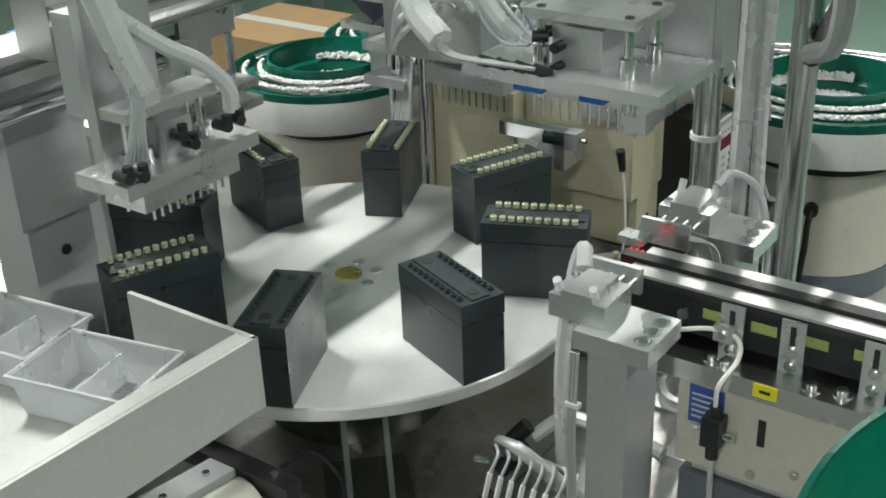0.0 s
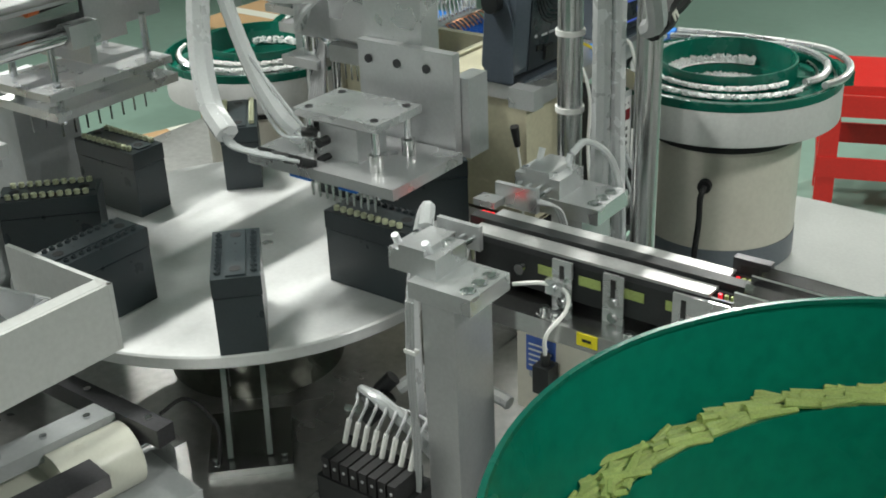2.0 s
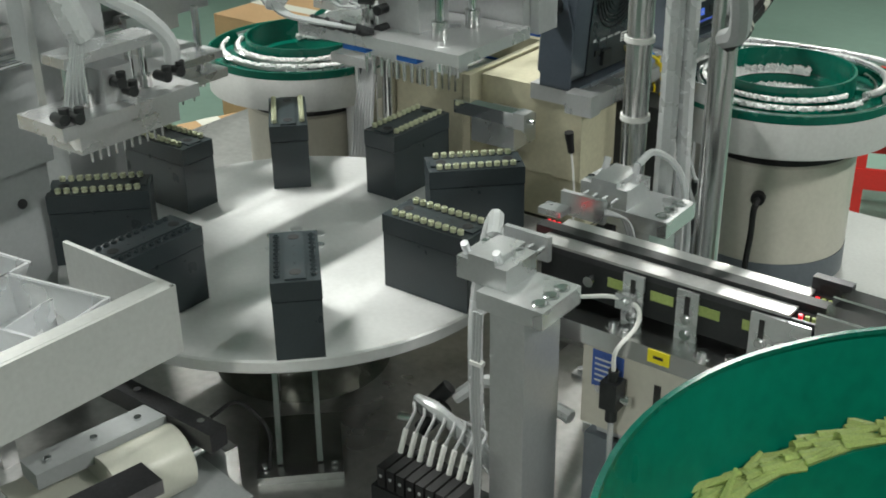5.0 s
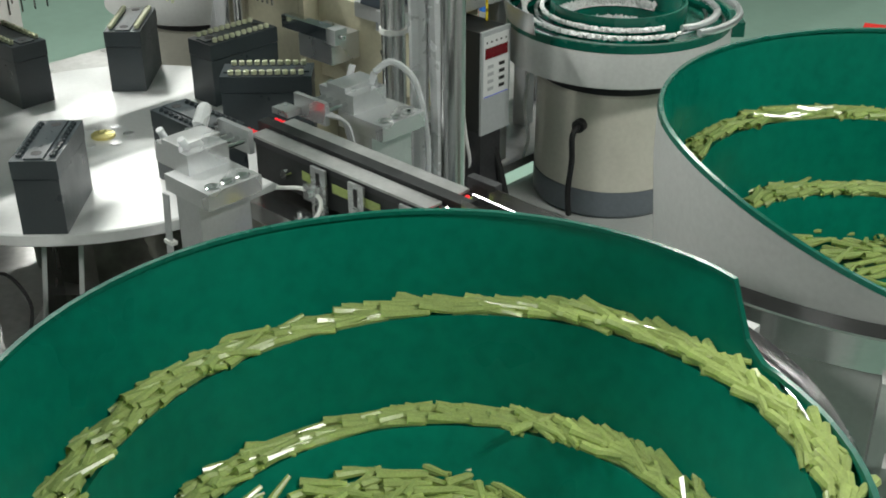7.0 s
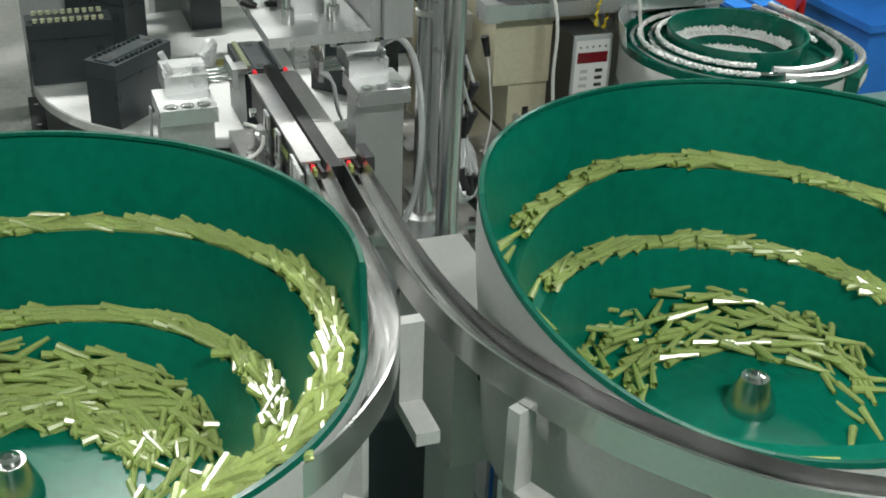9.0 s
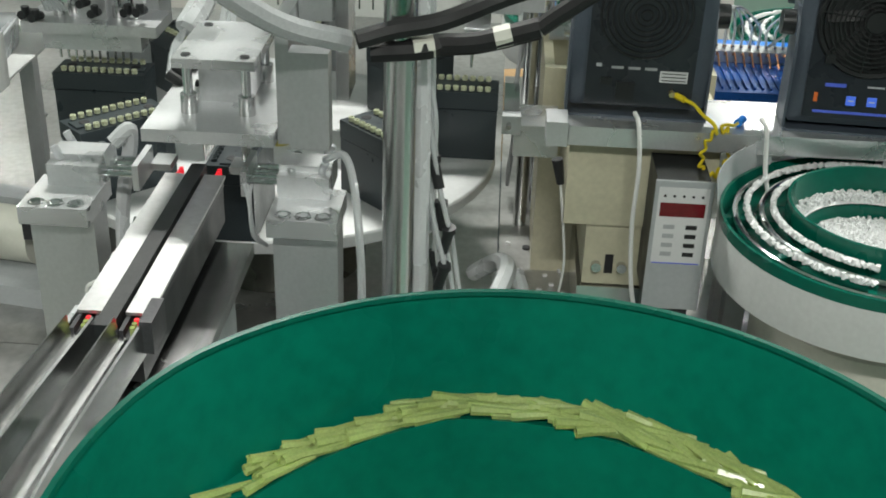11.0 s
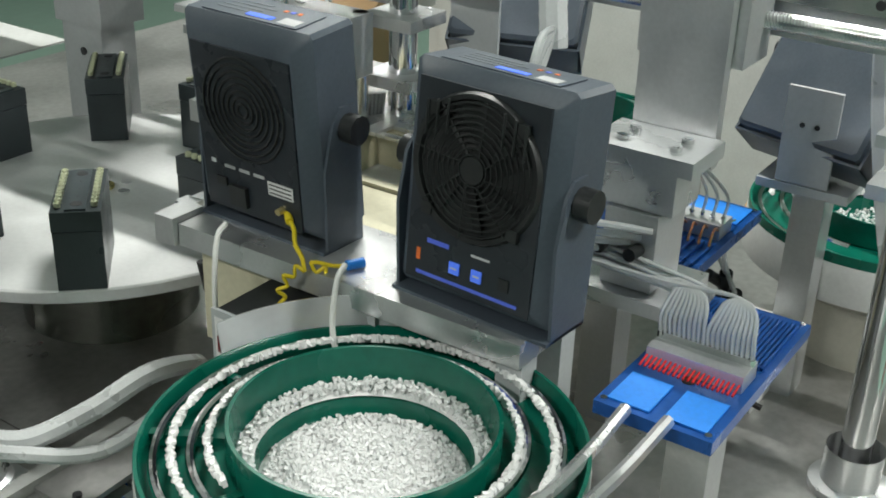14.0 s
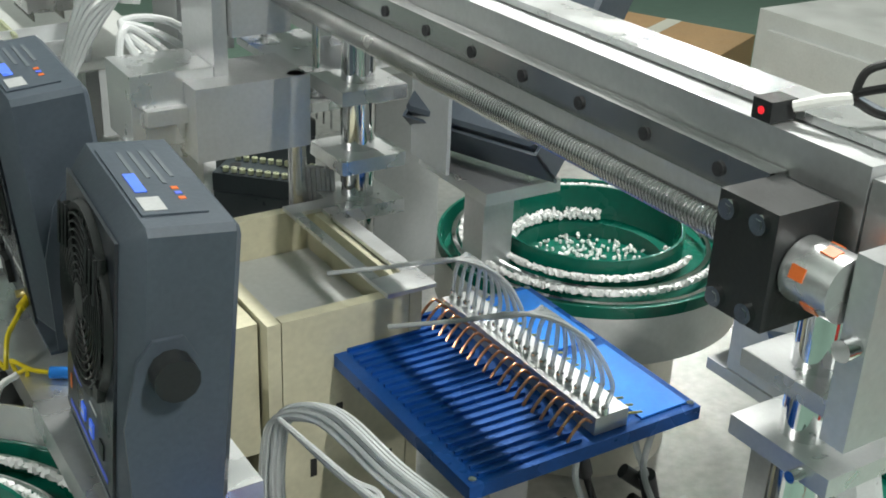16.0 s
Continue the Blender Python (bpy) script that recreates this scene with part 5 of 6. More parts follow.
part("slide_rail", box(-0.02, 0.03, 0.106, 0.118, 0.02, 0.55), STEEL, PICK_HEAD, "vertical guide rail", bevel=0.001)
part("needle_block", box(-0.055, 0.055, -0.030, 0.030, -0.018, 0.0), ALU_MILLED, PICK_HEAD, "lower gripper block", bevel=0.001)
part("sensor", box(-0.05, -0.02, -0.048, -0.030, -0.010, 0.0), BLUE_STRIP, PICK_HEAD, "small blue sensor")
part("sensor", box(0.02, 0.045, -0.048, -0.030, -0.010, 0.0), BLUE_STRIP, PICK_HEAD, "small blue sensor")
for sy in (-0.0185, 0.0185):
    for k in range(10):
        x = -0.045 + 0.01 * k
        part("needle", rod((x, sy, -0.042), (x, sy, -0.018), 0.0014, seg=6, r1=0.0022), STEEL, PICK_HEAD)
for k in range(4):
    part("push_fitting", rod((-0.07 + 0.02 * k, -0.050, 0.012), (-0.075 + 0.02 * k, -0.066, 0.020), 0.0055), BLACK, PICK_HEAD, "black push-in air fitting")
    part("air_tube", hose([(-0.075 + 0.02 * k, -0.066, 0.020), (-0.095, -0.075 - 0.002 * k, 0.024), (-0.125, -0.072, 0.036)], 0.0025, seg=6), HOSE_CLEAR, PICK_HEAD)
part("main_hose", hose([(-0.115, -0.072, 0.034), (-0.150, -0.060, 0.058), (-0.178, -0.040, 0.11), (-0.190, -0.020, 0.18), (-0.188, 0.0, 0.27), (-0.16, 0.02, 0.36), (-0.10, 0.04, 0.44)], 0.0135, step=14, ribs=0.04), HOSE_WHITE, PICK_HEAD, "milky spiral-wrapped main hose")
part("branch_hose", hose([(-0.060, -0.020, 0.030), (-0.085, -0.022, 0.05), (-0.125, -0.018, 0.10), (-0.165, -0.008, 0.17), (-0.180, 0.0, 0.23)], 0.0085, step=12, ribs=0.04), HOSE_WHITE, PICK_HEAD, "milky spiral-wrapped branch hose")
part("branch_hose", hose([(-0.030, 0.030, 0.182), (-0.070, 0.018, 0.170), (-0.12, 0.005, 0.172), (-0.16, 0.0, 0.20), (-0.185, 0.0, 0.25)], 0.007, step=12, ribs=0.04), HOSE_WHITE, PICK_HEAD, "milky spiral-wrapped branch hose")
for k in range(4):
    part("air_tube", hose([(-0.045, -0.028 + 0.004 * k, 0.028), (-0.08, -0.03 + 0.004 * k, 0.032 + 0.01 * k), (-0.13, -0.02, 0.09 + 0.008 * k), (-0.165, -0.01, 0.15)], 0.0022, seg=6), HOSE_CLEAR, PICK_HEAD)
# (t, x, y, z) of the lower plate: down on the rail's end, up, over to the housing, down, back
HEAD_ROWS = [(0.0, 0.294, 0.02, 1.335), (0.15, 0.339, 0.026, 1.322), (0.35, 0.354, 0.036, 1.218), (0.6, 0.354, 0.036, 1.198), (0.85, 0.354, 0.036, 1.198), (1.0, 0.354, 0.036, 1.253),
             (1.15, 0.349, 0.034, 1.335), (1.3, 0.304, 0.006, 1.35), (1.45, 0.219, -0.005, 1.35), (1.55, 0.199, -0.008, 1.345), (1.7, 0.195, -0.008, 1.302), (1.9, 0.195, -0.008, 1.207),
             (2.0, 0.195, -0.008, 1.197), (2.12, 0.195, -0.008, 1.207), (2.3, 0.199, -0.008, 1.34), (2.5, 0.229, 0.005, 1.35), (2.7, 0.304, 0.016, 1.345), (2.9, 0.349, 0.033, 1.305),
             (3.05, 0.354, 0.036, 1.235), (3.4, 0.354, 0.036, 1.198), (3.8, 0.354, 0.036, 1.335), (4.3, 0.195, -0.008, 1.345), (4.7, 0.195, -0.008, 1.197), (5.0, 0.195, -0.008, 1.34),
             (5.3, 0.284, 0.02, 1.345), (5.5, 0.349, 0.033, 1.283), (5.7, 0.354, 0.036, 1.202), (6.0, 0.354, 0.036, 1.198), (6.2, 0.354, 0.036, 1.207), (6.4, 0.354, 0.036, 1.302),
             (6.6, 0.304, 0.016, 1.36), (6.9, 0.199, -0.008, 1.36), (7.3, 0.195, -0.008, 1.273), (7.6, 0.195, -0.008, 1.197), (7.9, 0.204, 0.0, 1.34), (8.2, 0.324, 0.031, 1.345),
             (8.5, 0.354, 0.036, 1.224), (8.8, 0.354, 0.036, 1.198), (9.2, 0.349, 0.036, 1.293), (9.6, 0.254, 0.02, 1.36), (10.2, 0.195, -0.008, 1.197), (10.5, 0.214, 0.0, 1.345),
             (11.2, 0.354, 0.036, 1.202), (11.7, 0.354, 0.036, 1.214), (12.0, 0.274, 0.02, 1.35), (12.3, 0.195, -0.008, 1.33), (12.7, 0.195, -0.008, 1.273), (13.2, 0.234, 0.0, 1.35),
             (13.8, 0.354, 0.036, 1.202), (14.6, 0.294, 0.02, 1.35), (15.2, 0.195, -0.008, 1.202), (16.0, 0.294, 0.03, 1.35)]
HEAD_TIMES = [r[0] for r in HEAD_ROWS]


def head_pose(t):
    for a, b in zip(HEAD_ROWS, HEAD_ROWS[1:]):
        if a[0] <= t <= b[0]:
            k = (t - a[0]) / (b[0] - a[0])
            return pose(*[p + (q - p) * k for p, q in zip(a[1:], b[1:])])
    return pose(*HEAD_ROWS[-1][1:])



# ---- left gripper, its beam and tower ----
LEFT_GRIP = thing("cap_gripper", "aluminium cap gripper with guide rods and black air fittings", "gripper", (0, 0, 0), local=True)
part("lower_plate", box(-0.036, 0.036, -0.085, 0.085, 0.0, 0.014), ALU_MILLED, LEFT_GRIP, "milled lower plate", bevel=0.001)
part("jaw_block", box(-0.028, 0.028, -0.062, 0.062, -0.022, 0.0), ALU_MILLED, LEFT_GRIP, "gripper jaw block", bevel=0.001)
for sx in (-0.0185, 0.0185):
    for k in range(10):
        part("needle", rod((sx, -0.045 + 0.01 * k, -0.036), (sx, -0.045 + 0.01 * k, -0.022), 0.0016, seg=6), STEEL, LEFT_GRIP)
part("upper_plate", box(-0.018, 0.018, -0.060, 0.055, 0.062, 0.072), ALU_MILLED, LEFT_GRIP, "milled upper bar", bevel=0.001)
for y in (-0.048, -0.028, 0.028, 0.045):
    r_ = part("guide_rod", rod((0.0, y, 0.014), (0.0, y, 0.062), 0.0042), CHROME, LEFT_GRIP, "polished guide rod")
    part("bushing", rod((0.0, y, 0.014), (0.0, y, 0.028), 0.0075), STEEL, r_)
part("cylinder_body", box(-0.016, 0.016, -0.018, 0.018, 0.014, 0.050), ALU, LEFT_GRIP, "compact air cylinder", bevel=0.001)
for x, y, z in ((0.026, -0.078, 0.020), (0.030, -0.064, 0.018), (0.022, -0.005, 0.036), (0.022, 0.008, 0.024), (0.024, 0.050, 0.028), (0.026, 0.066, 0.030)):
    fb = rod((x - 0.010, y, z), (x + 0.012, y - 0.004, z + 0.002), 0.0055, seg=12)
    rod((x + 0.006, y, z), (x + 0.006, y, z + 0.012), 0.005, fb, 12)
    part("push_fitting", fb, BLACK, LEFT_GRIP, "black push-in air fitting")
part("arm_plate", box(-0.050, -0.036, -0.050, 0.030, -0.01, 0.27), ALU, LEFT_GRIP, "tall aluminium arm plate", bevel=0.001)
part("slide_block", box(-0.085, -0.051, -0.045, 0.025, 0.05, 0.15), GREY_PAINT, LEFT_GRIP, "linear slide block", bevel=0.002)
for z in (0.10, 0.20, 0.24):
    part("screw", bolt((-0.036, -0.02, z), 0.005, 0.002, axis=(1, 0, 0)), DARKSTEEL, LEFT_GRIP)
part("main_hose", hose([(0.01, -0.030, 0.085), (0.006, -0.045, 0.13), (-0.01, -0.055, 0.19), (-0.03, -0.075, 0.25), (-0.05, -0.11, 0.31)], 0.0135, step=12, ribs=0.04), HOSE_WHITE, LEFT_GRIP, "milky spiral-wrapped hose")
part("branch_hose", hose([(0.024, 0.064, 0.040), (0.026, 0.060, 0.065), (0.022, 0.035, 0.095), (0.012, 0.0, 0.120), (0.0, -0.040, 0.155)], 0.008, step=12, ribs=0.04), HOSE_WHITE, LEFT_GRIP, "milky spiral-wrapped hose")
for k in range(5):
    part("air_tube", hose([(0.01, -0.06 + 0.006 * k, 0.022), (0.02, -0.06 + 0.004 * k, 0.05), (0.012, -0.042 + 0.003 * k, 0.09)], 0.0022, seg=6), HOSE_CLEAR, LEFT_GRIP)
GRIP_ROWS = [(0.0, -0.024, -0.221, 1.262), (0.5, -0.024, -0.221, 1.257), (0.7, -0.022, -0.221, 1.236), (0.9, -0.019, -0.22, 1.18), (1.04, -0.019, -0.22, 1.17), (1.12, -0.019, -0.22, 1.175),
             (1.3, -0.022, -0.222, 1.19), (1.5, -0.024, -0.231, 1.256), (1.7, -0.024, -0.286, 1.266), (2.0, -0.024, -0.386, 1.266), (2.3, -0.024, -0.456, 1.241), (2.5, -0.024, -0.466, 1.19),
             (3.1, -0.024, -0.466, 1.19), (3.8, -0.024, -0.466, 1.271), (4.6, -0.024, -0.221, 1.276), (5.6, -0.024, -0.221, 1.276), (5.9, -0.022, -0.221, 1.241), (6.2, -0.019, -0.22, 1.17),
             (6.5, -0.019, -0.22, 1.19), (6.9, -0.024, -0.256, 1.261), (7.5, -0.024, -0.466, 1.261), (9.0, -0.024, -0.466, 1.19), (10.0, -0.024, -0.221, 1.276), (11.3, -0.019, -0.22, 1.17),
             (12.4, -0.024, -0.466, 1.261), (14.0, -0.024, -0.466, 1.19), (15.2, -0.024, -0.221, 1.276), (16.0, -0.024, -0.221, 1.276)]
GRIP_TIMES = [r[0] for r in GRIP_ROWS]


def grip_pose(t):
    for a, b in zip(GRIP_ROWS, GRIP_ROWS[1:]):
        if a[0] <= t <= b[0]:
            k = (t - a[0]) / (b[0] - a[0])
            return pose(*[p + (q - p) * k for p, q in zip(a[1:], b[1:])])
    return pose(*GRIP_ROWS[-1][1:])


lb = thing("linear_axis", "aluminium linear axis with guide rail on a grey tower", "linear axis", (-0.28, -0.4, DECK), move=(0, 0.076, -0.028))
part("beam", box(-0.265, -0.205, -0.95, -0.118, 1.318, 1.372), ALU, lb, "extruded aluminium beam", bevel=0.002)
part("guide_rail", box(-0.204, -0.192, -0.95, -0.122, 1.352, 1.366), STEEL, lb, "polished guide rail", bevel=0.001)
part("guide_rail", box(-0.204, -0.192, -0.95, -0.122, 1.322, 1.336), STEEL, lb, "polished guide rail", bevel=0.001)
part("top_cover", box(-0.27, -0.20, -0.95, -0.118, 1.373, 1.382), WHITE_PAINT, lb, bevel=0.001)
part("end_plate", box(-0.27, -0.190, -0.1175, -0.108, 1.285, 1.392), ALU, lb, "aluminium end plate", bevel=0.0015)
part("rod", rod((-0.176, -0.95, 1.332), (-0.176, -0.1176, 1.332), 0.0085, seg=24), CHROME, lb, "polished guide rod")
part("rod_block", box(-0.188, -0.164, -0.160, -0.1176, 1.318, 1.346), ALU_MILLED, lb, bevel=0.001)
part("sensor", rod((-0.186, -0.185, 1.372), (-0.186, -0.135, 1.376), 0.0075, seg=16), RUBBER, lb, "black proximity sensor")
part("sensor_tip", rod((-0.186, -0.200, 1.3708), (-0.186, -0.185, 1.372), 0.0072, seg=16), ORANGE, lb, "orange sensor tip")
part("bumper", box(-0.30, -0.272, -0.262, -0.238, 1.29, 1.375), BLUE_STRIP, lb, "blue end bumper", bevel=0.002)
for k in range(8):
    part("screw", bolt((-0.192, -0.90 + 0.09 * k, 1.359), 0.004, 0.0015, axis=(1, 0, 0)), DARKSTEEL, lb)
    part("screw", bolt((-0.192, -0.90 + 0.09 * k, 1.329), 0.004, 0.0015, axis=(1, 0, 0)), DARKSTEEL, lb)
part("tower", box(-0.262, -0.200, -0.352, -0.270, DECK + 0.028, 1.198), GREY_PAINT, lb, "grey tower plate", bevel=0.0015)
part("tower_head", box(-0.275, -0.195, -0.36, -0.262, 1.200, 1.317), GREY_PAINT, lb, "grey tower head", bevel=0.0015)
part("tower", box(-0.262, -0.200, -0.85, -0.77, DECK + 0.028, 1.317), GREY_PAINT, lb, bevel=0.0015)
for z in (1.0, 1.16, 1.25):
    part("screw", bolt((-0.200, -0.31, z), 0.006, 0.002, axis=(1, 0, 0)), DARKSTEEL, lb)

# cap press station behind the turntable, with rods, plates and cylinders
press = thing("press_station", "aluminium press station with needle plates and cylinders behind the turntable", "press station", (-0.40, 0.10, DECK), move=(0.030, 0.030, 0.030))
part("column", box(-0.50, -0.40, -0.08, 0.02, DECK - 0.03, 1.16), GREY_PAINT, press, "grey column", bevel=0.002)
part("arm", box(-0.45, -0.41, -0.32, 0.20, 1.205, 1.245), ALU, press, bevel=0.002)
part("needle_plate", box(-0.40, -0.27, -0.10, 0.10, 1.150, 1.162), ALU_MILLED, press, "milled needle plate", bevel=0.001)
part("needle_plate", box(-0.395, -0.265, -0.11, 0.09, 1.180, 1.190), ALU_MILLED, press, "milled needle plate", bevel=0.001)
for k in range(16):
    part("needle", rod((-0.36 + 0.05 * (k % 2), -0.08 + 0.010 * k, 1.115), (-0.36 + 0.05 * (k % 2), -0.08 + 0.010 * k, 1.150), 0.0014, seg=6), STEEL, press)
for x, y in ((-0.38, -0.08), (-0.38, 0.07), (-0.29, -0.08), (-0.29, 0.07)):
    part("guide_rod", rod((x, y, 1.14), (x, y, 1.25), 0.005), CHROME, press)
part("head_block", box(-0.40, -0.30, -0.07, 0.05, 1.225, 1.285), ALU, press, bevel=0.002)
part("cylinder", rod((-0.35, -0.30, 1.262), (-0.35, 0.14, 1.285), 0.011), CHROME, press, "polished long cylinder")
part("cylinder", rod((-0.31, 0.0, 1.31), (-0.31, 0.34, 1.33), 0.014), STEEL, press, "steel air cylinder")
for y in (-0.26, -0.05, 0.10):
    part("push_fitting", rod((-0.33, y, 1.268), (-0.315, y - 0.006, 1.28), 0.0075), BLACK, press)
part("sensor", rod((-0.325, -0.17, 1.30), (-0.315, -0.13, 1.303), 0.007), RUBBER, press)
part("sensor_tip", rod((-0.327, -0.178, 1.2995), (-0.325, -0.17, 1.30), 0.0072), RED, press)
part("cable", hose([(-0.30, -0.04, 1.275), (-0.27, -0.02, 1.31), (-0.29, 0.04, 1.33), (-0.32, 0.08, 1.31)], 0.002), WIRE_WHITE, press)

# needle station at the far side, on a thin pole
ns = thing("needle_station", "dark pole with a comb of needles over the turntable", "needle station", (-0.11, 0.27, 0.885))
part("pole", rod((-0.125, 0.33, 0.885), (-0.125, 0.33, 1.30), 0.009), STEEL, ns)
part("comb_block", box(-0.060, 0.058, 0.245, 0.275, 1.205, 1.228), ALU_MILLED, ns, "comb block", bevel=0.001)
part("arm", box(-0.135, -0.02, 0.26, 0.34, 1.229, 1.30), ALU, ns, bevel=0.001)
part("cylinder_body", box(-0.05, 0.03, 0.24, 0.31, 1.24, 1.31), ALU_MILLED, ns, bevel=0.002)
for k in range(11):
    part("needle", rod((-0.052 + 0.0105 * k, 0.255, 1.180), (-0.052 + 0.0105 * k, 0.255, 1.205), 0.0016, seg=6), STEEL, ns)
for k, y in enumerate((0.246, 0.255, 0.262)):
    part("air_tube", hose([(0.02 - 0.02 * k, y, 1.30), (0.0, 0.22 - 0.01 * k, 1.33), (-0.06, 0.20, 1.28 + 0.02 * k), (-0.09, 0.22, 1.25), (-0.11, 0.27, 1.27)], 0.004), HOSE_WHITE, ns)
for k in range(7):
    part("cable", hose([(-0.135 - 0.004 * k, 0.32 + 0.003 * k, 1.20), (-0.145 - 0.005 * k, 0.315, 1.10), (-0.155 - 0.006 * k, 0.315, 1.0), (-0.18 - 0.008 * k, 0.31, 0.92)], 0.0028, seg=6), WIRE_GREY, ns, "grey cable of a bundle")

# ---- white guard and clear trays at the unloading side ----
guard = thing("sheet_guard", "white powder-coated sheet metal guard", "guard", (0.05, -0.4, 1.1))
part("end_panel", box(0.020, 0.177, -0.332, -0.327, 1.116, 1.185), WHITE_PAINT, guard, bevel=0.0008)
gm = pose(0.177, -0.3275, 0, 0, 0, -2)
part("side_panel", box(-0.004, 0.0, -0.55, 0.0, 1.116, 1.185, m=gm), WHITE_PAINT, guard, bevel=0.0008)
part("side_flange", box(-0.020, -0.0045, -0.55, -0.004, 1.1815, 1.185, m=gm), WHITE_PAINT, guard, bevel=0.0005)
part("floor_panel", box(-0.25, 0.150, -0.86, -0.333, 1.1165, 1.1195), WHITE_PAINT, guard, bevel=0.0005)
for x, y in ((-0.12, -0.36), (0.0, -0.8), (-0.25, -0.8)):
    part("leg", box(x - 0.01, x + 0.01, y - 0.01, y + 0.01, DECK, 1.116), ALU, guard, bevel=0.001)


def clear_tray(x, y, z, rz, label):
    t = thing("clear_tray", label, "plastic tray", (x, y, z), group="clear trays", local=True)
    t.matrix_world = pose(x, y, z, 0, 0, rz)
    lo, hi, h = 0.036, 0.041, 0.040
    bm = bmesh.new()
    rings = [[bm.verts.new((sx * r * 1.45, sy * r, zz)) for sx, sy in ((-1, -1), (1, -1), (1, 1), (-1, 1))] for r, zz in ((lo, 0), (hi, h), (hi - 0.0015, h), (lo - 0.0012, 0.0015))]
    bm.faces.new(rings[0])
    for a, b in zip(rings, rings[1:]):
        for i in range(4):
            bm.faces.new((a[i], a[(i + 1) % 4], b[(i + 1) % 4], b[i]))
    bm.faces.new(rings[-1])
    part("shell", bm, CLEARBOX, t, "frosted clear shell", bevel=0.0006)
    for sy in (-1, 1):
        part("rim", box(-hi * 1.45 - 0.003, hi * 1.45 + 0.003, sy * (hi + 0.001) - 0.0015, sy * (hi + 0.001) + 0.0015, h - 0.003, h + 0.001), CLEARBOX, t, bevel=0.0005)
        part("rim", box(sy * (hi * 1.45 + 0.001) - 0.0015, sy * (hi * 1.45 + 0.001) + 0.0015, -hi + 0.001, hi - 0.001, h - 0.003, h + 0.001), CLEARBOX, t, bevel=0.0005)
    part("divider", box(-0.0007, 0.0007, -lo + 0.003, lo - 0.003, 0.0018, h - 0.008), CLEARBOX, t)
    return t


clear_tray(0.058, -0.405, 1.120, 12, "frosted clear plastic tray behind the white guard")
clear_tray(-0.068, -0.400, 1.120, 8, "frosted clear plastic tray, empty")

# ---- label roller below the guard ----
pr = thing("label_roller", "label dispenser with a pale paper roll and dark bars", "label dispenser", (0.08, -0.38, DECK))
pm = pose(0.040, -0.333, 0.952, 0, 0, 81)
part("bar", box(-0.10, 0.145, -0.284, -0.262, 0.962, 0.984), DARKSTEEL, pr, "dark grey steel bar", bevel=0.002)
part("bar", box(-0.09, 0.055, -0.030, 0.004, 0.012, 0.030, m=pm), GREY_PAINT, pr, "grey machined bar", bevel=0.002)
part("bar", box(-0.15, 0.0, -0.110, -0.070, 0.004, 0.020, m=pm), DARKSTEEL, pr, bevel=0.002)
part("roll", rod(pm @ Vector((-0.03, -0.045, -0.012)), pm @ Vector((0.055, -0.045, -0.012)), 0.036, seg=40), PAPER_ROLL, pr, "pale glossy paper roll")
part("web", box(-0.11, -0.032, -0.075, 0.02, -0.004, -0.001, m=pm), PAPER_ROLL, pr, "pale paper web")
part("axle", rod(pm @ Vector((0.055, -0.045, -0.012)), pm @ Vector((0.095, -0.045, -0.012)), 0.011), CHROME, pr)
sp = part("side_plate", box(0.093, 0.108, -0.075, 0.060, -0.075, -0.013, m=pm), STEEL, pr, "steel side plate", bevel=0.001)
for k in range(4):
    part("hole", rod(pm @ Vector((0.108, -0.02, -0.022 - 0.014 * k)), pm @ Vector((0.1085, -0.02, -0.022 - 0.014 * k)), 0.005), INK, sp)
part("frame", box(-0.15, 0.093, -0.12, 0.06, -0.075, -0.045, m=pm), GREY_PAINT, pr, bevel=0.002)
for x, y, z in ((0.03, -0.015, 0.030), (-0.02, -0.015, 0.030), (-0.07, -0.015, 0.030)):
    part("screw", bolt(pm @ Vector((x, y, z)), 0.004, 0.003), CHROME, pr)
for x in (-0.06, 0.02, 0.12):
    part("screw", bolt((x, -0.273, 0.984), 0.004, 0.003), CHROME, pr)
part("cable", hose([pm @ Vector(p) for p in ((0.10, -0.04, 0.01), (0.13, -0.05, 0.02), (0.145, -0.08, -0.01), (0.135, -0.09, -0.05))], 0.0022), RUBBER, pr)

# ---- valve manifold on the deck ----
vm = thing("valve_manifold", "black valve manifold with white-tagged wires and hoses", "valve manifold", (0.33, -0.21, DECK), move=(0.040, 0.070, 0))
part("body", box(0.235, 0.345, -0.26, -0.20, DECK, 0.925), BLACK, vm, bevel=0.002)
for k in range(8):
    x = 0.242 + 0.0125 * k
    v = part("valve", box(x, x + 0.010, -0.258, -0.212, 0.926, 0.950), RUBBER, vm, "black solenoid valve", bevel=0.001)
    part("ferrule", rod((x + 0.005, -0.226, 0.950), (x + 0.007, -0.218, 0.976), 0.0030, seg=8), WIRE_WHITE, v, "white wire tag")
    part("wire", hose([(x + 0.007, -0.218, 0.976), (x + 0.008, -0.205, 0.990), (x - 0.006, -0.185, 0.985), (0.25 + 0.003 * k, -0.165, 0.965), (0.262, -0.15, 0.93)], 0.0018, seg=6), WIRE_GREY, v)
    part("lamp", cbox((x + 0.005, -0.2585, 0.940), (0.003, 0.001, 0.003)), WIRE_GREY, v)
for k in range(4):
    part("hose", hose([(0.225 + 0.008 * k, -0.16, 0.955), (0.24 + 0.006 * k, -0.185, 0.992), (0.285 + 0.006 * k, -0.195, 0.985), (0.33 + 0.008 * k, -0.19, 0.95), (0.37 + 0.006 * k, -0.19, 0.91)], 0.005), HOSE_CLEAR, vm, "clear air hose")
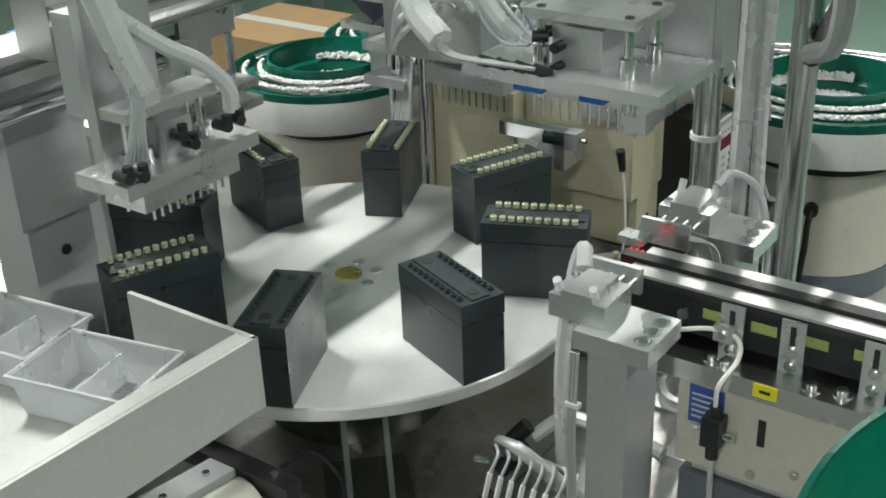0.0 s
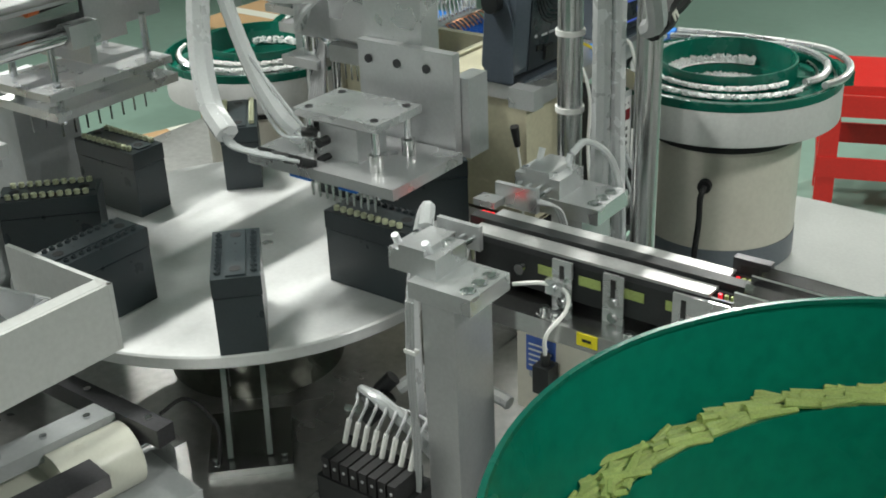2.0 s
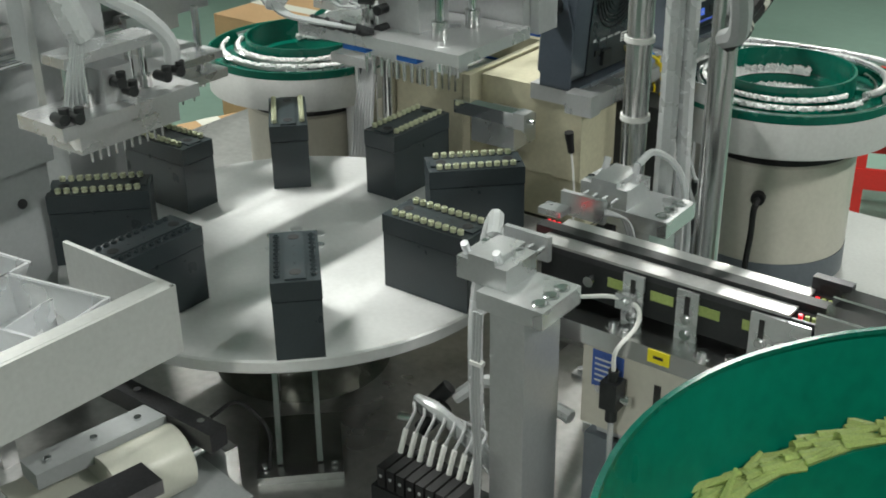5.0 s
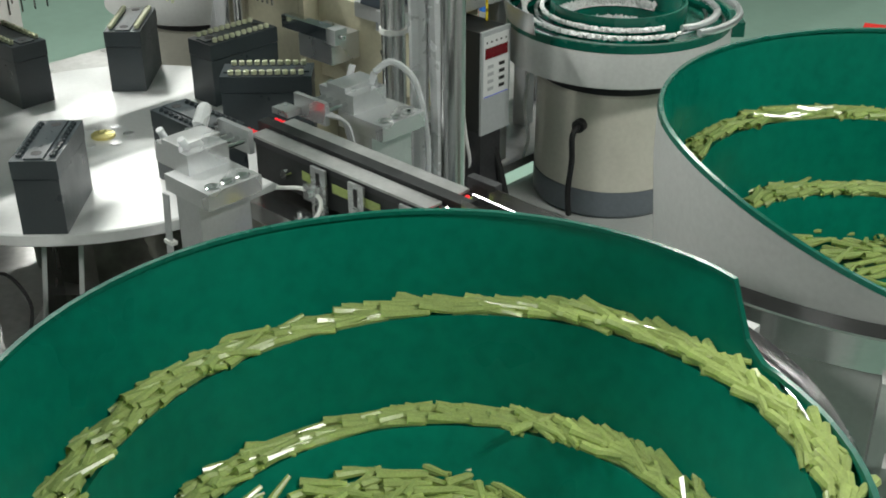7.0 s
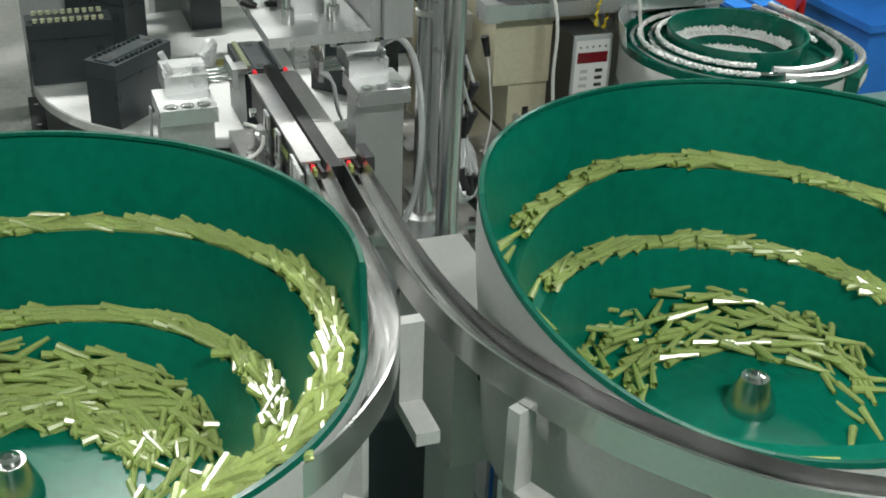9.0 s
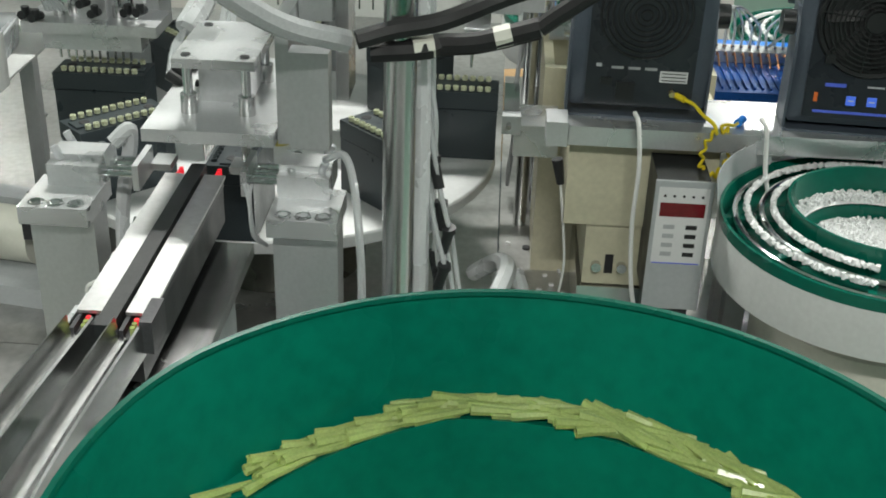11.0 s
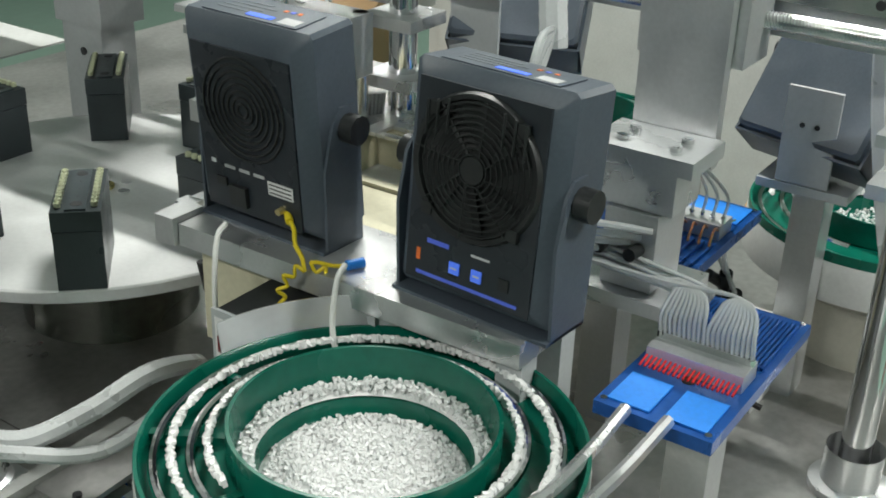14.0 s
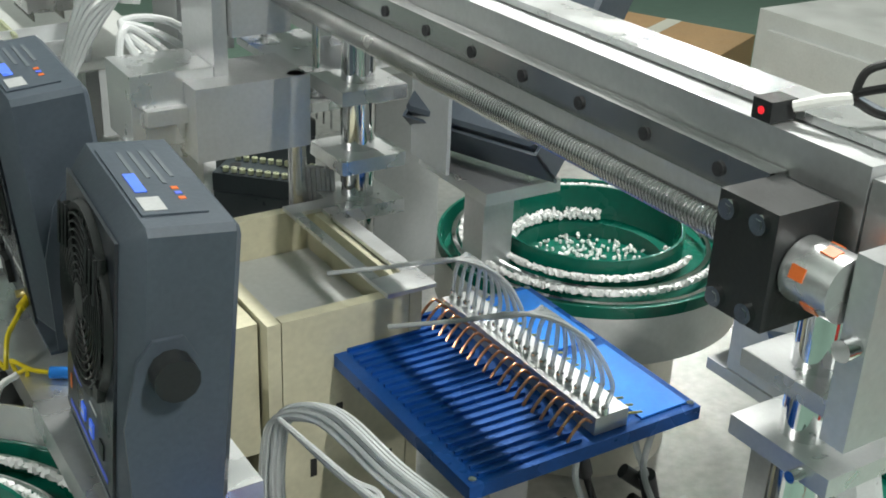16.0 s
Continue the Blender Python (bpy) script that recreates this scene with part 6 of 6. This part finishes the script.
for k, (x, y, z) in enumerate(((0.225, -0.165, 0.935), (0.215, -0.150, 0.945), (0.230, -0.145, 0.965), (0.236, -0.160, 0.95))):
    part("push_fitting", rod((x, y, z), (x + 0.012, y + 0.010, z + 0.016), 0.009), BLACK, vm)
part("thumb_screw", rod((0.195, -0.165, 0.94), (0.21, -0.160, 0.94), 0.0055), CHROME, vm)
part("hose", hose([(0.245, -0.13, 0.965), (0.27, -0.11, 0.985), (0.31, -0.11, 0.99), (0.37, -0.118, 0.992), (0.385, -0.12, 0.99)], 0.0075, ribs=0.05, step=10), HOSE_WHITE, vm, "milky spiral-wrapped hose")

# ---- blue trays with tube sockets ----


def blue_tray(x0, x1, y0, y1, z, label, coils, flip=False):
    cx, cy = (x0 + x1) / 2, (y0 + y1) / 2
    t = thing("tube_tray", label, "tube tray", (cx, cy, z), group="blue tube trays")
    part("plate", box(x0, x1, y0, y1, z - 0.012, z), BLUE_TRAY, t, "blue anodised plate", bevel=0.002)
    n = 22
    for k in range(n):
        y = y0 + 0.008 + (y1 - y0 - 0.016) * k / (n - 1)
        part("groove_rib", box(x0 + 0.012, x0 + 0.105, y - 0.0012, y + 0.0012, z, z + 0.003), BLUE_TRAY, t)
    part("block", box(x0 + 0.118, x0 + 0.150, y0 + 0.008, y1 - 0.008, z + 0.0005, z + 0.016), ALU, t, "aluminium clamp block", bevel=0.001)
    part("light_pad", box(x1 - 0.055, x1 - 0.008, y0 + 0.008, cy - 0.006, z + 0.0005, z + 0.002), BLUE_LIGHT, t, "bright blue pad")
    part("light_pad", box(x1 - 0.055, x1 - 0.008, cy + 0.006, y1 - 0.008, z + 0.0005, z + 0.002), BLUE_LIGHT, t, "bright blue pad")
    part("hole", rod((x1 - 0.072, cy, z), (x1 - 0.072, cy, z + 0.0008), 0.006), INK, t)
    for sx in (x0 + 0.006, x1 - 0.006):
        for sy in (y0 + 0.006, y1 - 0.006):
            part("screw", bolt((sx, sy, z), 0.003, 0.002), CHROME, t)
    for k in range(20):
        y = y0 + 0.010 + (y1 - y0 - 0.020) * k / 19
        part("nipple", rod((x0 + 0.152, y, z + 0.009), (x0 + 0.166, y, z + 0.006), 0.0011, seg=6), RED if coils == 0 else BRASS, t)
        part("nut", rod((x0 + 0.128, y, z + 0.016), (x0 + 0.128, y, z + 0.022), 0.003, seg=8), CHROME, t)
        if coils:
            part("coil", hose([(x0 + 0.116, y, z + 0.012), (x0 + 0.108, y, z + 0.017), (x0 + 0.098, y + 0.001, z + 0.010), (x0 + 0.092, y + 0.002, z + 0.003)], 0.0014, seg=6, step=4), COPPER, t, "copper coil lead")
        half = y0 + (y1 - y0) * (0.28 if k < 10 else 0.72)
        part("air_tube", hose([(x0 + 0.128, y, z + 0.020), (x0 + 0.131, y, z + 0.045), (x0 + 0.122, y * 0.5 + half * 0.5, z + 0.072), (x0 + 0.09, half, z + 0.085), (x0 + 0.05, half - 0.03, z + 0.075), (x0 + 0.01, half - 0.07, z + 0.06)] if coils else [(x0 + 0.128, y, z + 0.020), (x0 + 0.131, y, z + 0.040), (x0 + 0.122, y * 0.7 + half * 0.3, z + 0.060), (x0 + 0.115, half - 0.01, z + 0.066), (x0 + 0.124, 0.775 + 0.001 * (k % 5), z + 0.062 + 0.001 * (k % 4)), (x0 + 0.138, 0.709, z + 0.072)], 0.0019, seg=6, step=5), HOSE_CLEAR, t, "clear air tube")
    part("leg", box(cx - 0.02, cx + 0.02, cy - 0.02, cy + 0.02, 0.885, z - 0.012), ALU, t, bevel=0.002)
    if flip:
        for o in t.children:
            o.data.transform(Matrix.Diagonal((-1, 1, 1, 1)))
            o.data.flip_normals()
    return t


TRAY1 = blue_tray(-0.068, 0.160, 0.786, 0.887, 1.120, "blue tray with clear air tubes and red nipples", 0)
TRAY2 = blue_tray(-0.270, -0.050, 0.528, 0.764, 1.128, "blue tray with copper coils and clear air tubes", 1, True)

rng = random.Random(5)
bm = bmesh.new()
for k in range(34):
    a, x, y = rng.uniform(0, 3.1), rng.gauss(0.08, 0.09), rng.uniform(0.31, 0.39)
    cbox((0, 0, 0), (0.0060, 0.0035, 0.0035), bm, Matrix.Translation((min(x, 0.17), y, 0.8870)) @ pose(0, 0, 0, 0, 0, math.degrees(a)))
single("spilled_pellets", bm, PELLET, "white plastic pellets spilled on the steel deck", "plastic pellets", (0.1, 0.35, 0.886), kind="stuff")
rag = bmesh.new()
for i in range(9):
    for j in range(9):
        rag.verts.new((0.006 * (i - 4) + rng.uniform(-0.003, 0.003), 0.005 * (j - 4) + rng.uniform(-0.003, 0.003), 0.007 + 0.012 * math.exp(-((i - 4) ** 2 + (j - 4) ** 2) / 8.0) + rng.uniform(-0.005, 0.005)))
rag.verts.ensure_lookup_table()
for i in range(8):
    for j in range(8):
        rag.faces.new([rag.verts[q] for q in (i * 9 + j, i * 9 + 9 + j, i * 9 + 10 + j, i * 9 + j + 1)])
bmesh.ops.translate(rag, vec=(0.05, 0.315, 0.886), verts=rag.verts[:])
single("tissue", rag, PELLET, "crumpled white tissue on the steel deck", "tissue", (0.05, 0.315, 0.886))
asp = thing("air_splitter", "black push-in air splitters with black and clear hoses", "air splitter", (-0.246, 0.741, 0.885))
for k, p in enumerate(((-0.216, 0.685, 1.050), (-0.246, 0.741, 1.040), (-0.183, 0.743, 1.030), (-0.245, 0.755, 1.020))):
    sb = rod((p[0] - 0.010, p[1], p[2] - 0.022), (p[0] + 0.006, p[1] + 0.004, p[2] + 0.020), 0.0075, seg=12)
    rod((p[0] - 0.004, p[1], p[2] + 0.0), (p[0] + 0.018, p[1] - 0.012, p[2] + 0.018), 0.0065, sb, 12)
    part("push_fitting", sb, BLACK, asp, "black push-in splitter")
    part("air_hose", hose([(p[0] - 0.010, p[1], p[2] - 0.020), (p[0] - 0.02, p[1] + 0.01, p[2] - 0.06), (p[0] - 0.03 + 0.02 * k, p[1] + 0.03, 0.935), (p[0] - 0.06 + 0.03 * k, p[1] + 0.06, 0.925)], 0.0035, seg=8), RUBBER, asp, "black air hose")
    part("air_tube", hose([(p[0] + 0.006, p[1] + 0.004, p[2] + 0.018), (p[0] + 0.010, p[1] - 0.01, p[2] + 0.05), (p[0] - 0.02, p[1] - 0.03, p[2] + 0.08)], 0.0028, seg=8), HOSE_CLEAR, asp, "clear air tube")
part("base_block", box(-0.326, -0.256, 0.711, 0.791, 0.885, 0.985), WHITE_PAINT, asp, "white base block", bevel=0.002)
hb = thing("tube_bundle", "tied bundle of clear air tubes arching beside the blue trays", "tube bundle", (0.0, 0.70, 0.93))
ARCH = [(0.0, 0.80, 1.135), (-0.004, 0.809, 1.150), (0.018, 0.771, 1.170), (0.030, 0.709, 1.180), (0.047, 0.676, 1.170), (0.053, 0.663, 1.140), (0.053, 0.663, 1.06), (0.023, 0.673, 0.94)]
for k in range(14):
    ox, oz = 0.010 * math.cos(k * 2.4) * (k / 14) ** 0.5, 0.010 * math.sin(k * 2.4) * (k / 14) ** 0.5
    part("air_tube", hose([(x + ox, y + oz * 0.5, z + oz) for x, y, z in ARCH], 0.0020, seg=6, step=6), HOSE_CLEAR, hb, "clear air tube")

# ---- ball screw gantry ----
gan = thing("screw_gantry", "aluminium gantry beam with ball screw, coupling and guide rail", "gantry", (-0.12, 0.70, 0.885), move=(-0.011, 0.004, -0.022))
part("beam", box(-0.185, -0.130, -0.25, 0.965, 1.375, 1.450), ALU, gan, "extruded aluminium beam", bevel=0.002)
part("guide_rail", box(-0.129, -0.116, -0.25, 0.913, 1.410, 1.430), STEEL, gan, "polished guide rail", bevel=0.001)
part("ball_screw", rod((-0.101, -0.25, 1.396), (-0.101, 0.914, 1.396), 0.0078), CHROME, gan, "ball screw core")
bm = bmesh.new()
for k in range(380):
    y = -0.24 + 0.00303 * k
    rod((-0.101, y - 0.0006, 1.3958), (-0.101, y + 0.0008, 1.3962), 0.0090, bm, 10)
part("screw_thread", bm, STEEL, gan, "rolled screw thread")
part("bearing_block", box(-0.122, -0.078, 0.915, 0.956, 1.363, 1.430), BLACK, gan, "black bearing block", bevel=0.002)
for y in (0.924, 0.946):
    for z in (1.371, 1.422):
        bt = part("screw", bolt((-0.078, y, z), 0.0058, 0.004, axis=(1, 0, 0)), CHROME, gan)
        part("socket", rod((-0.0741, y, z), (-0.0737, y, z), 0.003, seg=6), INK, bt)
cpl = part("coupling", rod((-0.101, 0.957, 1.397), (-0.101, 0.988, 1.397), 0.0180, seg=32), ALU_MILLED, gan, "silver shaft coupling", bevel=0.001)
for k in range(6):
    a = k * math.pi / 3 + 0.3
    part("spider", cbox((0, 0, 0), (0.0012, 0.009, 0.0075), m=Matrix.Translation((-0.101 + 0.0178 * math.cos(a), 0.968 + 0.008 * (k % 2), 1.397 + 0.0178 * math.sin(a))) @ pose(0, 0, 0, 0, -math.degrees(a), 0)), ORANGE, cpl, "orange coupling spider")
part("end_plate", box(-0.172, -0.098, 0.990, 1.006, 1.312, 1.420), ALU, gan, "aluminium end plate", bevel=0.001)
part("shaft_end", rod((-0.098, 0.999, 1.372), (-0.088, 0.999, 1.372), 0.006), CHROME, gan)
part("end_block", box(-0.20, -0.131, 0.966, 0.989, 1.385, 1.444), ALU, gan, bevel=0.001)
for k in range(17):
    part("screw", bolt((-0.116, 0.876 - 0.064 * k, 1.420), 0.0045, 0.0015, axis=(1, 0, 0)), DARKSTEEL, gan)
part("sensor", cbox((-0.137, 0.890, 1.4575), (0.020, 0.014, 0.012)), BLACK, gan)
part("sensor_light", rod((-0.1268, 0.890, 1.4575), (-0.1262, 0.890, 1.4575), 0.0022), LED_RED, gan)
part("cable", hose([(-0.142, 0.899, 1.460), (-0.150, 0.912, 1.466), (-0.158, 0.924, 1.470)], 0.0034), WIRE_WHITE, gan, "white cable boot")
part("cable", hose([(-0.158, 0.924, 1.470)] + [(-0.176 + 0.018 * math.cos(k * 0.55), 0.938 - 0.014 * math.cos(k * 0.55), 1.476 + 0.015 * math.sin(k * 0.55)) for k in range(1, 12)] + [(-0.175, 0.965, 1.486), (-0.185, 0.985, 1.470), (-0.19, 0.992, 1.446)], 0.0024), RUBBER, gan, "black sensor cable loop")
part("cover_lip", box(-0.186, -0.150, 0.55, 0.965, 1.451, 1.456), ALU_MILLED, gan, bevel=0.0006)
part("post", rod((-0.178, 0.921, 0.908), (-0.178, 0.921, 1.374), 0.0165, seg=32), CHROME, gan, "polished gantry post")
part("post_clamp", box(-0.235, -0.150, 0.885, 0.965, 1.236, 1.250), ALU_MILLED, gan, "milled post clamp", bevel=0.002)
part("post_clamp", box(-0.235, -0.150, 0.885, 0.965, 1.286, 1.298), ALU_MILLED, gan, "milled post clamp", bevel=0.002)
part("clamp_screw", rod((-0.150, 0.945, 1.243), (-0.140, 0.945, 1.243), 0.004), CHROME, gan)
part("post_foot", lathe([(0.030, 0.05), (0.030, 0.01), (0.042, 0.008), (0.042, 0), (0, 0)], (-0.178, 0.921, 0.907), seg=32), ALU_MILLED, gan)
part("far_post", rod((-0.172, 0.343, 0.907), (-0.172, 0.343, 1.374), 0.0165, seg=32), CHROME, gan, "polished gantry post")
for z in (1.18, 1.23, 1.30):
    part("post_clamp", box(-0.207, -0.137, 0.308, 0.378, z, z + 0.014), ALU_MILLED, gan, "milled post clamp", bevel=0.001)
part("sleeve", hose([(-0.245, 0.86, 1.374), (-0.26, 0.87, 1.28), (-0.285, 0.89, 1.16), (-0.30, 0.92, 1.04), (-0.30, 0.96, 0.925)], 0.018, step=10), HOSE_WHITE, gan, "milky cable sleeve")

CARRIAGE = thing("gantry_carriage", "aluminium carriage on the ball screw with clear air tubes", "carriage", (0, 0, 0), local=True)
part("saddle", box(-0.114, -0.055, 0.60, 0.70, 1.36, 1.46), ALU, CARRIAGE, "aluminium saddle", bevel=0.001)
part("drop_plate", box(-0.054, -0.040, 0.61, 0.69, 1.27, 1.47), ALU, CARRIAGE, "upright aluminium plate", bevel=0.001)
part("ledge", box(-0.039, 0.030, 0.60, 0.70, 1.285, 1.30), ALU_MILLED, CARRIAGE, "milled ledge", bevel=0.001)
for x in (-0.015, 0.01):
    for y in (0.625, 0.675):
        part("screw", bolt((x, y, 1.30), 0.0055, 0.004), CHROME, CARRIAGE)
part("slide", box(-0.03, 0.025, 0.615, 0.685, 1.245, 1.284), ALU_MILLED, CARRIAGE, "dovetail slide", bevel=0.002)
part("gripper_body", box(-0.03, 0.03, 0.625, 0.675, 1.17, 1.244), ALU, CARRIAGE, "gripper cylinder", bevel=0.002)
part("gripper_plate", box(-0.045, 0.045, 0.60, 0.70, 1.155, 1.169), ALU_MILLED, CARRIAGE, bevel=0.001)
for k in range(6):
    part("air_tube", hose([(0.03, 0.62 + 0.01 * k, 1.19 + 0.008 * k), (0.065 + 0.004 * k, 0.61, 1.20 + 0.01 * k), (0.075, 0.58 - 0.005 * k, 1.26), (0.04, 0.55, 1.32 + 0.01 * k), (-0.01, 0.54, 1.38)], 0.0035, seg=8), HOSE_CLEAR, CARRIAGE, "clear air tube")
for y in (0.63, 0.66):
    part("push_fitting", rod((0.03, y, 1.21), (0.05, y, 1.212), 0.006), BLACK, CARRIAGE)
part("main_hose", hose([(-0.01, 0.54, 1.36), (-0.02, 0.53, 1.42), (-0.05, 0.52, 1.50), (-0.08, 0.50, 1.60)], 0.013, ribs=0.04, step=10), HOSE_WHITE, CARRIAGE, "milky spiral-wrapped hose")
CARRIAGE_ROWS = [(0.0, 0.09), (13.4, 0.09), (14.55, 0.09), (14.85, -0.12), (15.3, -0.36), (16.0, -0.38)]

# ---- things around the machine ----


def carton(x, y, sx, sy, h, rz, label, z=0.0):
    c = thing("carton", label, "cardboard box", (x, y, z), group="cartons", local=True)
    c.matrix_world = pose(x, y, z, 0, 0, rz)
    part("body", box(-sx / 2, sx / 2, -sy / 2, sy / 2, 0, h), CARD, c, bevel=0.004)
    for s in (-1, 1):
        part("flap", box(-sx / 2, sx / 2, s * 0.003, s * sy / 2, h + 0.001, h + 0.004), CARD, c)
    part("tape", box(-sx / 2 - 0.0006, sx / 2 + 0.0006, -0.03, 0.03, h + 0.0045, h + 0.0052), PAPER_ROLL, c)
    for k in range(5):
        part("print_bar", box(sx / 2 + 0.0002, sx / 2 + 0.001, -0.14 + 0.06 * k, -0.10 + 0.06 * k, h * 0.35, h * 0.35 + 0.06), INK, c)
    return c


carton(-1.15, 0.95, 0.40, 0.5, 0.62, -20, "brown corrugated carton with black print bars on the floor")
carton(-1.55, 0.55, 0.45, 0.45, 0.55, 10, "brown corrugated carton on the floor")
carton(-2.2, 2.28, 0.5, 0.45, 0.50, 0, "brown corrugated carton with black print bars on the green floor")
carton(-2.6, -1.9, 0.55, 0.65, 0.5, 25, "open brown carton with hanging cables above")
carton(-1.9, -0.9, 0.45, 0.6, 0.45, -15, "brown corrugated carton beside a machine")


def stool(x, y, rz, label):
    s = thing("stool", label, "stool", (x, y, 0), group="red stools", local=True)
    s.matrix_world = pose(x, y, 0, 0, 0, rz)
    part("seat", box(-0.16, 0.16, -0.16, 0.16, 0.43, 0.46), RED, s, "red plastic seat", bevel=0.012)
    for sx in (-1, 1):
        for sy in (-1, 1):
            part("leg", prism([(sx * 0.17, sy * 0.17), (sx * 0.11, sy * 0.17), (sx * 0.11, sy * 0.155), (sx * 0.155, sy * 0.155), (sx * 0.155, sy * 0.11), (sx * 0.17, sy * 0.11)][::sx * sy], 0, 0.432), RED, s)
    for z in (0.15, 0.36):
        for sy in (-1, 1):
            part("stretcher", box(-0.165, 0.165, sy * 0.168 - 0.006, sy * 0.168 + 0.006, z, z + 0.07), RED, s, bevel=0.003)
            part("stretcher", box(sy * 0.168 - 0.006, sy * 0.168 + 0.006, -0.165, 0.165, z, z + 0.07), RED, s, bevel=0.003)
    return s


stool(-0.08, 2.86, 20, "red plastic stool on the green floor")
stool(-1.86, 0.72, 30, "red plastic stool behind the machine")
stool(-2.1, 2.45, 45, "red plastic stool beside a blue bench")
mb = thing("far_machine", "white machine cabinet across the aisle", "machine cabinet", (-2.6, 0.2, 0))
part("cabinet", box(-3.2, -2.2, -1.0, 1.0, 0.08, 0.85), WHITE_PAINT, mb, bevel=0.01)
part("plinth", box(-3.15, -2.25, -0.95, 0.95, 0.0, 0.08), BASEGREY, mb)
part("door", box(-2.2, -2.185, -0.95, -0.02, 0.12, 0.80), WHITE_PAINT, mb, bevel=0.004)
part("door", box(-2.2, -2.185, 0.02, 0.95, 0.12, 0.80), WHITE_PAINT, mb, bevel=0.004)
wb = thing("far_bench", "long grey workbench with a blue edge", "workbench", (-2.6, 3.6, 0))
part("top", box(-3.6, -1.6, 3.2, 4.0, 0.72, 0.75), WHITE_PAINT, wb, bevel=0.003)
part("edge", box(-3.6, -1.6, 3.19, 3.199, 0.70, 0.75), BLUE_STRIP, wb)
for x in (-3.5, -1.7):
    for y in (3.28, 3.92):
        part("leg", box(x - 0.025, x + 0.025, y - 0.025, y + 0.025, 0, 0.72), ALU, wb)
pc = thing("parts_crate", "blue plastic parts crate on the far floor", "crate", (-2.1, 2.98, 0))
part("shell", box(-2.35, -1.85, 2.82, 3.14, 0, 0.28), BLUE_STRIP, pc, bevel=0.01)
part("rim", box(-2.37, -1.83, 2.80, 3.16, 0.26, 0.29), BLUE_STRIP, pc, bevel=0.005)


# ---- what moves ----
def index_angle(t):
    """Degrees that the turntable has turned since its first stop."""
    keys = [(0.0, -22), (0.1, -5), (0.2, -0.5), (0.3, 0), (5.22, 0), (5.3, 4), (5.4, 21), (5.5, 37), (5.6, 43.5), (5.7, 45), (10.52, 45), (10.6, 49), (10.7, 66), (10.8, 82), (10.9, 88.5), (11.0, 90), (16.0, 90)]
    for (a, x), (b, y) in zip(keys, keys[1:]):
        if a <= t <= b:
            return x + (y - x) * (t - a) / (b - a)
    return keys[-1][1]


TURN_TIMES = [0.0, 0.1, 0.2, 0.3, 5.22, 5.3, 5.4, 5.5, 5.6, 5.7, 10.52, 10.6, 10.7, 10.8, 10.9, 11.0, 16.0]


def block_pose(station, t, dz=0.0, dy=0.0, dx=0.0):
    return Matrix.Translation(DC) @ pose(0, 0, 0, 0, 0, station + index_angle(t)) @ pose(BLOCK_R + dx, dy, dz)


def motions():
    walk(turntable, [(t, Matrix.Translation(DC) @ pose(0, 0, 0, 0, 0, index_angle(t))) for t in TURN_TIMES])
    for station, b in BLOCKS:
        walk(b, [(t, block_pose(station, t, 0.0005)) for t in TURN_TIMES])
    seat = BH - 0.0005
    # caps set on the housing at 0 degrees, at 2.0 s and 4.9 s; on the next one a turn later; taken off at 270 degrees
    for rows, station, at_times, picks in ((ROWS_A, 0, (2.0, 4.7), (0.85, 3.4)), (ROWS_B, -45, (7.6, 10.2), (6.0, 8.8))):
        for k, ob in enumerate(rows):
            t1 = at_times[k]
            dy = (-0.0185, 0.0185)[k]
            rr = []
            for t in sorted(set([0.0, *TURN_TIMES, t1 - 0.02, t1])):
                if t >= t1:
                    rr.append((t, block_pose(station, t, seat, dy)))
            t0 = picks[k]
            path = [(0.0, pose(0.36, 0.036 + dy, 1.132)), (t0 - 0.05, pose(0.36, 0.036 + dy, 1.132))]
            path += [(t, head_pose(t) @ pose(0, dy, -0.044)) for t in HEAD_TIMES if t0 <= t < t1 - 0.02]
            walk(ob, path + rr)
    for k, ob in enumerate(ROWS_C):
        dy = (-0.0185, 0.0185)[k]
        rr = [(t, block_pose(270, t, seat, dy)) for t in (0.0, 0.1, 0.2, 0.3, 1.04)]
        base = block_pose(270, 1.04, seat, dy)
        g0 = grip_pose(1.04)
        rr += [(t, grip_pose(t) @ g0.inverted() @ base) for t in GRIP_TIMES if 1.06 < t <= 3.1]
        rr.append((16.0, rr[-1][1]))
        walk(ob, rr)
    walk(PICK_HEAD, [(t, head_pose(t)) for t in HEAD_TIMES])
    walk(LEFT_GRIP, [(t, grip_pose(t)) for t in GRIP_TIMES])
    walk(CARRIAGE, [(t, pose(-0.011, dy, -0.022)) for t, dy in CARRIAGE_ROWS])


motions()
